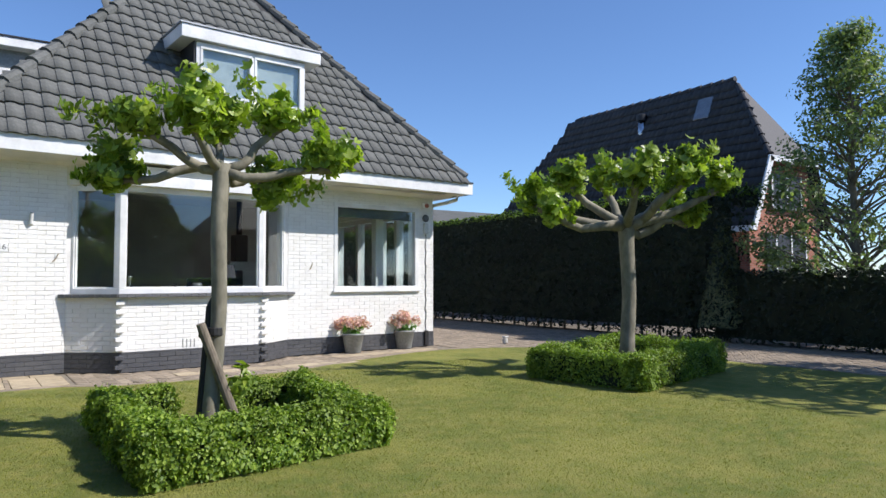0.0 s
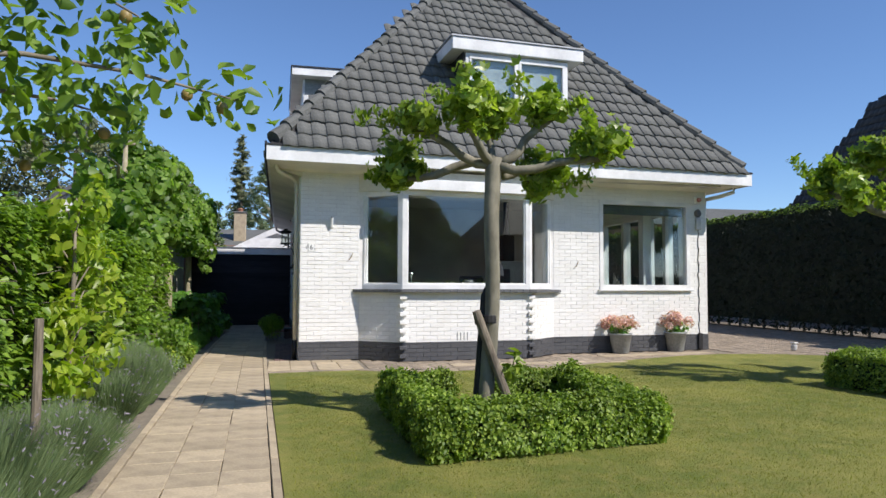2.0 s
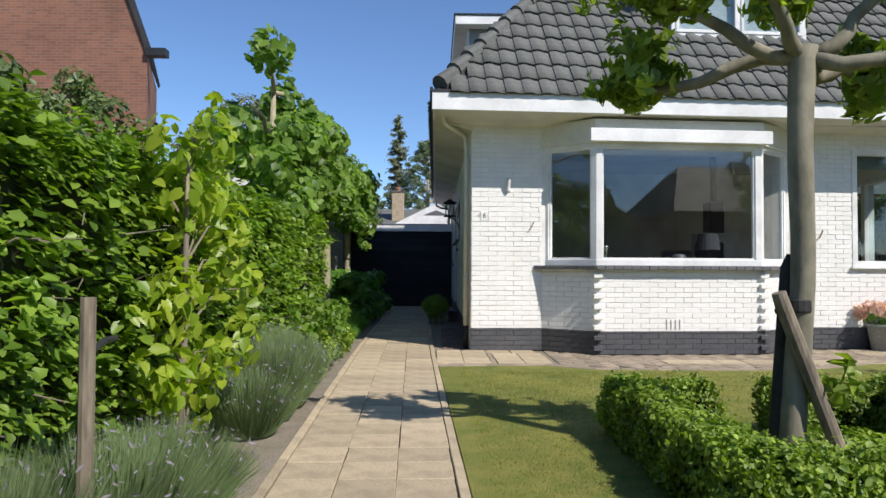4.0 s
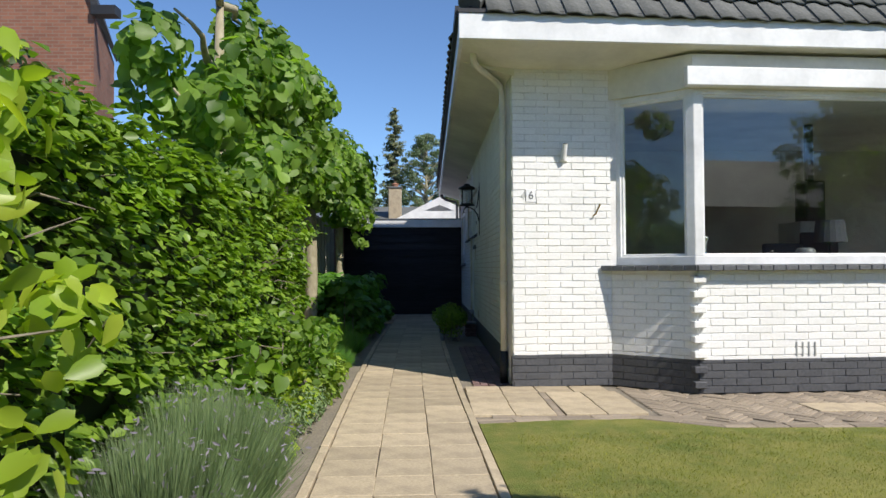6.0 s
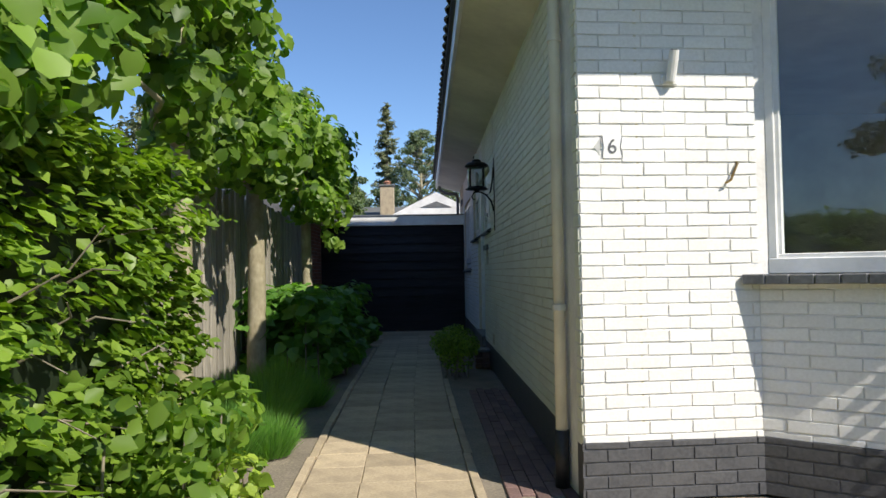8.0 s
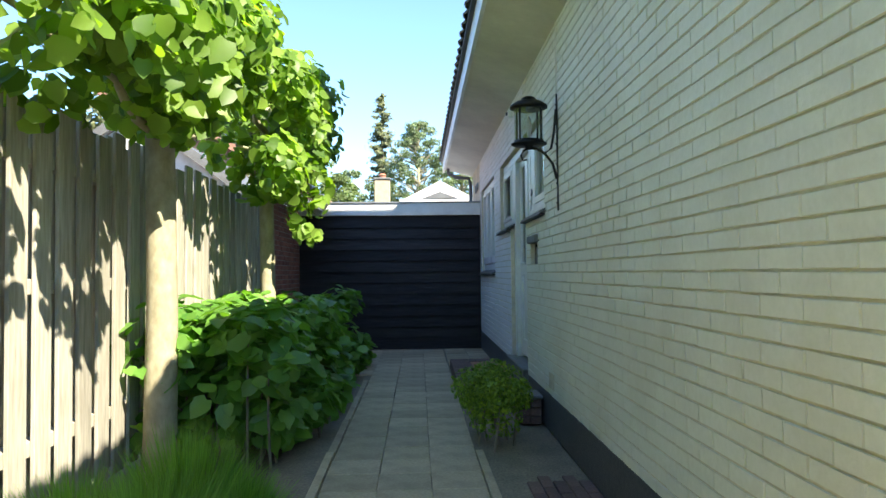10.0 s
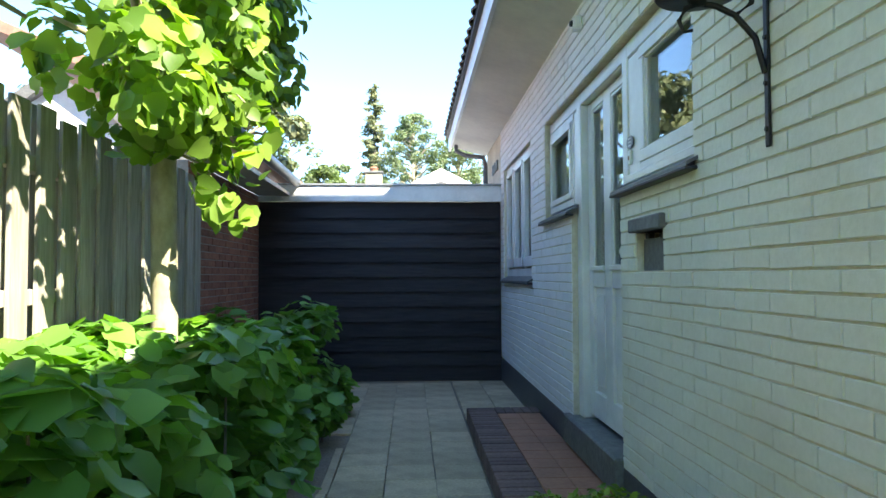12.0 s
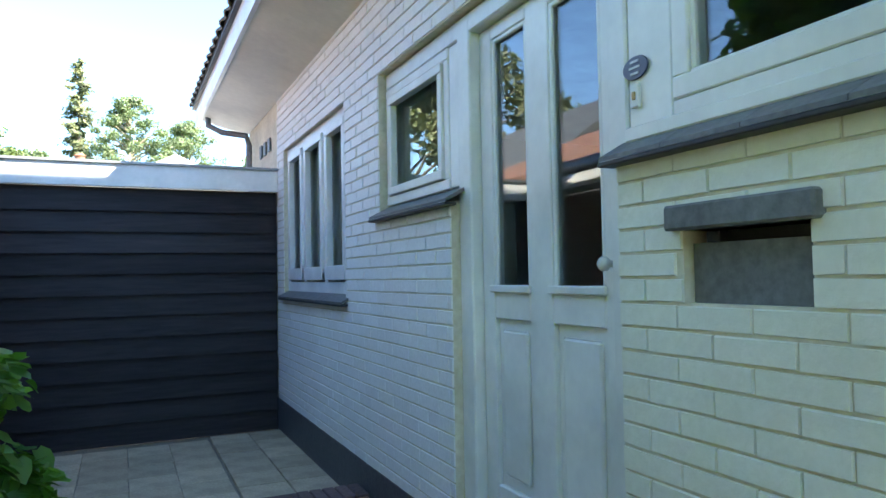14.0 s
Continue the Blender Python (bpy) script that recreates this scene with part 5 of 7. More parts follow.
# added dark block: its colour paints the shade in the gaps between sprays
part("hedge_shade_core", Mesher().box(-2.68, -2.0, -14, -0.4, 0.05, 1.42), DARK_LEAF_AND_SHADE, hornbeam)
tw = hb_rng
for k in range(60):
    y = tw.uniform(-8, -0.4)
    z = tw.uniform(0.3, 1.5)
    part("twig", Mesher().tube([(-2.1, y, z - 0.1), (-1.9, y + tw.normal() * 0.08, z), (-1.78, y + tw.normal() * 0.15, z + tw.normal() * 0.05)], [0.006, 0.004, 0.002], 5), BARK, hornbeam)

# pleached limes over the fence
lime_rng = np.random.default_rng(51)
for k, (x, y, r) in enumerate(((-2.2, -1.35, 0.05), (-2.25, 1.0, 0.06), (-2.37, 3.38, 0.083), (-2.28, 5.68, 0.066))):
    lime = thing("lime_tree", "trained lime tree with a flat leafy crown by the fence", "tree", group="trained lime trees")
    part("trunk", Mesher().tube([(x, y, -0.05), (x, y, 0.2), (x + 0.01, y, 1.0), (x - 0.01, y + 0.01, 1.9), (x, y, 2.9)], [r * 1.35, r * 1.1, r, r * 0.95, r * 0.5], 14), PALE_BARK, lime, "", True)
    groups = []
    for lvl in (2.0, 2.5, 3.0):
        for s in (-1, 1):
            end = (x + lime_rng.normal() * 0.08, y + s * (0.7 if k == 0 and s < 0 else 1.15), lvl + 0.1)
            part("limb", Mesher().tube(bent((x, y, lvl - 0.1), end, 0.03, lime_rng), [0.03, 0.027, 0.023, 0.018, 0.013, 0.008], 8), PALE_BARK, lime, "", True)
    low = 1.35 if k == 0 else 1.96
    ztop = (3.35, 3.3, 3.35, 3.25)[k]
    for _ in range(24 if k == 1 else 30):
        c = (x + 0.08 + lime_rng.uniform(-0.28, 0.34), y + lime_rng.uniform(-1.15, 1.15), lime_rng.uniform(low, ztop - 0.2))
        if k == 0:
            c = (x + lime_rng.uniform(-0.3, 0.3), y + lime_rng.uniform(-0.9, 1.1), c[2])
        p, d = blobs(c, (0.22, 0.28, 0.25), 110, lime_rng, 0.45)
        d += np.array([0.55, -0.5, 0.3])
        groups.append((p, d))
    if k == 3:
        for c in ((-2.1, 5.5, 1.95), (-2.0, 5.45, 1.8), (-1.95, 5.4, 1.62), (-1.88, 5.45, 1.5), (-1.8, 5.5, 1.75), (-1.75, 5.55, 1.95)):
            part("twig", Mesher().tube([(-2.2, 5.6, c[2] + 0.3), ((c[0] - 2.2) / 2, 5.52, c[2] + 0.22), c], [0.008, 0.006, 0.003], 5), PALE_BARK, lime)
            groups.append(blobs(c, (0.11, 0.13, 0.13), 15, lime_rng, 0.3))
    foliage("crown", groups, LEAF_LIME, lime, 0.095, 0.08, 52 + k, "heart-shaped light green leaves", 0.22, 0.4, 0.8, round_leaves)

# young tree with a stake in the border
pear_rng = np.random.default_rng(61)
pear = thing("young_tree", "young yellow-green tree with hanging leaves by a stake", "tree")
part("trunk", Mesher().tube([(-1.75, -5.25, 0), (-1.74, -5.2, 0.6), (-1.72, -5.25, 1.2), (-1.73, -5.2, 1.75)], [0.022, 0.018, 0.014, 0.006], 8), BARK, pear, "", True)
groups = []
for _ in range(26):
    c = (-1.72 + pear_rng.normal() * 0.1, -5.05 + pear_rng.uniform(-0.55, 0.75), pear_rng.uniform(0.35, 1.75))
    part("twig", Mesher().tube([(-1.74, -5.2, max(c[2] - 0.2, 0.2)), ((c[0] - 1.74) / 2, (c[1] - 5.2) / 2, c[2]), c], [0.008, 0.005, 0.003], 5), BARK, pear)
    groups.append(blobs(c, (0.13, 0.16, 0.17), 34, pear_rng, 0.3))
foliage("crown", groups, LEAF_YELLOW, pear, 0.085, 0.048, 62, "shiny yellow-green leaves", 0.3, 0.3, 1.2, round_leaves)
stk = thing("garden_stake", "round wooden stake with a black tie", "stake")
part("pole", Mesher().tube([(-1.51, -6.68, -0.02), (-1.5, -6.68, 0.5), (-1.5, -6.68, 0.95)], [0.025, 0.024, 0.023], 10), STAKE_WOOD, stk)
part("tie", Mesher().tube([(-1.5, -6.68, 0.78), (-1.58, -6.4, 0.79), (-1.68, -6.1, 0.77)], [0.012] * 3, 8), RUBBER, stk, "black rubber tie")

# overhanging branches near the gate
over_rng = np.random.default_rng(71)
over = thing("fruit_tree", "leafy fruit tree reaching over the path's start", "tree")
part("trunk", Mesher().tube([(-2.0, -8.9, 0), (-1.98, -8.9, 0.9), (-1.9, -8.85, 1.5), (-1.8, -8.8, 2.3)], [0.05, 0.045, 0.035, 0.02], 10), BARK, over, "", True)
groups = []
for end, start in (((-0.46, -8.12, 1.8), 1.55), ((-0.85, -8.05, 1.72), 1.5), ((-1.15, -7.95, 1.6), 1.4), ((-0.75, -8.35, 2.05), 1.7), ((-1.2, -8.2, 2.0), 1.7), ((-1.5, -8.0, 1.75), 1.5), ((-1.3, -8.6, 2.3), 1.9), ((-1.6, -8.3, 2.2), 1.8), ((-1.7, -7.7, 1.7), 1.4), ((-1.5, -7.75, 1.95), 1.6), ((-1.35, -7.7, 1.8), 1.5), ((-1.8, -8.0, 1.95), 1.6)):
    limb = bent((-1.88, -8.85, start), end, 0.1, over_rng)
    part("limb", Mesher().tube(limb, [0.016, 0.013, 0.011, 0.008, 0.006, 0.003], 6), BARK, over, "", True)
    for q in limb[2:]:
        groups.append(blobs(tuple(q), (0.17, 0.17, 0.15), 58, over_rng, 0.3))
foliage("crown", groups, LEAF_BEECH, over, 0.06, 0.034, 72, "dark green pointed leaves", 0.25, 0.35, 0.9)

for k, (x, y, z) in enumerate(((-0.5, -8.1, 1.76), (-0.9, -8.04, 1.66), (-0.78, -8.33, 1.98), (-1.18, -7.94, 1.55), (-1.22, -8.2, 1.94), (-0.62, -8.1, 1.8))):
    part("fruit", Mesher().lathe([(0.004, 0.021), (0.014, 0.017), (0.021, 0.004), (0.019, -0.011), (0.01, -0.02), (0.003, -0.021)], (x, y, z), 10), RUSSET, over, "small russet fruit", True)

# lavender and other border plants
def tuft(name, label, category, centre, radius, high, count, mat, seed, wide=0.004, flowers=None):
    rng = np.random.default_rng(seed)
    t = thing(name, label, category, kind="stuff")
    r = radius * np.sqrt(rng.uniform(size=count))
    a = rng.uniform(0, 2 * np.pi, count)
    root = np.stack([centre[0] + 0.55 * r * np.cos(a), centre[1] + 0.55 * r * np.sin(a), np.zeros(count)], 1)
    h = high * (0.55 + 0.45 * rng.uniform(size=count)) * (1 - 0.35 * (r / radius) ** 2)
    tip = np.stack([centre[0] + 1.1 * r * np.cos(a) + rng.normal(size=count) * 0.03, centre[1] + 1.1 * r * np.sin(a) + rng.normal(size=count) * 0.03, h], 1)
    v, f = blades(root, tip, wide, seed)
    part("stems", quad_mesh("stems", v, f, mat), mat, t)
    if flowers:
        pick = rng.choice(count, count // 26, replace=False)
        v, f = leaves(tip[pick], np.tile([0.3, -0.5, 0.3], (len(pick), 1)) + rng.normal(size=(len(pick), 3)) * 0.5, 0.026, 0.008, seed)
        part("flower_heads", quad_mesh("flower_heads", v, f, flowers), flowers, t, "pale violet flower heads")
    return t


lv = np.random.default_rng(81)
for k, (x, y, r, h) in enumerate(((-1.62, -7.9, 0.34, 0.42), (-1.6, -7.35, 0.32, 0.46), (-1.75, -6.9, 0.3, 0.45), (-1.6, -6.4, 0.28, 0.4), (-1.62, -5.9, 0.26, 0.34), (-1.66, -3.95, 0.22, 0.45), (-1.68, -3.5, 0.25, 0.5), (-1.7, -3.05, 0.22, 0.42), (-1.66, -4.4, 0.2, 0.34), (-1.7, -8.5, 0.35, 0.42))):
    tuft("lavender", "grey-green lavender bush coming into flower", "lavender", (x + 0.04, y), r * 1.4, h * 1.33, 5200, LEAF_LAVENDER, 90 + k, 0.0038, FLOWER_BLUE)
for k, (x, y, r, h) in enumerate(((-1.95, 0.9, 0.3, 0.42), (-1.9, 1.5, 0.32, 0.45), (-1.95, 2.1, 0.34, 0.45), (-2.0, 2.7, 0.33, 0.5), (-2.3, 2.3, 0.3, 0.4), (-2.25, 1.4, 0.3, 0.4), (-2.1, 0.2, 0.3, 0.36), (-1.75, 2.6, 0.24, 0.3), (-1.72, 1.0, 0.22, 0.3))):
    tuft("long_grass", "soft tuft of long green grass in the border", "grass", (x, y), r, h, 1300, LEAF_HYDRANGEA, 120 + k, 0.004)


def shrub(name, label, category, lumps, mat, leaf, wide, per, seed, stems=True, droop=0.3, flat=0.0, shape=leaves):
    rng = np.random.default_rng(seed)
    s = thing(name, label, category)
    groups = []
    for x, y, z, r in lumps:
        p, d = blobs((x, y, z), (r, r, r * 0.85), per, rng, 0.5)
        d[:, 2] += flat
        groups.append((p, d))
        if stems:
            part("stem", Mesher().tube([(x + rng.normal() * 0.03, y, -0.02), (x, y + rng.normal() * 0.03, z * 0.5), (x, y, z)], [0.009, 0.007, 0.004], 6), BARK, s)
    foliage("leaves", groups, mat, s, leaf, wide, seed, "", 0.2, 0.4, droop, shape)
    return s


for k, y in enumerate((3.9, 4.6, 5.4, 6.2, 7.0, 7.9)):
    hr = np.random.default_rng(140 + k)
    shrub("hydrangea", "broad-leaved green hydrangea bush without flowers", "hydrangea", [(-2.0 + hr.uniform(-0.5, 0.2), y + hr.uniform(-0.4, 0.4), hr.uniform(0.12, 0.82), 0.22) for _ in range(22)] + [(-1.72 + hr.uniform(-0.15, 0.08), y + hr.uniform(-0.4, 0.4), hr.uniform(0.14, 0.3), 0.18) for _ in range(5)] + [(-2.36 + hr.uniform(-0.14, 0.14), y + hr.uniform(-0.45, 0.4), hr.uniform(0.66, 0.84), 0.2) for _ in range(9 if k < 3 else 0)], LEAF_HYDRANGEA, 0.125, 0.095, 42, 150 + k, True, 0.3, 0.9, round_leaves)
shrub("wall_shrub", "small green evergreen shrub at the wall's foot", "shrub", [(-0.5, 4.05, 0.38, 0.17), (-0.36, 4.2, 0.36, 0.17), (-0.56, 4.3, 0.34, 0.16), (-0.42, 3.9, 0.34, 0.15), (-0.44, 4.12, 0.43, 0.14), (-0.3, 4.05, 0.32, 0.13), (-0.42, 4.1, 0.2, 0.2), (-0.5, 4.2, 0.24, 0.15)], LEAF_BEECH, 0.03, 0.017, 560, 160)
shrub("low_shrub", "low yellow-green shrub at the path's edge", "shrub", [(-1.62, -1.55, 0.2, 0.14), (-1.66, -1.35, 0.25, 0.14), (-1.6, -1.75, 0.15, 0.12)], LEAF_YELLOW, 0.05, 0.035, 90, 161)
shrub("low_shrub", "green shrub with broad leaves at the path's edge", "shrub", [(-1.72, -0.5, 0.45, 0.2), (-1.66, -0.2, 0.5, 0.2), (-1.75, 0.1, 0.4, 0.2), (-1.62, -0.75, 0.3, 0.18), (-1.85, -0.9, 0.6, 0.22)], LEAF_LIME, 0.075, 0.055, 80, 162)
shrub("silver_shrub", "grey-leaved low shrub under the hedge", "shrub", [(-1.72, -1.9, 0.16, 0.16), (-1.78, -2.2, 0.15, 0.16), (-1.7, -1.35, 0.12, 0.12)], LEAF_LAVENDER, 0.035, 0.008, 420, 163)


shrub("lime_suckers", "broad lime leaves sprouting low before the hedge", "shrub", [(-1.82 + 0.05 * math.sin(k * 2.3), -2.6 + k * 0.21, 0.2 + 0.17 * (k % 3), 0.14) for k in range(8)], LEAF_LIME, 0.095, 0.082, 13, 164, True, 0.8, 0.2, round_leaves)
shrub("path_plant", "low yellow-green plant spilling over the path's edge", "shrub", [(-1.6, -2.75, 0.1, 0.11), (-1.55, -2.5, 0.12, 0.11), (-1.62, -2.25, 0.13, 0.12)], LEAF_YELLOW, 0.05, 0.036, 60, 165, True, 0.3, 0.5, round_leaves)
shrub("path_plant", "leafy green plant at the path's edge", "shrub", [(-1.56, -0.95, 0.14, 0.13), (-1.52, -0.7, 0.2, 0.14), (-1.55, -0.42, 0.24, 0.15), (-1.58, -0.15, 0.2, 0.14)], LEAF_BOX, 0.06, 0.045, 70, 166, True, 0.3, 0.5, round_leaves)
shrub("silver_shrub", "grey-leaved low shrub at the path's edge", "shrub", [(-1.58, -1.95, 0.15, 0.13), (-1.55, -1.65, 0.17, 0.14), (-1.56, -1.35, 0.15, 0.13), (-1.62, -3.2, 0.12, 0.12)], LEAF_LAVENDER, 0.035, 0.012, 330, 167)


def flower_pot(label, x, y):
    pot = thing("flower_pot", label, "flower pot", group="flower pots by the window")
    part("pot", Mesher().lathe([(0.13, 0), (0.136, 0.01), (0.185, 0.3), (0.197, 0.305), (0.2, 0.335), (0.185, 0.337), (0.172, 0.28), (0.0, 0.27)], (x, y, 0.0), 24), POT_GREY, pot, "", True)
    rng = np.random.default_rng(int(x * 100))
    g, pt = [], []
    for _ in range(24):
        a, r = rng.uniform(0, 6.28), 0.27 * math.sqrt(rng.uniform())
        c = (x + r * math.cos(a), y + r * math.sin(a), 0.5 + 0.13 * (1 - r / 0.27) + rng.uniform(-0.06, 0.07))
        pt.append(blobs(c, (0.075, 0.075, 0.065), 56, rng, 0.75))
        part("stem", Mesher().tube([(x, y, 0.22), c], [0.005, 0.003], 5), LEAF_HYDRANGEA, pot)
    g.append(blobs((x, y, 0.41), (0.22, 0.22, 0.09), 30, rng, 0.4))
    foliage("blossom", pt, PETAL, pot, 0.034, 0.03, 7, "pink flower heads", 0.2)
    foliage("pot_leaves", g, LEAF_HYDRANGEA, pot, 0.09, 0.06, 8, "green leaves")


flower_pot("grey pot of pink hydrangeas against the white wall", 5.36, 0.2)
flower_pot("grey pot of pink hydrangeas near the house corner", 6.5, 0.36)
stone = thing("garden_lamp", "small pale ground spotlight at the lawn's edge", "garden lamp")
part("lamp_body", Mesher().lathe([(0.03, 0), (0.05, 0.02), (0.055, 0.09), (0.03, 0.12)], (8.62, 0.0, 0.0), 14), PALE_CERAMIC, stone)
part("lamp_hood", Mesher().chamfer_box(8.57, 8.67, -0.06, 0.05, 0.12, 0.15, 0.01), PALE_CERAMIC, stone)

# ---- hedges and trees further off ----
far_rng = np.random.default_rng(201)
tall = thing("tall_hedge", "tall dark clipped conifer hedge beyond the drive", "hedge")
# added near-black filling that stands for shade within the hedge
part("hedge_shade_core", Mesher().box(12.45, 13.4, -1.9, 16, 0.25, 3.0), DARK_LEAF_AND_SHADE, tall)
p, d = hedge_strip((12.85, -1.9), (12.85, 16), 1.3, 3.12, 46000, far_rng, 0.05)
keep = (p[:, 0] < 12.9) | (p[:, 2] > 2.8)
foliage("hedge_leaves", [(p[keep], d[keep])], DARK_LEAF_AND_SHADE, tall, 0.11, 0.04, 202)
# a lighter leaf colour on the topmost points paints sunlight onto the dark hedge
fresh = p[:, 2] > 2.98
foliage("sunlit_top", [(p[fresh] + np.array([0, 0, 0.02]), d[fresh])], LEAF_BEECH, tall, 0.09, 0.035, 205, "lighter green leaves that paint sunlight on the clipped top")
for k in range(26):
    y = -1.6 + k * 0.5
    part("stem", Mesher().tube([(12.6, y, 0), (12.62, y + 0.03, 0.5)], [0.035, 0.03], 6), BARK, tall)
lowh = thing("low_hedge", "lower dark clipped hedge beyond the drive", "hedge")
# the same painted shade fills the lower hedge
part("hedge_shade_core", Mesher().box(12.45, 13.3, -20, -2.1, 0.1, 1.3), DARK_LEAF_AND_SHADE, lowh)
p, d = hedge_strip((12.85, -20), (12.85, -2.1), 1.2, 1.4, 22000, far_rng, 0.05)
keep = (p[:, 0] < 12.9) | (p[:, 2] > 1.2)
foliage("hedge_leaves", [(p[keep], d[keep])], DARK_LEAF_AND_SHADE, lowh, 0.11, 0.04, 203)
cone = thing("conifer", "small cone-shaped conifer at the end of the tall hedge", "conifer")
zz = far_rng.uniform(0, 1, 5000)
aa = far_rng.uniform(0, 6.283, 5000)
rr = 0.42 * (1 - zz) ** 0.8 + 0.08
p = np.stack([12.55 + rr * np.cos(aa), -2.25 + rr * np.sin(aa), 0.3 + 2.1 * zz], 1)
foliage("needles", [(p, np.stack([np.cos(aa), np.sin(aa), 0.5 + 0 * aa], 1) + far_rng.normal(size=(5000, 3)) * 0.4)], LEAF_SPRUCE, cone, 0.1, 0.03, 204)
part("trunk", Mesher().tube([(12.55, -2.25, 0), (12.55, -2.25, 1.8)], [0.06, 0.02], 8), BARK, cone)


def tree(name, label, at, high, spread, low, lumps, per, leaf, mat, seed, trunk=0.15, bark=BARK, lean=0.0, size=0.2, cone=False):
    rng = np.random.default_rng(seed)
    t = thing(name, label, "tree")
    x, y = at
    part("trunk", Mesher().tube([(x, y, -0.05), (x + 0.05, y, high * 0.3), (x - 0.03, y + lean, high * 0.6), (x, y + lean, high * 0.95)], [trunk, trunk * 0.8, trunk * 0.5, trunk * 0.12], 10), bark, t, "", True)
    groups = []
    for k in range(lumps):
        f = (k + rng.uniform()) / lumps
        z = low + (high - low) * f
        wide = spread * (1.0 - 0.93 * f ** 1.1 if cone else math.sin(math.pi * (0.18 + 0.8 * f)) ** 0.8)
        a = rng.uniform(0, 6.283)
        r = wide * math.sqrt(rng.uniform(0.15, 1))
        c = (x + r * math.cos(a), y + r * math.sin(a), z + rng.normal() * 0.1)
        if k % 2 == 0:
            part("limb", Mesher().tube(bent((x, y, max(z - r * 0.6, low * 0.7)), c, 0.1, rng), [trunk * 0.3 * (1 - i / 7) for i in range(6)], 6), bark, t)
        s = spread * size * rng.uniform(0.7, 1.25)
        groups.append(blobs(c, (s, s, s * 0.7), per, rng, 0.35))
    foliage("crown", groups, mat, t, leaf, leaf * 0.6, seed, "", 0.2, 0.4)
    return t


tree("garden_tree", "feathery grey-green tree standing behind the low hedge", (14.3, -4.0), 6.3, 2.6, 1.3, 280, 75, 0.075, LEAF_FEATHER, 211, 0.1, BARK, 0, 0.13, True)
tree("garden_tree", "tall feathery tree behind the low hedge", (17.3, -6.2), 9.8, 2.4, 2.4, 240, 75, 0.085, LEAF_FEATHER, 223, 0.14, BARK, 0, 0.14, True)
tree("garden_tree", "leafy green tree at the corner of the lawn", (11.3, -9.3), 5.6, 2.2, 2.0, 100, 120, 0.12, LEAF_FAR, 222, 0.12)

tree("birch", "tall light birch far behind the gardens", (-0.9, 38), 9.6, 2.1, 3.0, 170, 150, 0.1, LEAF_BIRCH, 212, 0.2, PALE_BARK, 0, 0.16)
tree("birch", "light green tree far behind the gardens", (1.6, 40), 9.0, 2.2, 3.0, 130, 150, 0.11, LEAF_BIRCH, 213, 0.2, PALE_BARK)
tree("far_tree", "thin airy tree behind the garage", (-5.2, 26), 6.6, 1.3, 2.5, 40, 34, 0.15, LEAF_BIRCH, 214, 0.1)
tree("far_tree", "low round tree behind the fence", (-4.2, 34), 6.2, 1.6, 2.5, 40, 70, 0.17, LEAF_BIRCH, 215, 0.1)
tree("far_tree", "green tree beyond the houses", (6.5, 46), 8.5, 3.0, 2.5, 40, 150, 0.26, LEAF_FAR, 216, 0.2)
tree("far_tree", "round green tree beside the pale chimney", (-4.0, 25), 4.7, 1.5, 1.6, 70, 120, 0.11, LEAF_FAR, 225, 0.1)
tree("cedar", "dark spreading cedar beyond the hedge", (-9.5, 24), 8.6, 3.2, 3.6, 40, 170, 0.2, LEAF_SPRUCE, 217, 0.2, BARK, 0, 0.3)
tree("cedar", "dark spreading cedar beyond the limes", (-5.8, 22), 6.8, 2.2, 3.2, 30, 150, 0.2, LEAF_SPRUCE, 218, 0.2)
tree("garden_bush", "tall grey-green bush before the brick gable", (-5.4, 0.5), 3.5, 1.5, 0.8, 40, 150, 0.09, LEAF_FAR, 219, 0.08)
tree("garden_bush", "tall green bush behind the hedge", (-4.2, -3.2), 2.7, 1.3, 0.6, 30, 130, 0.09, LEAF_FAR, 220, 0.08)
spr = thing("spruce", "tall pointed spruce far behind the gardens", "tree")
part("trunk", Mesher().tube([(-3.1, 41, 0), (-3.1, 41, 11.9)], [0.25, 0.02], 8), BARK, spr)
sp_rng = np.random.default_rng(224)
groups = []
for k in range(150):
    f = (k + sp_rng.uniform()) / 150
    z0 = 2.0 + 10.0 * f
    reach = (0.15 + 1.75 * (1 - f) ** 0.8) * sp_rng.uniform(0.5, 1.15)
    a = sp_rng.uniform(0, 6.283)
    m = int(20 + 70 * reach)
    t = sp_rng.uniform(0.05, 1, m) ** 0.8
    p = np.stack([-3.1 + t * reach * math.cos(a), 41 + t * reach * math.sin(a), z0 - 0.35 * reach * t + 0.25 * reach * t ** 3 - 0.12 * sp_rng.uniform(size=m)], 1) + sp_rng.normal(size=(m, 3)) * (0.05 + 0.13 * t * reach)[:, None] * np.array([1, 1, 0.4])
    groups.append((p, np.tile([0.3, -0.6, 0.7], (m, 1)) + sp_rng.normal(size=(m, 3)) * 0.5))
foliage("needles", groups, LEAF_SPRUCE, spr, 0.22, 0.07, 221)

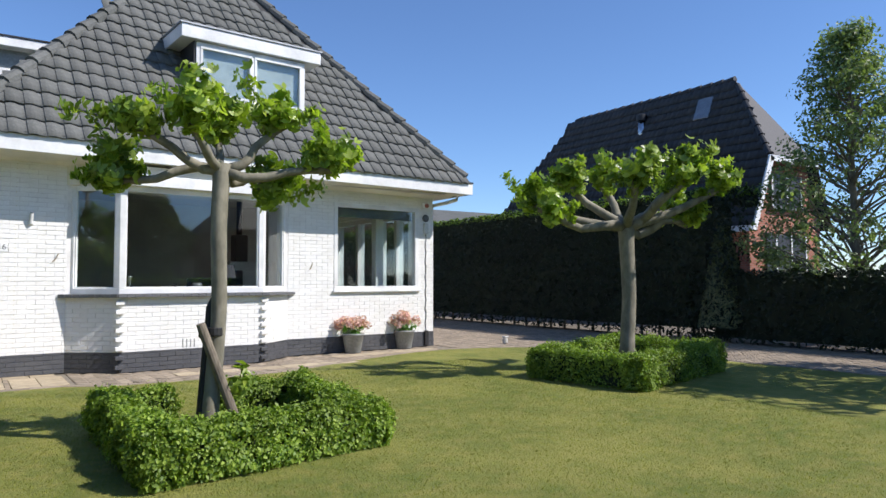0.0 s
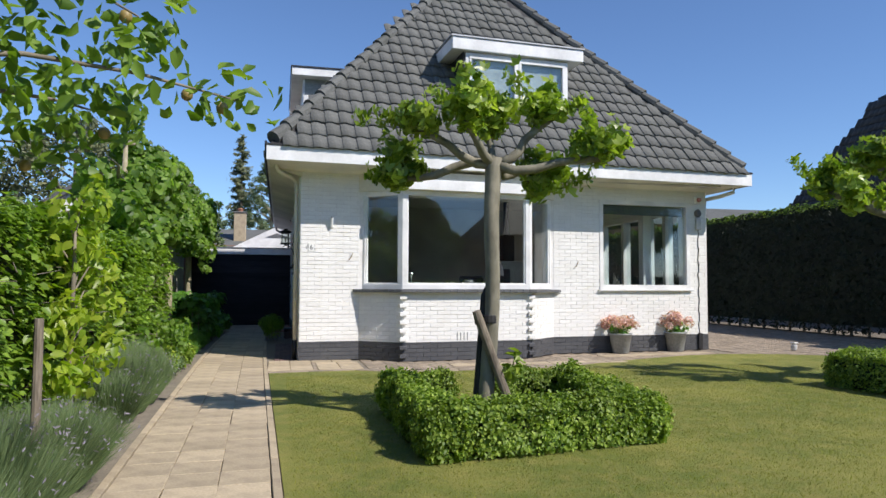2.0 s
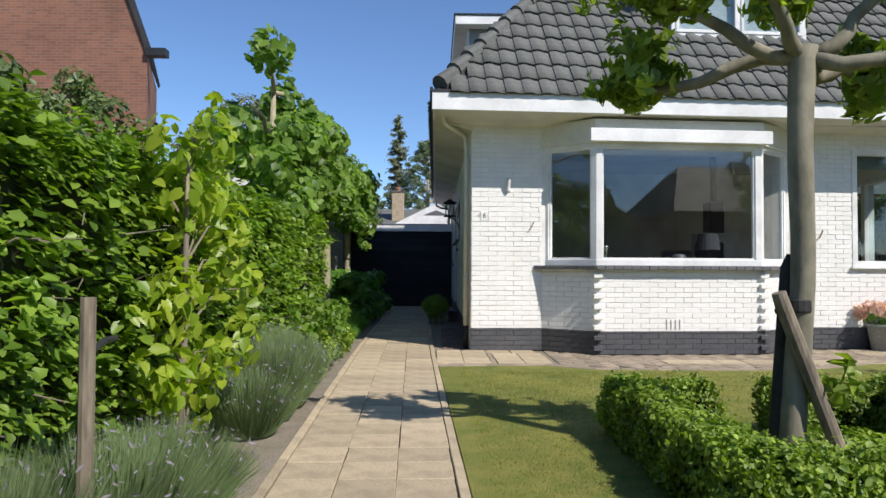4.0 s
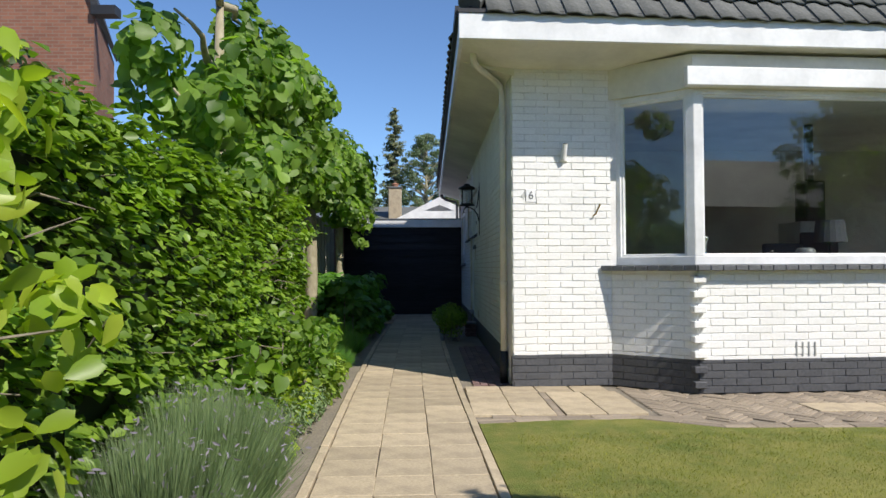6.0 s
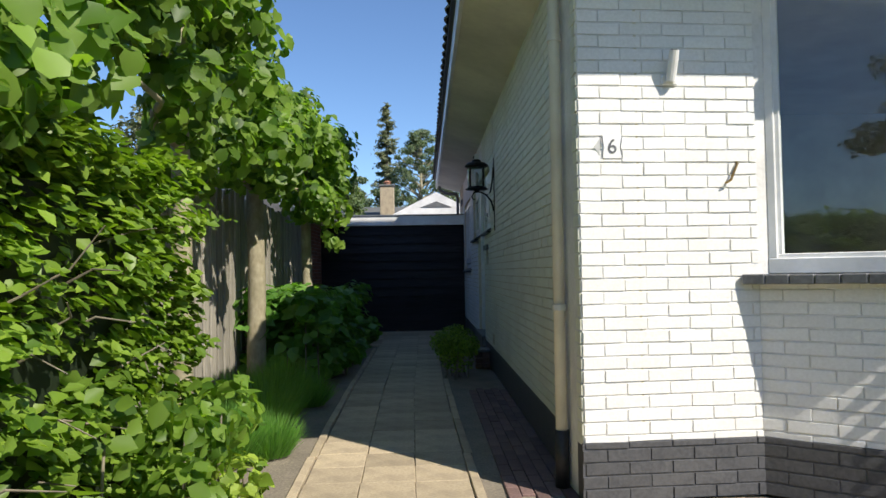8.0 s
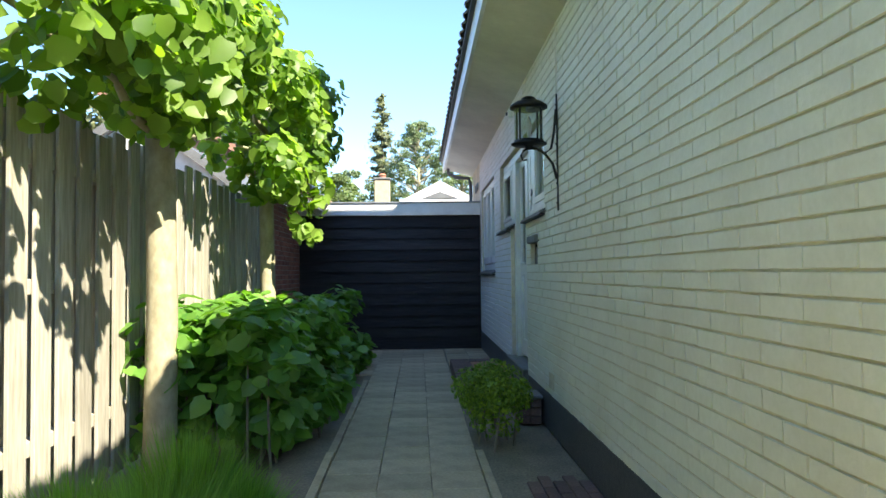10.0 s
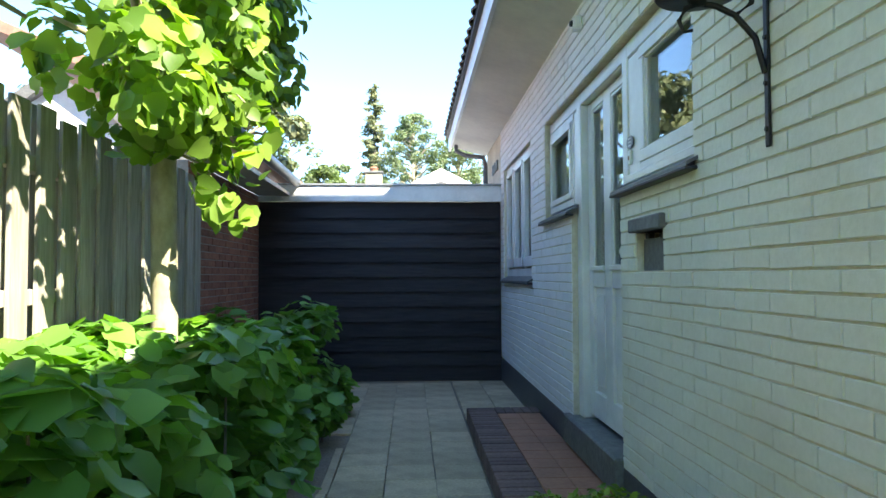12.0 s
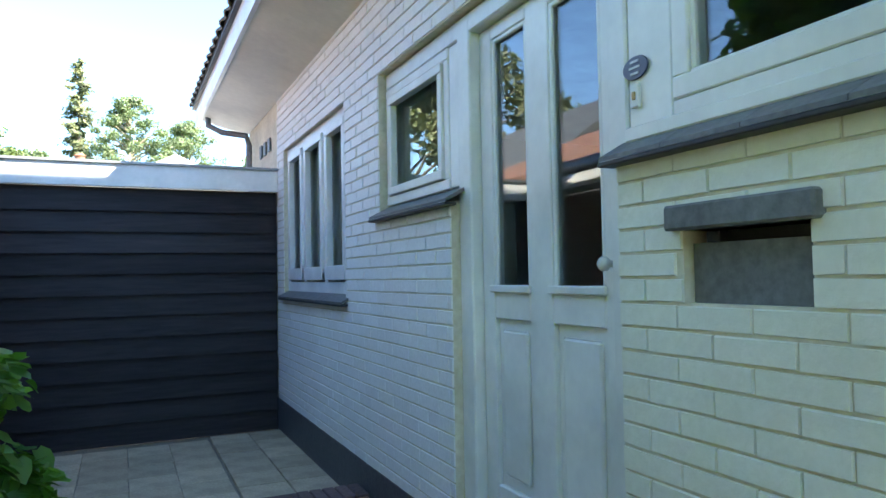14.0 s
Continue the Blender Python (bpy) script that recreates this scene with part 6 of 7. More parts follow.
# ---- neighbouring houses ----
def brick_wall_material(name, c1, c2, mortar):
    m, nt, b = material(name)
    tc = nt.nodes.new("ShaderNodeTexCoord")
    sep = nt.nodes.new("ShaderNodeSeparateXYZ")
    nt.links.new(tc.outputs["Object"], sep.inputs[0])
    add = nt.nodes.new("ShaderNodeMath")
    nt.links.new(sep.outputs[0], add.inputs[0])
    nt.links.new(sep.outputs[1], add.inputs[1])
    comb = nt.nodes.new("ShaderNodeCombineXYZ")
    nt.links.new(add.outputs[0], comb.inputs[0])
    nt.links.new(sep.outputs[2], comb.inputs[1])
    br = node(nt, "ShaderNodeTexBrick", Scale=1.0, Mortar_Size=0.006, Brick_Width=0.22, Row_Height=0.0625, Color1=(*c1, 1), Color2=(*c2, 1), Mortar=(*mortar, 1))
    nt.links.new(comb.outputs[0], br.inputs["Vector"])
    big = noise_tex(nt, coords(nt), 0.7, 5)
    col = mixed(nt, br.outputs[0], ramp(nt, big, [(0.3, (0.75,) * 3), (0.7, (1.15,) * 3)]), 1.0, "MULTIPLY")
    nt.links.new(col, b.inputs["Base Color"])
    b.inputs["Roughness"].default_value = 0.9
    relief(nt, b, br.outputs["Fac"], -0.3, 0.01)
    return m


FAR_BRICK = brick_wall_material("far_red_brick", (0.3, 0.1, 0.06), (0.4, 0.15, 0.09), (0.3, 0.24, 0.19))
BROWN_BRICK = brick_wall_material("far_brown_brick", (0.2, 0.085, 0.055), (0.27, 0.115, 0.07), (0.22, 0.17, 0.13))

nh = thing("neighbour_house", "red brick house under a steep dark tiled roof", "house")
EX, EZ, RX, RZ = 17.26, 2.75, 19.4, 7.48
part("wall", Mesher().box(17.55, 21.3, 0.25, 12, 0, 2.9).add([(17.55, 0.25, 2.9), (21.3, 0.25, 2.9), (20.55, 0.25, 4.75), (18.25, 0.25, 4.75), (17.55, 0.5, 2.9), (21.3, 0.5, 2.9), (20.55, 0.5, 4.75), (18.25, 0.5, 4.75)], [(0, 1, 2, 3), (4, 7, 6, 5), (2, 6, 7, 3)]), FAR_BRICK, nh)
rf = Mesher().add([(EX, -0.05, EZ), (18.16, -0.05, 4.73), (RX, 1.75, RZ), (RX, 8.75, RZ), (EX, 11.9, EZ), (20.64, -0.05, 4.73), (21.54, -0.05, EZ), (21.54, 11.9, EZ)], [(0, 1, 2, 3, 4), (1, 5, 2), (5, 6, 7, 3, 2), (3, 7, 4)])
part("roof", rf, DARK_TILE, nh, "dark grey tiled roof")
alongN = Vector((0, -1, 0))
upN = Vector((RX - EX, 0, RZ - EZ)).normalized()


def in_neighbour(p):
    f = (p.z - EZ) / (RZ - EZ)
    right = -0.05 if p.z < 4.73 else -0.05 + 1.8 * (p.z - 4.73) / (RZ - 4.73)
    return right < p.y < 11.9 - 3.15 * f and f < 1


tiled(Vector((EX, 12.0, EZ)) + Vector((-0.02, 0, 0.02)), alongN, upN, in_neighbour, 60, 18, nh, DARK_TILE)
ridge_caps(Vector((RX, 1.75, RZ)), Vector((RX, 8.75, RZ)), nh, DARK_TILE, 0.4, 0.1)
ridge_caps(Vector((18.16, -0.05, 4.73)), Vector((RX, 1.75, RZ)), nh, DARK_TILE, 0.4, 0.1)
part("barge_board", Mesher().add([(17.16, -0.1, 2.62), (17.34, -0.1, 2.6), (18.3, -0.1, 4.68), (18.08, -0.1, 4.74), (17.16, -0.05, 2.62), (17.34, -0.05, 2.6), (18.3, -0.05, 4.68), (18.08, -0.05, 4.74)], [(0, 1, 2, 3), (4, 7, 6, 5), (0, 4, 5, 1), (1, 5, 6, 2), (2, 6, 7, 3), (3, 7, 4, 0)]), WHITE_PAINT, nh, "white barge board")
part("eaves_board", Mesher().box(18.1, 20.7, -0.1, -0.05, 4.58, 4.74), WHITE_PAINT, nh, "white eaves board")
part("eaves_board", Mesher().box(17.14, 17.3, -0.05, 11.9, 2.58, 2.74), WHITE_PAINT, nh, "white eaves board")
for x0, x1, z0, z1 in ((18.6, 20.2, 3.35, 4.3), (18.75, 20.4, 0.9, 2.55)):
    wn_ = part("window", Mesher().box(x0, x1, 0.2, 0.24, z0, z1), BLACK_PAINT, nh)
    for b in (x0, (x0 + x1) / 2 - 0.03, x1 - 0.06):
        part("window_bar", Mesher().box(b, b + 0.06, 0.17, 0.2, z0, z1), WHITE_PAINT, wn_)
    part("window_sill", Mesher().box(x0 - 0.05, x1 + 0.05, 0.12, 0.25, z0 - 0.08, z0), STONE, wn_)
part("shutter", Mesher().box(18.3, 18.7, 0.19, 0.24, 0.9, 2.6), BLACK_PAINT, nh, "dark window shutter")
flue = part("flue", Mesher().tube([(18.9, 5.0, 5.9), (18.9, 5.0, 6.75)], [0.13, 0.13], 14), STEEL, nh, "steel flue pipe", True)
part("flue_cap", Mesher().lathe([(0.16, 0), (0.17, 0.05), (0.17, 0.2), (0.1, 0.24)], (18.9, 5.0, 6.75), 14), BLACK_PAINT, flue)
part("flashing", Mesher().box(-0.25, 0.25, -0.3, 0.3, 0, 0.05, Matrix.Translation((18.52, 4.9, 5.6)) @ Matrix.Rotation(math.atan2(-(RZ - EZ), RX - EX), 4, "Y")), LEAD, nh, "grey lead flashing")
for y0, z0 in ((2.6, 6.62), (8.1, 4.6)):
    # zinc grey on the first window paints the sky mirrored in its pane
    part("roof_window", Mesher().chamfer_box(-0.4, 0.4, -0.27, 0.27, 0, 0.09, 0.02, Matrix.Translation((EX + (z0 - EZ) / 2.21, y0, z0 + 0.05)) @ Matrix.Rotation(math.atan2(-(RZ - EZ), RX - EX), 4, "Y")), ZINC if y0 < 3 else LEAD, nh, "tilted roof window")

fh = thing("far_house", "distant grey tiled roof over the tall hedge", "house")
part("roof", Mesher().add([(17, 20, 4.2), (27, 20, 4.2), (27, 22.5, 5.35), (17, 22.5, 5.35), (17, 25, 4.2), (27, 25, 4.2)], [(0, 1, 2, 3), (3, 2, 5, 4)]), ROOF_TILE, fh)
part("wall", Mesher().box(17.3, 26.7, 20.3, 24.7, 0, 4.2), FAR_BRICK, fh)

bh = thing("brick_gable_house", "tall brown brick gable of the next house", "house")
part("wall", Mesher().prism([(-15, 6.0), (-6.6, 6.0), (-7.6, 9.0), (-15, 9.0)], 0, 5.55).add([(-15, 6.0, 5.55), (-6.6, 6.0, 5.55), (-7.7, 6.0, 8.6), (-13.9, 6.0, 8.6), (-15, 9, 5.55), (-7.6, 9, 5.55), (-8.6, 9, 8.6), (-13.9, 9, 8.6)], [(0, 1, 2, 3), (4, 7, 6, 5), (1, 5, 6, 2), (2, 6, 7, 3), (3, 7, 4, 0)]), BROWN_BRICK, bh)
part("eaves_box", Mesher().box(-6.62, -6.2, 5.9, 6.15, 5.5, 5.66), BLACK_PAINT, bh, "dark boxed eaves")
part("roof", Mesher().add([(-6.5, 5.93, 5.66), (-7.6, 5.93, 8.75), (-8.6, 9.1, 8.75), (-7.55, 9.1, 5.66), (-6.6, 5.93, 5.6), (-7.72, 5.93, 8.6), (-8.7, 9.1, 8.6), (-7.6, 9.1, 5.6)], [(0, 1, 2, 3), (4, 7, 6, 5), (0, 4, 5, 1), (1, 5, 6, 2), (2, 6, 7, 3), (3, 7, 4, 0)]), DARK_TILE, bh)
part("roof", Mesher().add([(-7.72, 5.93, 8.6), (-13.9, 5.93, 8.6), (-13.9, 9.1, 8.6), (-8.6, 9.1, 8.6), (-10.8, 8, 9.4)], [(0, 1, 4), (1, 2, 4), (2, 3, 4), (3, 0, 4)]), DARK_TILE, bh)

wg = thing("garden_house", "white gabled garden house behind the board wall", "garden house")
part("wall", Mesher().box(-2.0, 1.1, 16.1, 20, 0, 2.45), WHITE_PAINT, wg)
part("gable_roof", Mesher().add([(-2.35, 15.9, 2.35), (-0.42, 15.9, 3.32), (1.5, 15.9, 2.35), (-2.35, 20, 2.35), (-0.42, 20, 3.32), (1.5, 20, 2.35)], [(0, 2, 1), (3, 4, 5), (0, 1, 4, 3), (1, 2, 5, 4)]), WHITE_PAINT, wg, "white painted gable roof")
part("gable_vent", Mesher().add([(-0.85, 15.88, 2.9), (-0.42, 15.88, 3.06), (0.0, 15.88, 2.9), (-0.85, 15.9, 2.9), (-0.42, 15.9, 3.06), (0.0, 15.9, 2.9)], [(0, 2, 1), (3, 4, 5), (0, 1, 4, 3), (1, 2, 5, 4)]), LEAD, wg)
ch = thing("far_chimney_house", "far house with a pale brick chimney", "house")
part("wall", Mesher().box(-8, 2, 27, 34, 0, 3.2), FAR_BRICK, ch)
part("roof", Mesher().add([(-8.3, 26.8, 3.1), (2.3, 26.8, 3.1), (2.3, 30.5, 4.3), (-8.3, 30.5, 4.3), (2.3, 34, 3.1), (-8.3, 34, 3.1)], [(0, 1, 2, 3), (3, 2, 4, 5)]), ROOF_TILE, ch)
chs = part("chimney", Mesher().chamfer_box(-2.75, -2.12, 28, 28.6, 3.0, 5.0, 0.02), SANDSTONE, ch, "pale brick chimney")
part("chimney_cap", Mesher().chamfer_box(-2.8, -2.07, 27.95, 28.65, 5.0, 5.08, 0.02), STONE, chs)
part("chimney_pot", Mesher().lathe([(0.13, 0), (0.15, 0.1), (0.18, 0.13), (0.1, 0.2)], (-2.43, 28.3, 5.08), 14), TERRACOTTA, chs, "red clay pot")
wh = thing("white_gable_house", "white gable and roof edge behind the fence", "house")
part("wall", Mesher().box(-9.0, -4.2, 13.0, 18, 0, 2.5), WHITE_PAINT, wh)
part("gable", Mesher().add([(-9.0, 13.0, 2.5), (-4.0, 13.0, 2.5), (-6.4, 13.0, 4.2), (-9.0, 18, 2.5), (-4.0, 18, 2.5), (-6.4, 18, 4.2)], [(0, 1, 2), (3, 5, 4), (1, 4, 5, 2), (2, 5, 3, 0)]), WHITE_PAINT, wh)
part("roof", Mesher().add([(-3.8, 12.8, 2.5), (-6.4, 12.8, 4.4), (-9.2, 12.8, 2.5), (-3.8, 18.2, 2.5), (-6.4, 18.2, 4.4), (-9.2, 18.2, 2.5), (-4.0, 12.8, 2.42), (-6.4, 12.8, 4.2), (-9.0, 12.8, 2.42), (-4.0, 18.2, 2.42), (-6.4, 18.2, 4.2), (-9.0, 18.2, 2.42)], [(0, 1, 4, 3), (1, 2, 5, 4), (6, 9, 10, 7), (7, 10, 11, 8), (0, 6, 7, 1), (1, 7, 8, 2)]), LEAD, wh)

# ---- inside the house, as seen through the windows ----
table = thing("dining_table", "dark dining table inside the bay window", "table")
part("tabletop", Mesher().chamfer_box(1.4, 3.0, 1.6, 2.6, 0.88, 0.92, 0.006), DARK_WOOD, table)
for x in (1.46, 2.9):
    for y in (1.66, 2.5):
        part("leg", Mesher().chamfer_box(x, x + 0.06, y, y + 0.06, 0.16, 0.88, 0.004), DARK_WOOD, table)
for x, y, h in ((2.75, 1.0, 1.3), (3.42, 1.5, 1.44)):
    ch_ = thing("chair", "dark upholstered chair inside the house", "chair", group="chairs inside")
    part("backrest", Mesher().chamfer_box(x, x + 0.42, y, y + 0.07, 0.7, h, 0.02), CLOTH, ch_)
    part("seat", Mesher().chamfer_box(x, x + 0.42, y - 0.4, y, 0.58, 0.66, 0.02), CLOTH, ch_)
    for a in (x + 0.02, x + 0.36):
        for b in (y - 0.38, y + 0.02):
            part("leg", Mesher().chamfer_box(a, a + 0.035, b, b + 0.035, 0.16, 0.58, 0.003), DARK_WOOD, ch_)
part_sill = structure("inner_sill", Mesher().prism([(BAY0 + 0.15, 0.2), (BAYL + 0.02, -BAYOUT + 0.13), (BAYR - 0.02, -BAYOUT + 0.13), (BAY1 - 0.15, 0.2)], 1.03, 1.075, FRONT), PALE_CERAMIC, "pale stone sill inside the bay", "window sill")


def bowl(name, label, u, v, prof, mat):
    b = thing(name, label, name.replace("_", " "))
    part("body", Mesher().lathe(prof, (0, 0, 0), 18, FRONT @ Matrix.Translation((u, v, 1.075))), mat, b, "", True)


bowl("glass_ornament", "round pale ornament on the window sill", 1.22, -0.02, [(0.03, 0), (0.06, 0.02), (0.065, 0.05), (0.04, 0.085)], PALE_CERAMIC)
bowl("glass_ornament", "round pale ornament on the window sill", 1.36, -0.12, [(0.03, 0), (0.06, 0.02), (0.065, 0.05), (0.04, 0.085)], PALE_CERAMIC)
bowl("candlestick", "turned pale candlestick on the window sill", 1.66, -0.25, [(0.045, 0), (0.045, 0.015), (0.012, 0.04), (0.02, 0.09), (0.012, 0.12), (0.018, 0.2), (0.035, 0.23), (0.03, 0.25)], STEEL)
bowl("plant_pot", "grey plant pot on the window sill", 2.62, -0.2, [(0.05, 0), (0.08, 0.03), (0.085, 0.12), (0.06, 0.15)], LEAD)
bowl("vase", "small dark vase on the window sill", 2.3, -0.2, [(0.03, 0), (0.04, 0.06), (0.015, 0.11), (0.02, 0.13)], BLACK_PAINT)
lamp = thing("table_lamp", "dark table lamp with a drum shade inside", "lamp")
part("lamp_foot", Mesher().lathe([(0.07, 0), (0.015, 0.03), (0.015, 0.3)], (3.3, 0.75, 1.0), 14), BLACK_PAINT, lamp)
part("shade", Mesher().lathe([(0.16, 0), (0.13, 0.22)], (3.3, 0.75, 1.3), 18), CLOTH, lamp)
side = thing("sideboard", "low dark sideboard inside the bay", "sideboard")
part("body", Mesher().chamfer_box(3.0, 4.6, 0.95, 1.4, 0.16, 1.0, 0.01), DARK_WOOD, side)
stove = thing("wood_stove", "black wood stove with a flue on a grey plinth", "stove")
part("body", Mesher().chamfer_box(4.0, 4.25, 2.45, 2.75, 1.62, 2.14, 0.02), BLACK_PAINT, stove)
part("flue", Mesher().tube([(4.12, 2.6, 2.14), (4.12, 2.6, TOP)], [0.055, 0.055], 12), BLACK_PAINT, stove, "", True)
part("plinth", Mesher().chamfer_box(3.86, 4.44, 2.35, 2.9, 0.16, 1.62, 0.01), PALE_CERAMIC, stove, "grey stone plinth")
# the column of the corner room
inn = thing("room_column", "white painted column inside the corner room", "column", kind="structure")
part("column", Mesher().chamfer_box(6.25, 6.42, 1.0, 1.17, 0.16, TOP, 0.006), WHITE_PAINT, inn)

# ---- across the road, behind the walker ----
tree("street_tree", "broad green tree across the road", (-7.0, -27.0), 9.5, 3.6, 2.4, 100, 120, 0.22, LEAF_FAR, 231, 0.25, BARK, 0, 0.3)
tree("street_tree", "round green tree across the road", (12.6, -31.5), 6.6, 2.3, 1.6, 90, 170, 0.24, LEAF_FAR, 232, 0.28, BARK, 0, 0.3)
tree("street_tree", "slender green tree across the road", (25.0, -25.0), 9.5, 2.4, 3.4, 90, 170, 0.22, LEAF_FAR, 233, 0.22, BARK, 0, 0.3)
tree("street_tree", "green tree beside the garden's corner", (-9.0, -16.5), 10.5, 3.6, 1.6, 90, 150, 0.18, LEAF_FAR, 234, 0.2)
sh = thing("street_hedge", "clipped green hedge along the road", "hedge")
# added dark box as painted shade behind the leaves
part("hedge_shade_core", Mesher().box(-30, 30, -19.9, -19.1, 0, 1.2), DARK_LEAF_AND_SHADE, sh)
p, d = hedge_strip((-30, -19.5), (30, -19.5), 1.0, 1.35, 16000, far_rng, 0.06)
foliage("hedge_leaves", [(p, d)], LEAF_BEECH, sh, 0.16, 0.09, 235)
structure("road", Mesher().box(-60, 60, -24.5, -20.5, -0.04, -0.02), STONE, "grey asphalt road before the gardens", "road")
oh = thing("opposite_house", "brick house with a dark hipped roof across the road", "house")
part("wall", Mesher().box(20.4, 33.5, -43, -35, 0, 4.9).box(17.2, 20.4, -42, -35.2, 0, 4.1), BROWN_BRICK, oh)
part("roof", Mesher().add([(20.0, -34.6, 4.8), (34.0, -34.6, 4.8), (34.0, -43.4, 4.8), (20.0, -43.4, 4.8), (22.6, -39.0, 8.4), (31.5, -39.0, 8.4)], [(0, 1, 5, 4), (1, 2, 5), (2, 3, 4, 5), (3, 0, 4)]), DARK_TILE, oh)

# ---- paving ----
def slab_row(parent, name, mat, rects, z, chamfer=0.0035, tilt=0.002):
    """Slabs (x, y, width, length, turn) as pieces of their own."""
    shapes = {}
    for x, y, w, l, turn in rects:
        key = (round(w, 3), round(l, 3))
        if key not in shapes:
            shapes[key] = Mesher().chamfer_box(-w / 2, w / 2, -l / 2, l / 2, -0.04, 0, chamfer).mesh(name, mat)
        ob = part(name, shapes[key], mat, parent)
        ob.matrix_basis = Matrix.Translation((x, y, z + random.uniform(-tilt, tilt))) @ Matrix.Rotation(turn, 4, "Z") @ Matrix.Rotation(random.uniform(-0.004, 0.004), 4, "X") @ Matrix.Rotation(random.uniform(-0.004, 0.004), 4, "Y")


path_slabs = thing("path_slabs", "buff concrete slabs laid three abreast along the house", "paving", kind="structure")
rects = []
y = -10.6
while y < 9.7:
    c = slant(y)
    turn = math.atan(0.03 if y < 1.6 else 0.01)
    for k, (off, w) in enumerate(((-1.064, 0.294), (-0.77, 0.287), (-0.48, 0.287))):
        rects.append((off + c + random.uniform(-0.003, 0.003), y + (0.004 * k), w, 0.296, turn))
    if y > 7.2:
        rects.append((-1.36 + c, y - 0.01, 0.29, 0.294, turn))
    y += 0.301
slab_row(path_slabs, "slab", SANDSTONE, rects, 0.002)
extra = []
for j in range(7):
    for k in range(2):
        extra.append((-0.42 + k * 0.302, 7.85 + j * 0.301, 0.293, 0.294, 0))
slab_row(path_slabs, "slab", SANDSTONE, extra, 0.002)
edge = thing("path_edging", "narrow concrete edging stones along the path", "edging", kind="structure")
rects = []
y = -10.4
while y < 7.3:
    c = slant(y)
    turn = math.atan(0.03 if y < 1.6 else 0.01)
    if y < 3.4:
        rects.append((-0.305 + c, y, 0.05, 0.98, turn))
    if y < 6.6:
        rects.append((-1.245 + c, y, 0.05, 0.98, turn))
    y += 0.985
slab_row(edge, "edging_stone", SANDSTONE, rects, 0.008)
fronts = thing("front_slabs", "large buff slabs in front of the house corner", "paving", kind="structure")
slab_row(fronts, "slab", SANDSTONE, [(-0.285 + k * 0.303 + 0.062 * (k > 1), -0.945 + j * 0.45 + (k % 2) * 0.004, 0.297, 0.444, 0.02) for k in range(4) for j in range(2)], 0.003)
slab_row(fronts, "slab", SANDSTONE, [(-0.285 + k * 0.305, -0.13, 0.296, 0.28, 0.02) for k in range(4)], 0.005)
slab_row(fronts, "slab", SANDSTONE, [(2.25 + k * 0.302, -0.98 + 0.0 * k, 0.294, 0.294, 0.05) for k in range(9)], 0.002)
slab_row(fronts, "slab", SANDSTONE, [(4.95 + k * 0.302, -0.2 + k * 0.03, 0.294, 0.294, 0.1) for k in range(7)], 0.002)
rows = [(-0.2 + k * 0.212, -1.215 - j * 0.066 - 0.012 * k, 0.205, 0.06, -0.05) for k in range(7) for j in range(3)]
rows += [(0.2, -1.07 + j * 0.205, 0.056, 0.2, 0.02) for j in range(5)]
slab_row(fronts, "edging_brick", KLINKER, rows, 0.0, 0.004)
lawnedge = thing("lawn_edging", "row of edging bricks round the lawn", "edging", kind="structure")
rects = []
for (ax, ay), (bx, by) in zip(LAWN_RING[5:], LAWN_RING[6:18]):
    L = math.hypot(bx - ax, by - ay)
    n = max(1, int(L / 0.21))
    for k in range(n):
        t = (k + 0.5) / n
        ang = math.atan2(by - ay, bx - ax)
        for row in (0.035, 0.105):
            rects.append((ax + (bx - ax) * t - math.sin(ang) * row, ay + (by - ay) * t + math.cos(ang) * row, L / n - 0.006, 0.062, ang))
slab_row(lawnedge, "edging_brick", KLINKER, rects[:300], 0.004, 0.004)


def herringbone(name, label, mat, ring, z, limit, near):
    """Paving bricks laid in zigzag inside a ring; the nearest are pieces, the others one mesh."""
    def inside(x, y):
        r = False
        for (x0, y0), (x1, y1) in zip(ring, ring[1:] + ring[:1]):
            if (y0 > y) != (y1 > y) and x < (x1 - x0) * (y - y0) / (y1 - y0) + x0:
                r = not r
        return r
    t = thing(name, label, "paving", kind="structure")
    w, l = 0.052, 0.208
    spots = []
    xs, ys = [p[0] for p in ring], [p[1] for p in ring]
    rot = radians(45)
    span = int((max(xs) - min(xs) + max(ys) - min(ys)) / w) + 6
    cx, cy = (min(xs) + max(xs)) / 2, (min(ys) + max(ys)) / 2
    for i in range(-span, span):
        for j in range(-span // 3, span // 3):
            for kind in (0, 1):
                u, v = (i * w + l / 2 + j * 2 * l - 0 * w, i * w + w / 2) if kind == 0 else (i * w - w / 2 + 0 + j * 2 * l, i * w + l / 2)
                x, y = cx + (u * math.cos(rot) - v * math.sin(rot)) * 1.0, cy + (u * math.sin(rot) + v * math.cos(rot)) * 1.0
                if inside(x, y):
                    spots.append((x, y, rot + (0 if kind == 0 else math.pi / 2)))
    spots.sort(key=near)
    one = Mesher().chamfer_box(-l / 2 + 0.003, l / 2 - 0.003, -w / 2 + 0.003, w / 2 - 0.003, -0.04, 0, 0.004)
    me = one.mesh("paving_brick", mat)
    rest = Mesher()
    for k, (x, y, a) in enumerate(spots):
        m = Matrix.Translation((x, y, z + random.uniform(-0.003, 0.003))) @ Matrix.Rotation(a, 4, "Z")
        if k < limit:
            part("paving_brick", me, mat, t).matrix_basis = m
        else:
            rest.add([m @ Vector(p) for p in one.v], one.f)
    if rest.v:
        tagged(part("paving_bricks", rest, mat, t), kind="stuff")


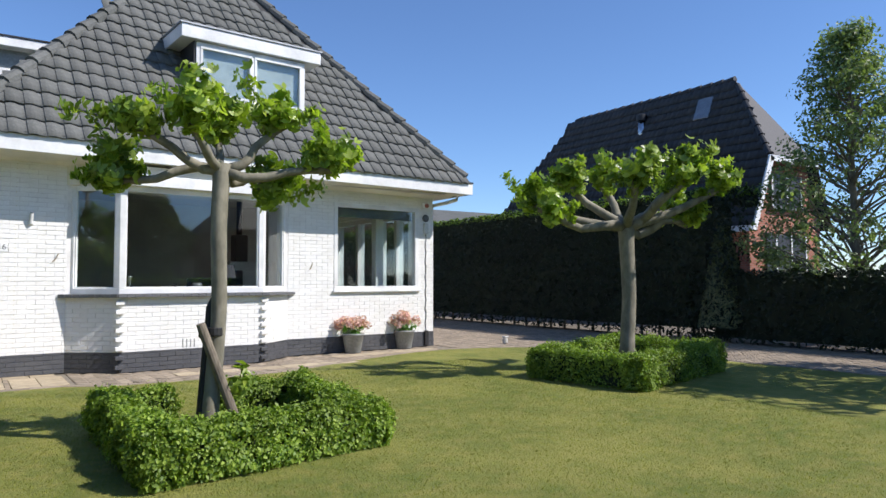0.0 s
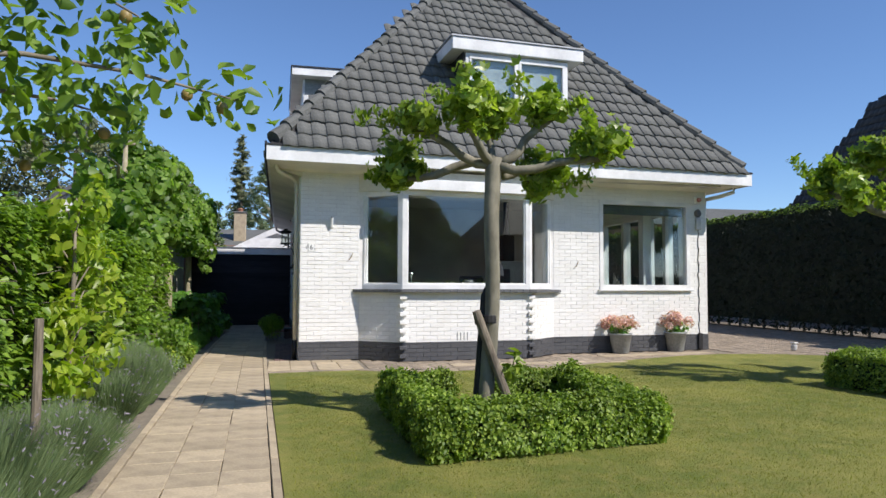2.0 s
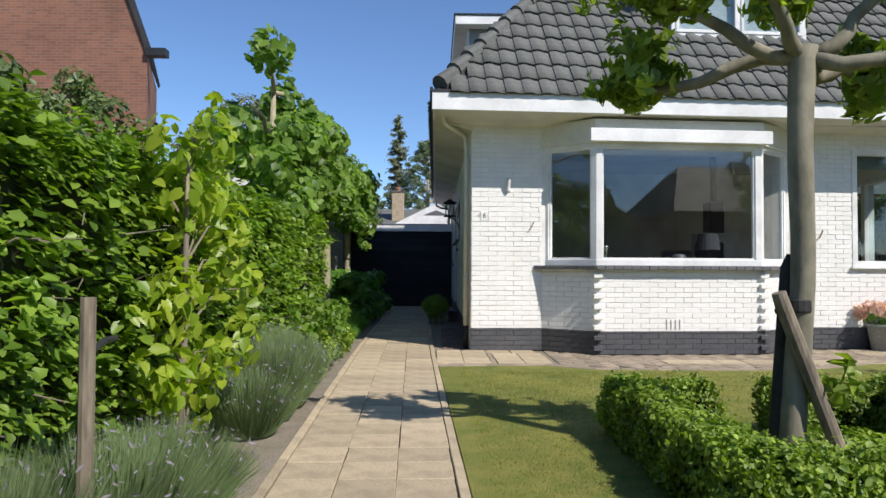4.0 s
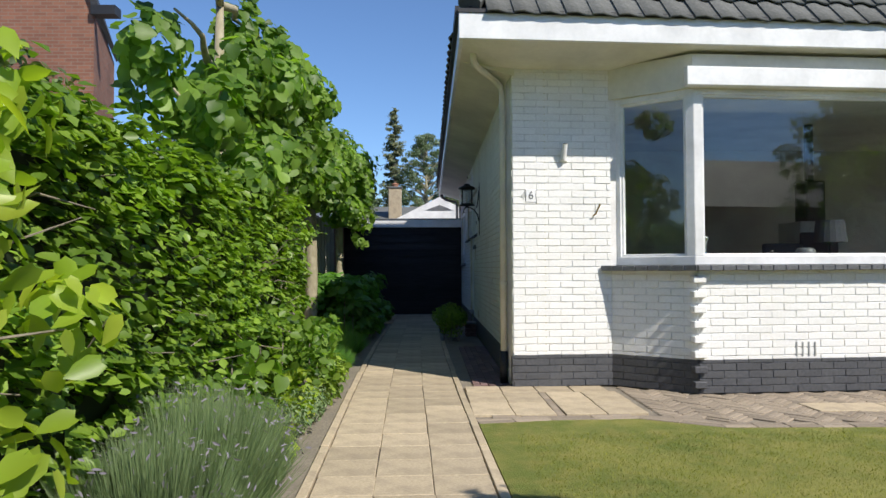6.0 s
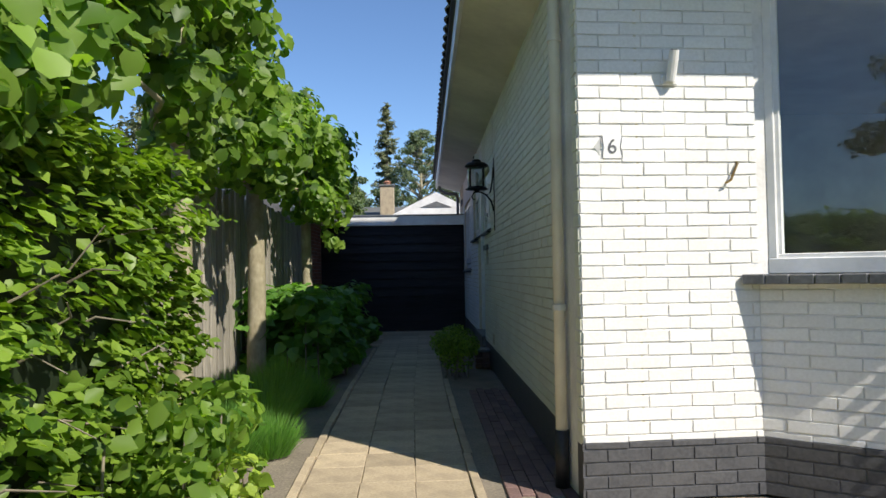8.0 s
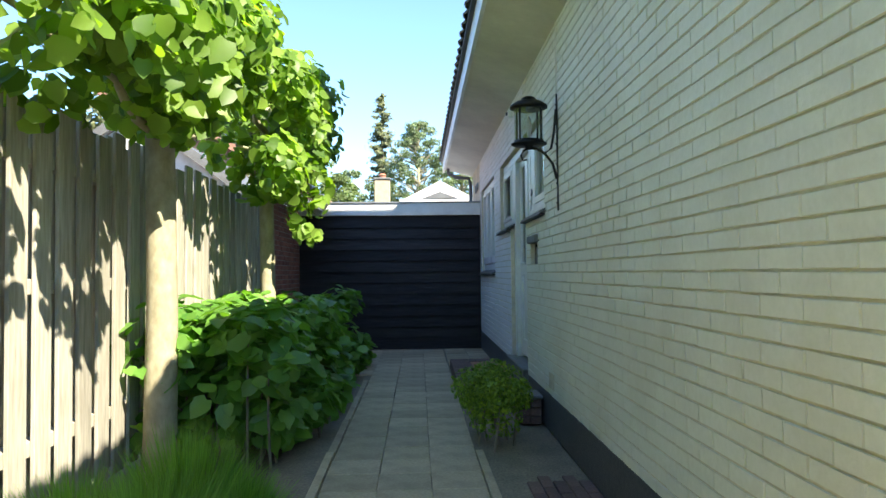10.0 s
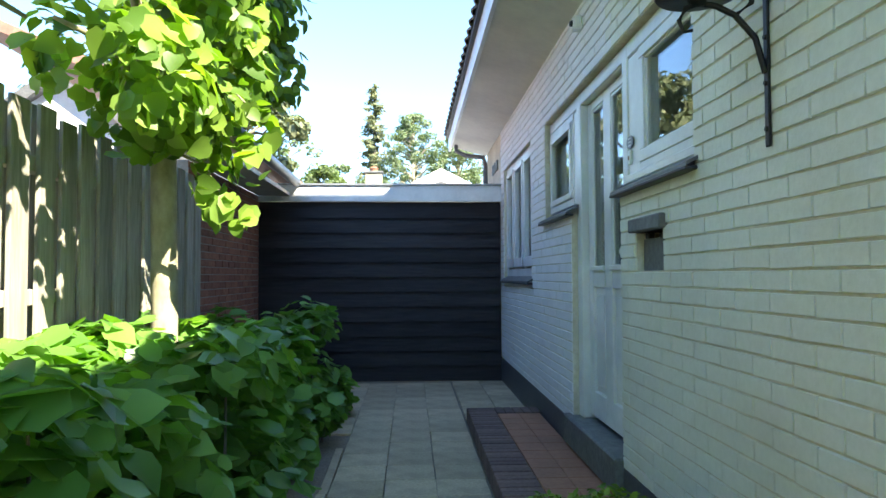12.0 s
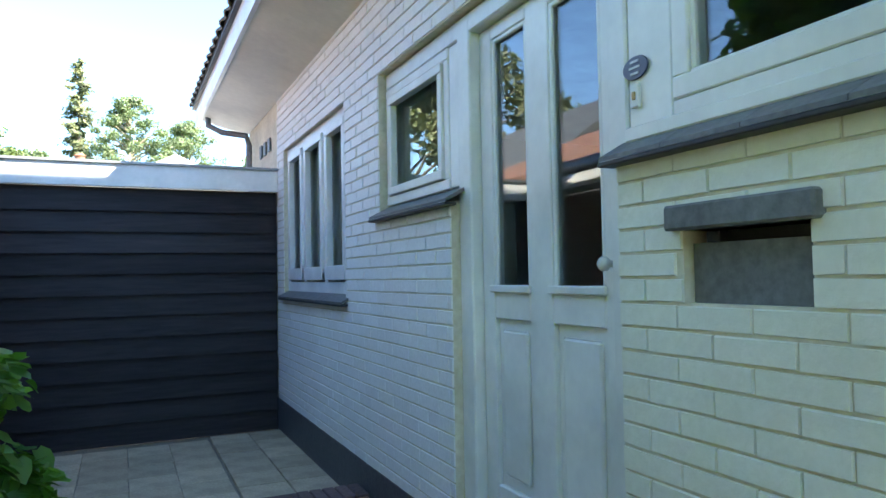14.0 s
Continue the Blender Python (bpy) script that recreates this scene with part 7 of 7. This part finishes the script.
herringbone("front_paving", "brown herringbone paving bricks under the bay window", KLINKER, [(0.84, -1.3), (2.1, -1.5), (3.6, -1.4), (4.6, -0.95), (6.9, -0.16), (7.2, 0.45), (4.2, 0.2), (3.6, -0.3), (1.5, -0.38), (0.84, 0.05)], -0.003, 280, lambda s: s[0])
herringbone("drive_paving", "brown herringbone brick driveway", KLINKER, [(7.3, -0.4), (8.6, -0.7), (9.2, -1.7), (9.6, -3.3), (9.75, -6.0), (9.9, -11), (12.4, -11), (12.4, 9), (7.35, 9)], 0.0, 280, lambda s: abs(s[0] - 8) + abs(s[1]))
alley = thing("wall_paving", "purple paving bricks along the side wall", "paving", kind="structure")
rects = []
for i in range(30):
    for j in range(5):
        rects.append((-0.34 + j * 0.07 + 0.02, 0.15 + i * 0.212 + (0.1 if j % 2 else 0), 0.066, 0.206, 0))
slab_row(alley, "paving_brick", RED_KLINKER, [r for r in rects if r[1] < 3.3], -0.002, 0.004)

# ---- bricks of the house ----
plinth = structure("plinth", wall(-0.012, 7.262, 0, PLINTH, 0.01, [(BAY0, BAY1, -1, 1)], FRONT @ Matrix.Translation((0, -0.008, 0))), DARK_PLINTH, "dark grey painted brick plinth", "plinth")
lay(plinth, bricks_on(-0.012, 7.262, 0.0, PLINTH, [(BAY0, BAY1, -1, 1)], FRONT), FRONT @ Matrix.Translation((0, -0.008, 0)), DARK_PLINTH, lambda b: b[0], limit=120)
plinth2 = structure("side_plinth", wall(0.0, 11.3, 0, 0.26, 0.01, [(5.36, 6.49, -1, 1)], Matrix.Translation((-0.008, 0, 0)) @ SIDEM), DARK_PLINTH, "dark painted plinth of the side wall", "plinth")
fb = bricks_on(0.0, 7.25, PLINTH, TOP, [W2, (BAY0, BAY1, -1, 2.75)], FRONT, shift=0.0)
lay(wall_front, fb, FRONT, WHITE_BRICK, lambda b: (0 if b[0] < 0.9 else 50) + abs(b[2] - 1.2) + b[0] * 0.05, limit=300)
sb = bricks_on(0.0, 9.85, 0.26, TOP, side_holes, SIDEM)
lay(wall_side, [b for b in sb if b[0] < 5.42], SIDEM, CREAM_BRICK, lambda b: math.hypot(b[0] - 4.9, (b[2] - 1.1)), limit=230, proud=0.007)
lay(wall_side, [b for b in sb if b[0] >= 5.42], SIDEM, WHITE_BRICK, lambda b: math.hypot(b[0] - 6.6, (b[2] - 1.0)), limit=70, proud=0.006)
for a, b in (((BAY0, 0.0), (BAYL, -BAYOUT)), ((BAYL, -BAYOUT), (BAYR, -BAYOUT)), ((BAYR, -BAYOUT), (BAY1, 0.0))):
    m, L = bay_face(a, b, 0, 1)
    lay(bay, bricks_on(0, L, PLINTH, 1.03, [], m), m, WHITE_BRICK, lambda q: q[0], limit=60)
    lay(bay, bricks_on(0, L, 0, PLINTH, [], m), m @ Matrix.Translation((0, -0.006, 0)), DARK_PLINTH, lambda q: q[0], limit=30)
    part("plinth_face", Mesher().box(0, L, -0.007, 0.0, 0, PLINTH, m), DARK_PLINTH, bay)

# ---- grass ----
g_rng = np.random.default_rng(301)
n = 170000
gx, gy = g_rng.uniform(-0.2, 6.5, n), -10.5 + 9.2 * g_rng.uniform(size=n) ** 1.0
ok = (gx > -0.26 + np.array([slant(q) for q in gy])) & ~((gx > 0.7) & (gx < 2.4) & (gy > -6.2) & (gy < -4.4))
ok &= gy < -1.75 + 0.0 * gx
root = np.stack([gx, gy, np.full(n, -0.005)], 1)[ok]
tip = root + np.stack([g_rng.normal(size=len(root)) * 0.012, g_rng.normal(size=len(root)) * 0.012, g_rng.uniform(0.006, 0.022, len(root))], 1)
v, f = blades(root, tip, 0.004, 302)
grass = new("grass", quad_mesh("grass", v, f, GRASS_BLADE))
tagged(grass, "short mown grass blades of the lawn", "grass", "", "stuff")
